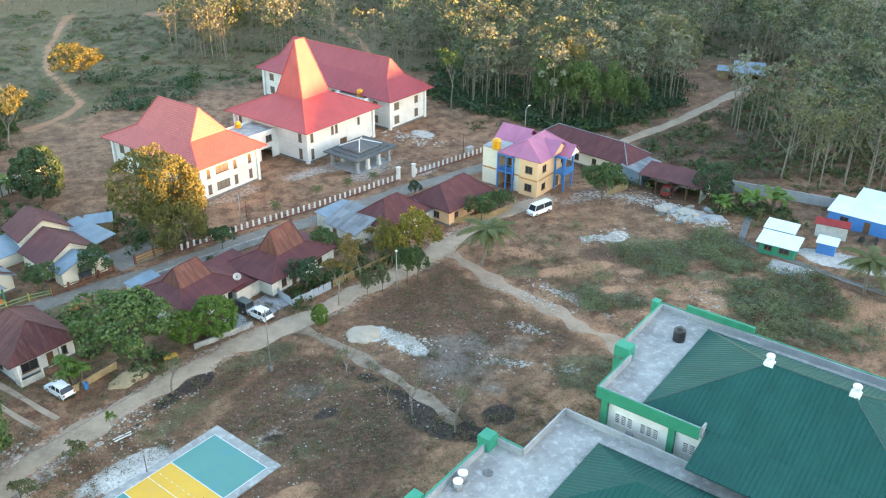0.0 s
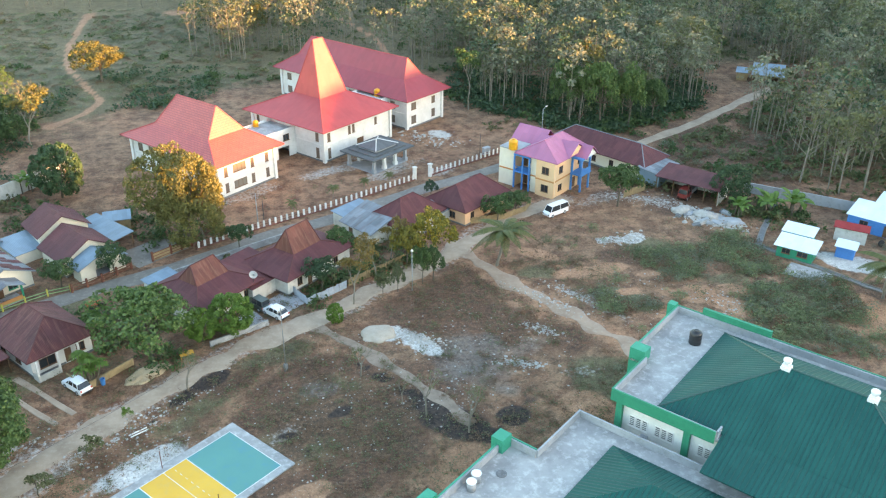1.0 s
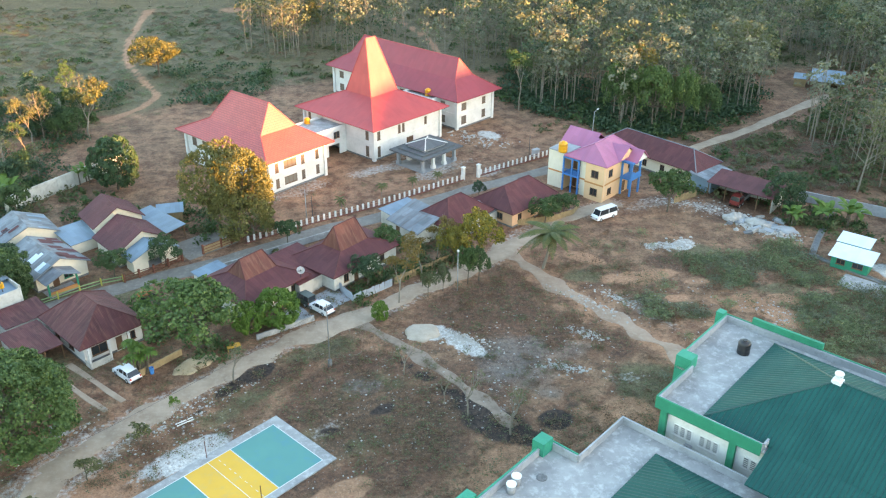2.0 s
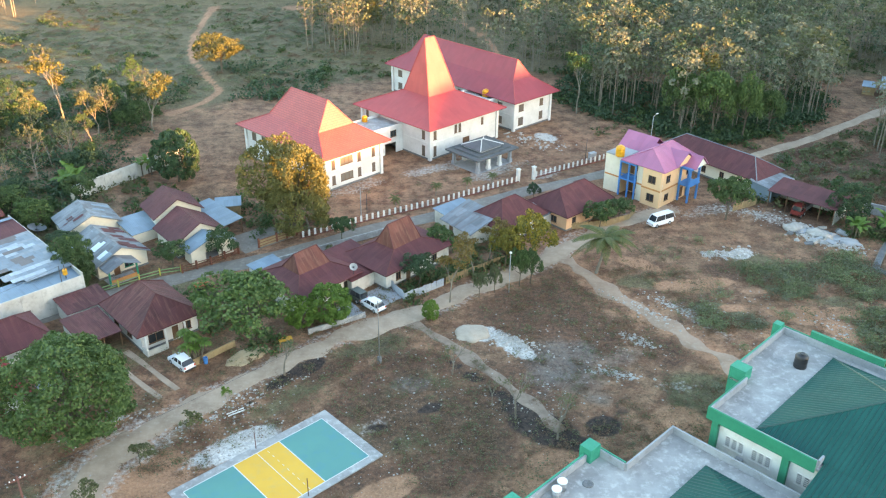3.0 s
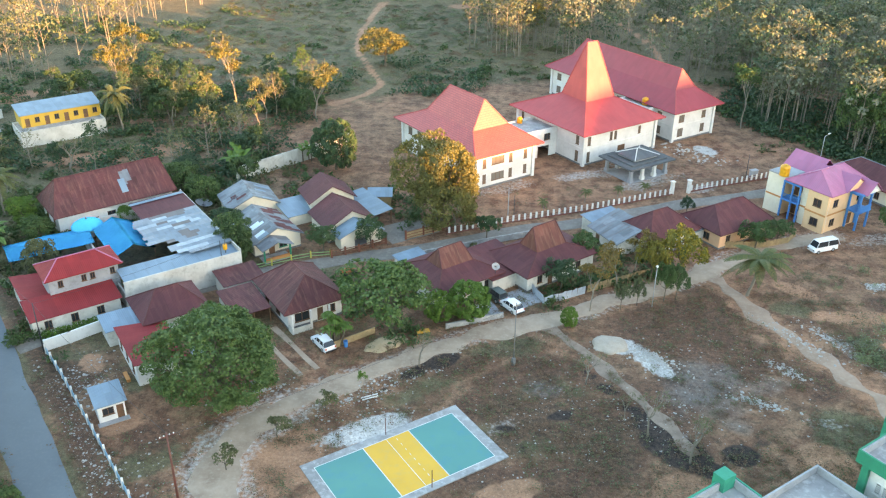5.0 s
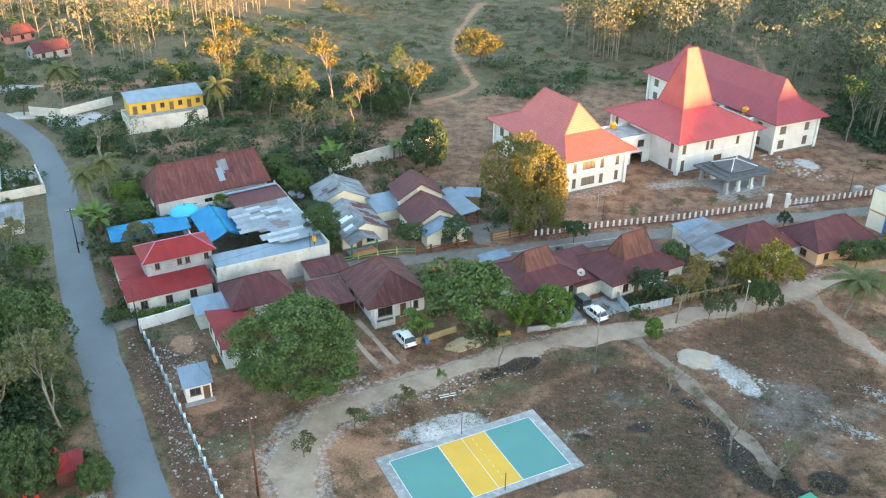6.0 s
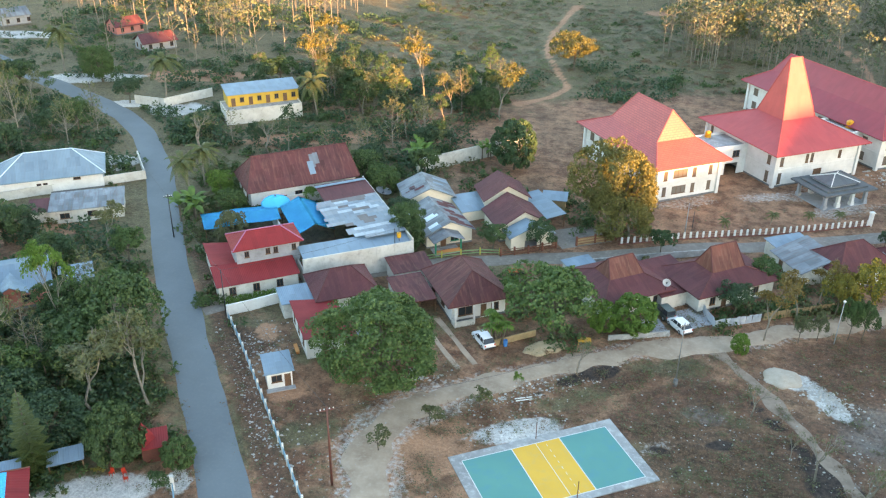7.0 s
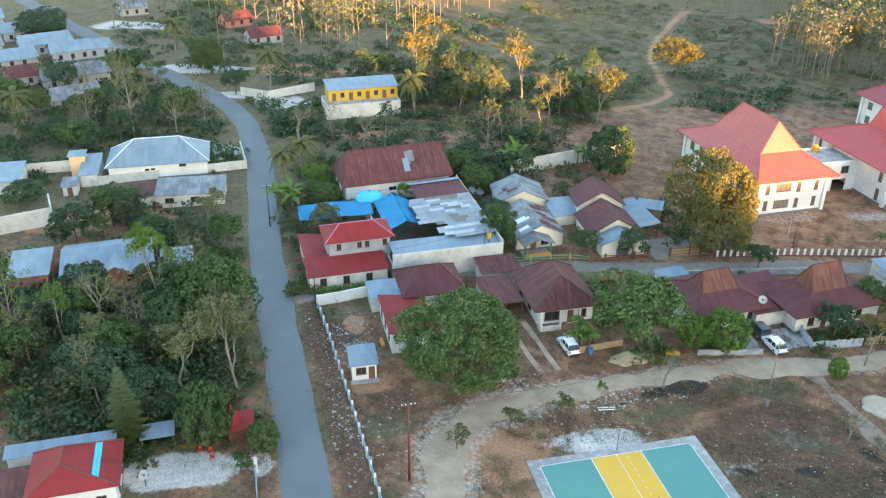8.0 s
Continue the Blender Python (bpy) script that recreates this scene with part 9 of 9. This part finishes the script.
# ---------------------------------------------------------------- poles and lamps
def pole(x, y, h, label, mat_, r0=0.13, arm=None, lamp=False, name="utility_pole", lean=0.0):
    root = thing(name, x, y, float(height(x, y)), 42, label, "pole")
    bm = bmesh.new()
    rod(bm, (0, 0, -0.4), (lean, 0, h), r0, r0 * 0.6, 10)
    part("pole", bm, mat_, root, smooth=True)
    if arm:
        part("crossarm", boxed(-arm, arm, -0.06, 0.06, h - 0.5, h - 0.38), mat_, root)
        for s in (-arm * 0.85, -arm * 0.35, arm * 0.35, arm * 0.85):
            bm = bmesh.new()
            lathe(bm, [(0.05, 0), (0.07, 0.08), (0.04, 0.16)], 8, (s, 0, h - 0.38))
            part("insulator", bm, WHITE_PAINT, root)
    if lamp:
        bm = bmesh.new()
        rod(bm, (lean, 0, h - 0.1), (lean + 1.1, 0, h + 0.25), 0.045, 0.04)
        part("arm", bm, mat_, root)
        bm = bmesh.new()
        box(bm, lean + 1.0, lean + 1.6, -0.13, 0.13, h + 0.18, h + 0.32)
        part("lamp_head", bm, WHITE_PAINT, root)
    return root


POLE_GREY = mottled("grey_galvanised_steel", (0.36, 0.37, 0.38), (0.28, 0.29, 0.30), (0.2, 0.18, 0.16), 0.8, 4.0, rough=0.5)
POLE_DARK = mottled("weathered_grey_steel", (0.20, 0.19, 0.175), (0.15, 0.14, 0.13), (0.12, 0.08, 0.06), 0.8, 4.0, rough=0.6)
pole(-4.3, 93.0, 9.5, "tall grey steel power pole on the lot", POLE_DARK, 0.09, 0.6)
part("base", boxed(-0.2, 0.2, -0.2, 0.2, -0.3, 1.1), GREY_STONE, bpy.data.objects["utility_pole"])
pole(14.6, 110.8, 6.6, "slim grey lamp post beside the lane", POLE_GREY, 0.08, name="street_lamp")
bm = bmesh.new()
lathe(bm, [(0.1, 6.55), (0.2, 6.68), (0.2, 6.8), (0.08, 6.92)], 12)
part("globe", bm, WHITE_PAINT, bpy.data.objects["street_lamp"], "white lamp globe", smooth=True)
pole(-8.8, 137.8, 5.8, "pale pole inside the fence", POLE_GREY, 0.1)
pole(-7.8, 138.9, 4.0, "dark short pole inside the fence", DARK_METAL, 0.07)
pole(50.5, 168.3, 8.0, "street lamp behind the pink-roofed house", POLE_GREY, 0.09, lamp=True, name="street_lamp")
pole(-36.2, 61.1, 10.6, "rusty red power pole near the road", RUST_IRON, 0.16, 0.8)
pole(-49.8, 108.0, 7.0, "dark pole against the warehouse wall", DARK_METAL, 0.1)
pole(-49.5, 109.0, 6.6, "dark pole against the warehouse wall", DARK_METAL, 0.1)
pole(-66.4, 86.0, 7.5, "dark pole at the lane corner", DARK_METAL, 0.1)
pole(36.0, 163.5, 5.0, "dark pole inside the halls' fence", DARK_METAL, 0.09)
pole(-143.5, 147.5, 8.5, "grey power pole by the bend", DARK_METAL, 0.11, 0.7)
pole(-88.5, 103.5, 8.0, "dark power pole beside the road", DARK_METAL, 0.12, 0.7)
wires = thing("power_lines", 0, 0, 0, 0, "thin dark power lines between poles", "cable")


def wire(a, b_, sag=0.8):
    bm = bmesh.new()
    pts = [Vector(a).lerp(Vector(b_), i / 12) - Vector((0, 0, sag * 4 * (i / 12) * (1 - i / 12))) for i in range(13)]
    for p, q in zip(pts, pts[1:]):
        rod(bm, p, q, 0.018, n=4)
    part("wire", bm, DARK_METAL, wires, weld=True)


wire((-36.2, 61.1, 10.2), (-4.3, 93.0, 9.1))
wire((-36.5, 61.5, 10.2), (-66.4, 86.0, 7.4))
wire((-66.4, 86.0, 7.3), (-88.5, 103.5, 7.6))
wire((-49.8, 108.0, 6.9), (-66.4, 86.0, 7.4), 0.5)
wire((-88.5, 103.5, 7.6), (-143.5, 147.5, 8.1), 1.2)

# ---------------------------------------------------------------- vehicles
def vehicle(name, label, x, y, yaw, L, W, profile, cabin, paint, category, wheel=0.31, roof_paint=None):
    """profile: body outline (x, z) from the rear; cabin: glasshouse outline, narrower. Front is +x."""
    root = thing(name, x, y, 0.03, yaw, label, category)
    def slab(outline, half, taper, m2=None):
        bm = bmesh.new()
        zs = [z for _, z in outline]
        lo, hi = min(zs), max(zs)
        sides = []
        for s in (-1, 1):
            sides.append([bm.verts.new((px, s * half * (1 - taper * (z - lo) / (hi - lo)), z)) for px, z in outline])
        bm.faces.new(sides[0])
        bm.faces.new(sides[1][::-1])
        n = len(outline)
        for i in range(n):
            bm.faces.new((sides[0][i], sides[1][i], sides[1][(i + 1) % n], sides[0][(i + 1) % n]))
        bmesh.ops.bevel(bm, geom=bm.edges[:], offset=0.05, segments=2, affect="EDGES")
        return bm
    body = part("body", slab(profile, W / 2, 0.06), paint, root, smooth=False)
    zs = [z for _, z in cabin]
    part("cabin", slab(cabin, W / 2 * 0.93, 0.16), GLASS, root, "dark tinted windows")
    top = max(zs)
    xs = [px for px, z in cabin if z > top - 0.15]
    part("roof", boxed(min(xs) - 0.05, max(xs) + 0.05, -W * 0.385, W * 0.385, top - 0.03, top + 0.035), roof_paint or paint, root)
    mid = (min(xs) + max(xs)) / 2
    for s in (-1, 1):
        for px in (min(xs) + 0.02, mid, max(xs) - 0.02):
            bm = bmesh.new()
            lo = min(zs)
            rod(bm, (px + (px - mid) * 0.25, s * W / 2 * 0.93, lo), (px, s * W * 0.385, top), 0.045, n=6)
            part("pillar", bm, paint, root)
    for wx in (-L * 0.30, L * 0.31):
        for s in (-1, 1):
            bm = bmesh.new()
            rod(bm, (wx, s * (W / 2 - 0.2), wheel), (wx, s * (W / 2 + 0.01), wheel), wheel, n=18)
            tyre = part("wheel", bm, RUBBER, root)
            bm = bmesh.new()
            rod(bm, (wx, s * (W / 2 + 0.005), wheel), (wx, s * (W / 2 + 0.03), wheel), wheel * 0.6, n=14)
            part("rim", bm, POLE_GREY, tyre)
    for s in (-1, 1):
        part("headlight", boxed(L / 2 - 0.08, L / 2 + 0.01, s * W * 0.36 - 0.16, s * W * 0.36 + 0.16, 0.62, 0.78), GLASS, root)
        part("tail_light", boxed(-L / 2 - 0.01, -L / 2 + 0.06, s * W * 0.4 - 0.1, s * W * 0.4 + 0.1, 0.68, 0.95), PLASTIC_RED, root)
    part("bumper", boxed(-L / 2 - 0.05, -L / 2 + 0.06, -W * 0.46, W * 0.46, 0.28, 0.5), DARK_METAL, root)
    return root


CAR_BODY = [(-2.1, 0.25), (2.05, 0.25), (2.12, 0.62), (1.95, 0.80), (0.95, 0.92), (-2.0, 0.98), (-2.12, 0.7)]
CAR_CABIN = [(-1.95, 0.94), (1.15, 0.90), (0.35, 1.46), (-1.35, 1.50)]
vehicle("car", "white hatchback parked on the grass", -30.0, 93.2, -46 + 180, 4.2, 1.75, CAR_BODY, CAR_CABIN, CAR_WHITE, "car")
vehicle("car", "white hatchback parked at the lane's edge", -5.7, 106.9, -48 + 180, 4.2, 1.75, CAR_BODY, CAR_CABIN, CAR_WHITE, "car")
vehicle("car", "dark jeep-like car beside the driveway", -8.2, 109.4, 132, 3.6, 1.65, [(-1.8, 0.35), (1.75, 0.35), (1.8, 0.95), (0.5, 1.0), (-1.8, 1.02)], [(-1.75, 1.0), (0.55, 1.0), (0.3, 1.75), (-1.7, 1.78)], CAR_DARK, "car", 0.36)
vehicle("van", "white minibus on the lane before the pink-roofed house", 43.6, 133.7, 29 + 180, 4.9, 1.8, [(-2.45, 0.3), (2.4, 0.3), (2.45, 0.85), (2.1, 1.1), (-2.45, 1.15)], [(-2.42, 1.12), (2.05, 1.08), (1.55, 1.95), (-2.3, 2.05)], CAR_WHITE, "van", 0.33)
vehicle("car", "dark car inside the carport", -43.4, 97.2, -48, 4.0, 1.7, CAR_BODY, CAR_CABIN, TANK_BLACK, "car")
tk = vehicle("truck", "old red truck parked under the shed", 69.3, 136.6, 225, 2.4, 1.9, [(-1.2, 0.5), (1.2, 0.5), (1.2, 1.3), (-1.2, 1.35)], [(-1.1, 1.32), (1.12, 1.28), (0.9, 2.1), (-1.0, 2.15)], CAR_RED, "truck", 0.42)
bm = bmesh.new()
box(bm, -4.6, -1.3, -1.0, 1.0, 0.85, 1.0)
box(bm, -4.6, -1.3, -1.0, -0.94, 1.0, 1.6)
box(bm, -4.6, -1.3, 0.94, 1.0, 1.0, 1.6)
box(bm, -4.6, -4.54, -0.94, 0.94, 1.0, 1.6)
part("cargo_bed", bm, POLE_GREY, tk)
for s in (-1, 1):
    bm = bmesh.new()
    rod(bm, (-3.6, s * 0.7, 0.42), (-3.6, s * 0.98, 0.42), 0.42, n=16)
    part("wheel", bm, RUBBER, tk)

# ---------------------------------------------------------------- small things
def dish(x, y, z, r, label, yaw, tilt=50, mast=1.2, mat_=WHITE_PAINT):
    root = thing("satellite_dish", x, y, z, yaw, label, "satellite dish")
    bm = bmesh.new()
    rod(bm, (0, 0, -0.3), (0, 0, mast), 0.05)
    part("mast", bm, DARK_METAL, root)
    bm = bmesh.new()
    n, rings = 20, 5
    vs = [[bm.verts.new((r * k / rings * math.cos(6.2832 * i / n), r * k / rings * math.sin(6.2832 * i / n), 0.35 * r * (k / rings) ** 2)) for i in range(n)] for k in range(1, rings + 1)]
    for a, b_ in zip(vs, vs[1:]):
        for i in range(n):
            bm.faces.new((a[i], a[(i + 1) % n], b_[(i + 1) % n], b_[i]))
    bm.faces.new(vs[0])
    bmesh.ops.solidify(bm, geom=bm.faces[:], thickness=0.03)
    bmesh.ops.transform(bm, matrix=pose(0, 0, mast, 90 - tilt, 0, 0), verts=bm.verts[:])
    part("reflector", bm, mat_, root, smooth=True)
    bm = bmesh.new()
    rod(bm, (0, 0, mast), Matrix.Rotation(radians(90 - tilt), 3, "X") @ Vector((0, 0, r * 0.8)) + Vector((0, 0, mast)), 0.025)
    part("feed_arm", bm, DARK_METAL, root)


dish(-8.6, 111.6, 3.0, 0.6, "white satellite dish above the old house's roof", 20)
dish(-45.6, 88.4, 0, 1.2, "grey mesh dish lying near the great tree", 60, 80, 0.5, ZINC_FENCE)
dish(-62.8, 131.5, 0, 1.5, "grey mesh satellite dish behind the warehouse", 100, 75, 1.2, ZINC_FENCE)
dish(-57.6, 44.5, 3.4, 0.55, "small dish on the red-roofed house", 0)


def crate(name, label, x, y, yaw, sx, sy, sz, mat_, category, z=0.0):
    root = thing(name, x, y, float(height(x, y)) + z, yaw, label, category)
    bm = bmesh.new()
    box(bm, -sx / 2, sx / 2, -sy / 2, sy / 2, -0.05, sz)
    bmesh.ops.bevel(bm, geom=bm.edges[:], offset=0.04, segments=2, affect="EDGES")
    part("body", bm, mat_, root)
    part("lid", boxed(-sx / 2 - 0.05, sx / 2 + 0.05, -sy / 2 - 0.05, sy / 2 + 0.05, sz + 0.002, sz + 0.08), mat_, root)
    return root


crate("concrete_box", "small grey concrete box by the great tree", -35.4, 82.6, 40, 1.6, 1.3, 0.9, CONCRETE, "box")
bm = bmesh.new()
lathe(bm, [(0.26, 0), (0.30, 0.5), (0.31, 0.52), (0.31, 0.9), (0.27, 0.9), (0.25, 0.1)], 16)
part("barrel", bm, BLUE_PAINT, tagged(thing("barrel", -27.0, 93.6, 0), "blue plastic barrel beside the garden wall", "barrel"))
sc = tagged(thing("cart", -17.2, 98.2, 0, 20), "yellow steel frame cart beside the lane", "cart")
for a in ((-0.9, 0.9, -0.5, -0.44, 0.5, 0.6), (-0.9, 0.9, 0.44, 0.5, 0.5, 0.6), (-0.9, -0.8, -0.44, 0.44, 0.5, 0.6), (0.8, 0.9, -0.44, 0.44, 0.5, 0.6)):
    part("rail", boxed(*a), PLASTIC_YELLOW, sc)
for xx in (-0.85, 0.85):
    for yy in (-0.47, 0.47):
        part("leg", boxed(xx - 0.04, xx + 0.04, yy - 0.04, yy + 0.04, -0.1, 0.5), PLASTIC_YELLOW, sc)
part("tray", boxed(-0.8, 0.8, -0.44, 0.44, 0.6, 0.66), PLASTIC_YELLOW, sc)
tr = tagged(thing("hand_tractor", -31.4, 113.0, 0, 35), "orange-red hand tractor under a cover", "tractor")
bm = bmesh.new()
box(bm, -1.3, 0.9, -0.55, 0.55, 0.55, 1.15)
bmesh.ops.bevel(bm, geom=bm.edges[:], offset=0.22, segments=3, affect="EDGES")
part("body", bm, mottled("orange_red_paint", (0.52, 0.12, 0.05), (0.44, 0.10, 0.05), (0.3, 0.1, 0.06), 0.8, 4.0), tr)
for xx in (-0.9, 0.6):
    for s in (-1, 1):
        bm = bmesh.new()
        rod(bm, (xx, s * 0.5, 0.4), (xx, s * 0.72, 0.4), 0.42, n=16)
        part("wheel", bm, RUBBER, tr)
bm = bmesh.new()
rod(bm, (-1.2, 0.3, 0.8), (-2.2, 0.35, 1.0), 0.04)
part("handle", bm, DARK_METAL, tr)
for i, (x, y) in enumerate(((94.0, 113.2), (96.2, 112.4), (95.2, 111.2))):
    ty = tagged(thing("tyre", x, y, 0.45, 30 * i), "old black tyre leaning in the pale yard", "tyre", "tyres in the yard")
    bm = bmesh.new()
    lathe(bm, [(0.28, -0.13), (0.5, -0.16), (0.58, -0.08), (0.58, 0.08), (0.5, 0.16), (0.28, 0.13)], 18)
    bmesh.ops.transform(bm, matrix=pose(0, 0, 0.08, 78, 0, 0), verts=bm.verts[:])
    part("ring", bm, RUBBER, ty)
for i in range(2):
    pp = tagged(thing("pipe", -21.4 + 0.25 * i, 83.4 - 0.35 * i, 0.08, 33), "white plastic pipe lying on the ground", "pipe", "pipes by the lane")
    bm = bmesh.new()
    rod(bm, (-1.1, 0, 0), (1.1, 0, 0), 0.08)
    part("tube", bm, WHITE_PAINT, pp)
for i, (x, y, yaw) in enumerate(((-59.2, 53.6, 10), (-57.9, 54.1, 60), (-57.1, 53.4, 120))):
    ch = tagged(thing("plastic_chair", x, y, 0, yaw), "red plastic chair on the pale yard", "chair", "red plastic chairs")
    part("seat", boxed(-0.22, 0.22, -0.22, 0.22, 0.40, 0.44), PLASTIC_RED, ch)
    part("backrest", boxed(-0.22, 0.22, 0.19, 0.23, 0.44, 0.85), PLASTIC_RED, ch)
    for sx in (-0.19, 0.19):
        for sy in (-0.19, 0.19):
            part("leg", boxed(sx - 0.02, sx + 0.02, sy - 0.02, sy + 0.02, -0.05, 0.40), PLASTIC_RED, ch)
crate("switch_cabinet", "grey steel switch cabinet in the halls' yard", 37.6, 164.6, 30, 1.5, 0.9, 1.5, POLE_GREY, "cabinet")
lean_to("low awning of pale sheeting behind the conifer", -64.3, 52.6, 43, 3.8, 2.4, 1.8, 2.1, BLUEGREY_SHEET, None, posts=[(-1.7, -1.0), (1.7, -1.0), (-1.7, 1.0), (1.7, 1.0)], name="awning", category="awning")
bt = tagged(thing("bench", -52.6, 82.0, 0, -49), "orange bench before the red-roofed annex", "bench")
part("seat", boxed(-1.0, 1.0, -0.25, 0.25, 0.42, 0.5), ORANGE_WALL, bt)
for xx in (-0.85, 0.85):
    part("leg", boxed(xx - 0.06, xx + 0.06, -0.22, 0.22, -0.1, 0.42), ORANGE_WALL, bt)
gm = thing("gate_post", -51.6, 54.2, 0, 42, "white and blue gate post of the pale yard", "post")
part("shaft", boxed(-0.2, 0.2, -0.2, 0.2, -0.3, 1.9), WHITE_PAINT, gm)
for k in range(7):
    part("board", boxed(0.25 + k * 0.55, 0.72 + k * 0.55, -0.04, 0.04, 0.0, 1.2, m=pose(0, 0, 0, 0, 0, -92)), FENCE_BLUE, gm)
water_tank("yellow water tank on the link roof", -9.5, 172.9, 5.6, 0.6, 1.3, TANK_ORANGE)
water_tank("yellow water tank on the rear link roof", 17.2, 187.6, 6.4, 0.75, 1.6, TANK_ORANGE)
water_tank("yellow water tank on the rear link roof", 20.0, 187.0, 6.4, 0.8, 1.8, TANK_ORANGE)
# a tank shape put in place of the reddish box on this corner
water_tank("small orange tank shape standing in for a reddish box at the warehouse corner", -49.6, 109.2, 4.9, 0.34, 0.9, TANK_ORANGE)
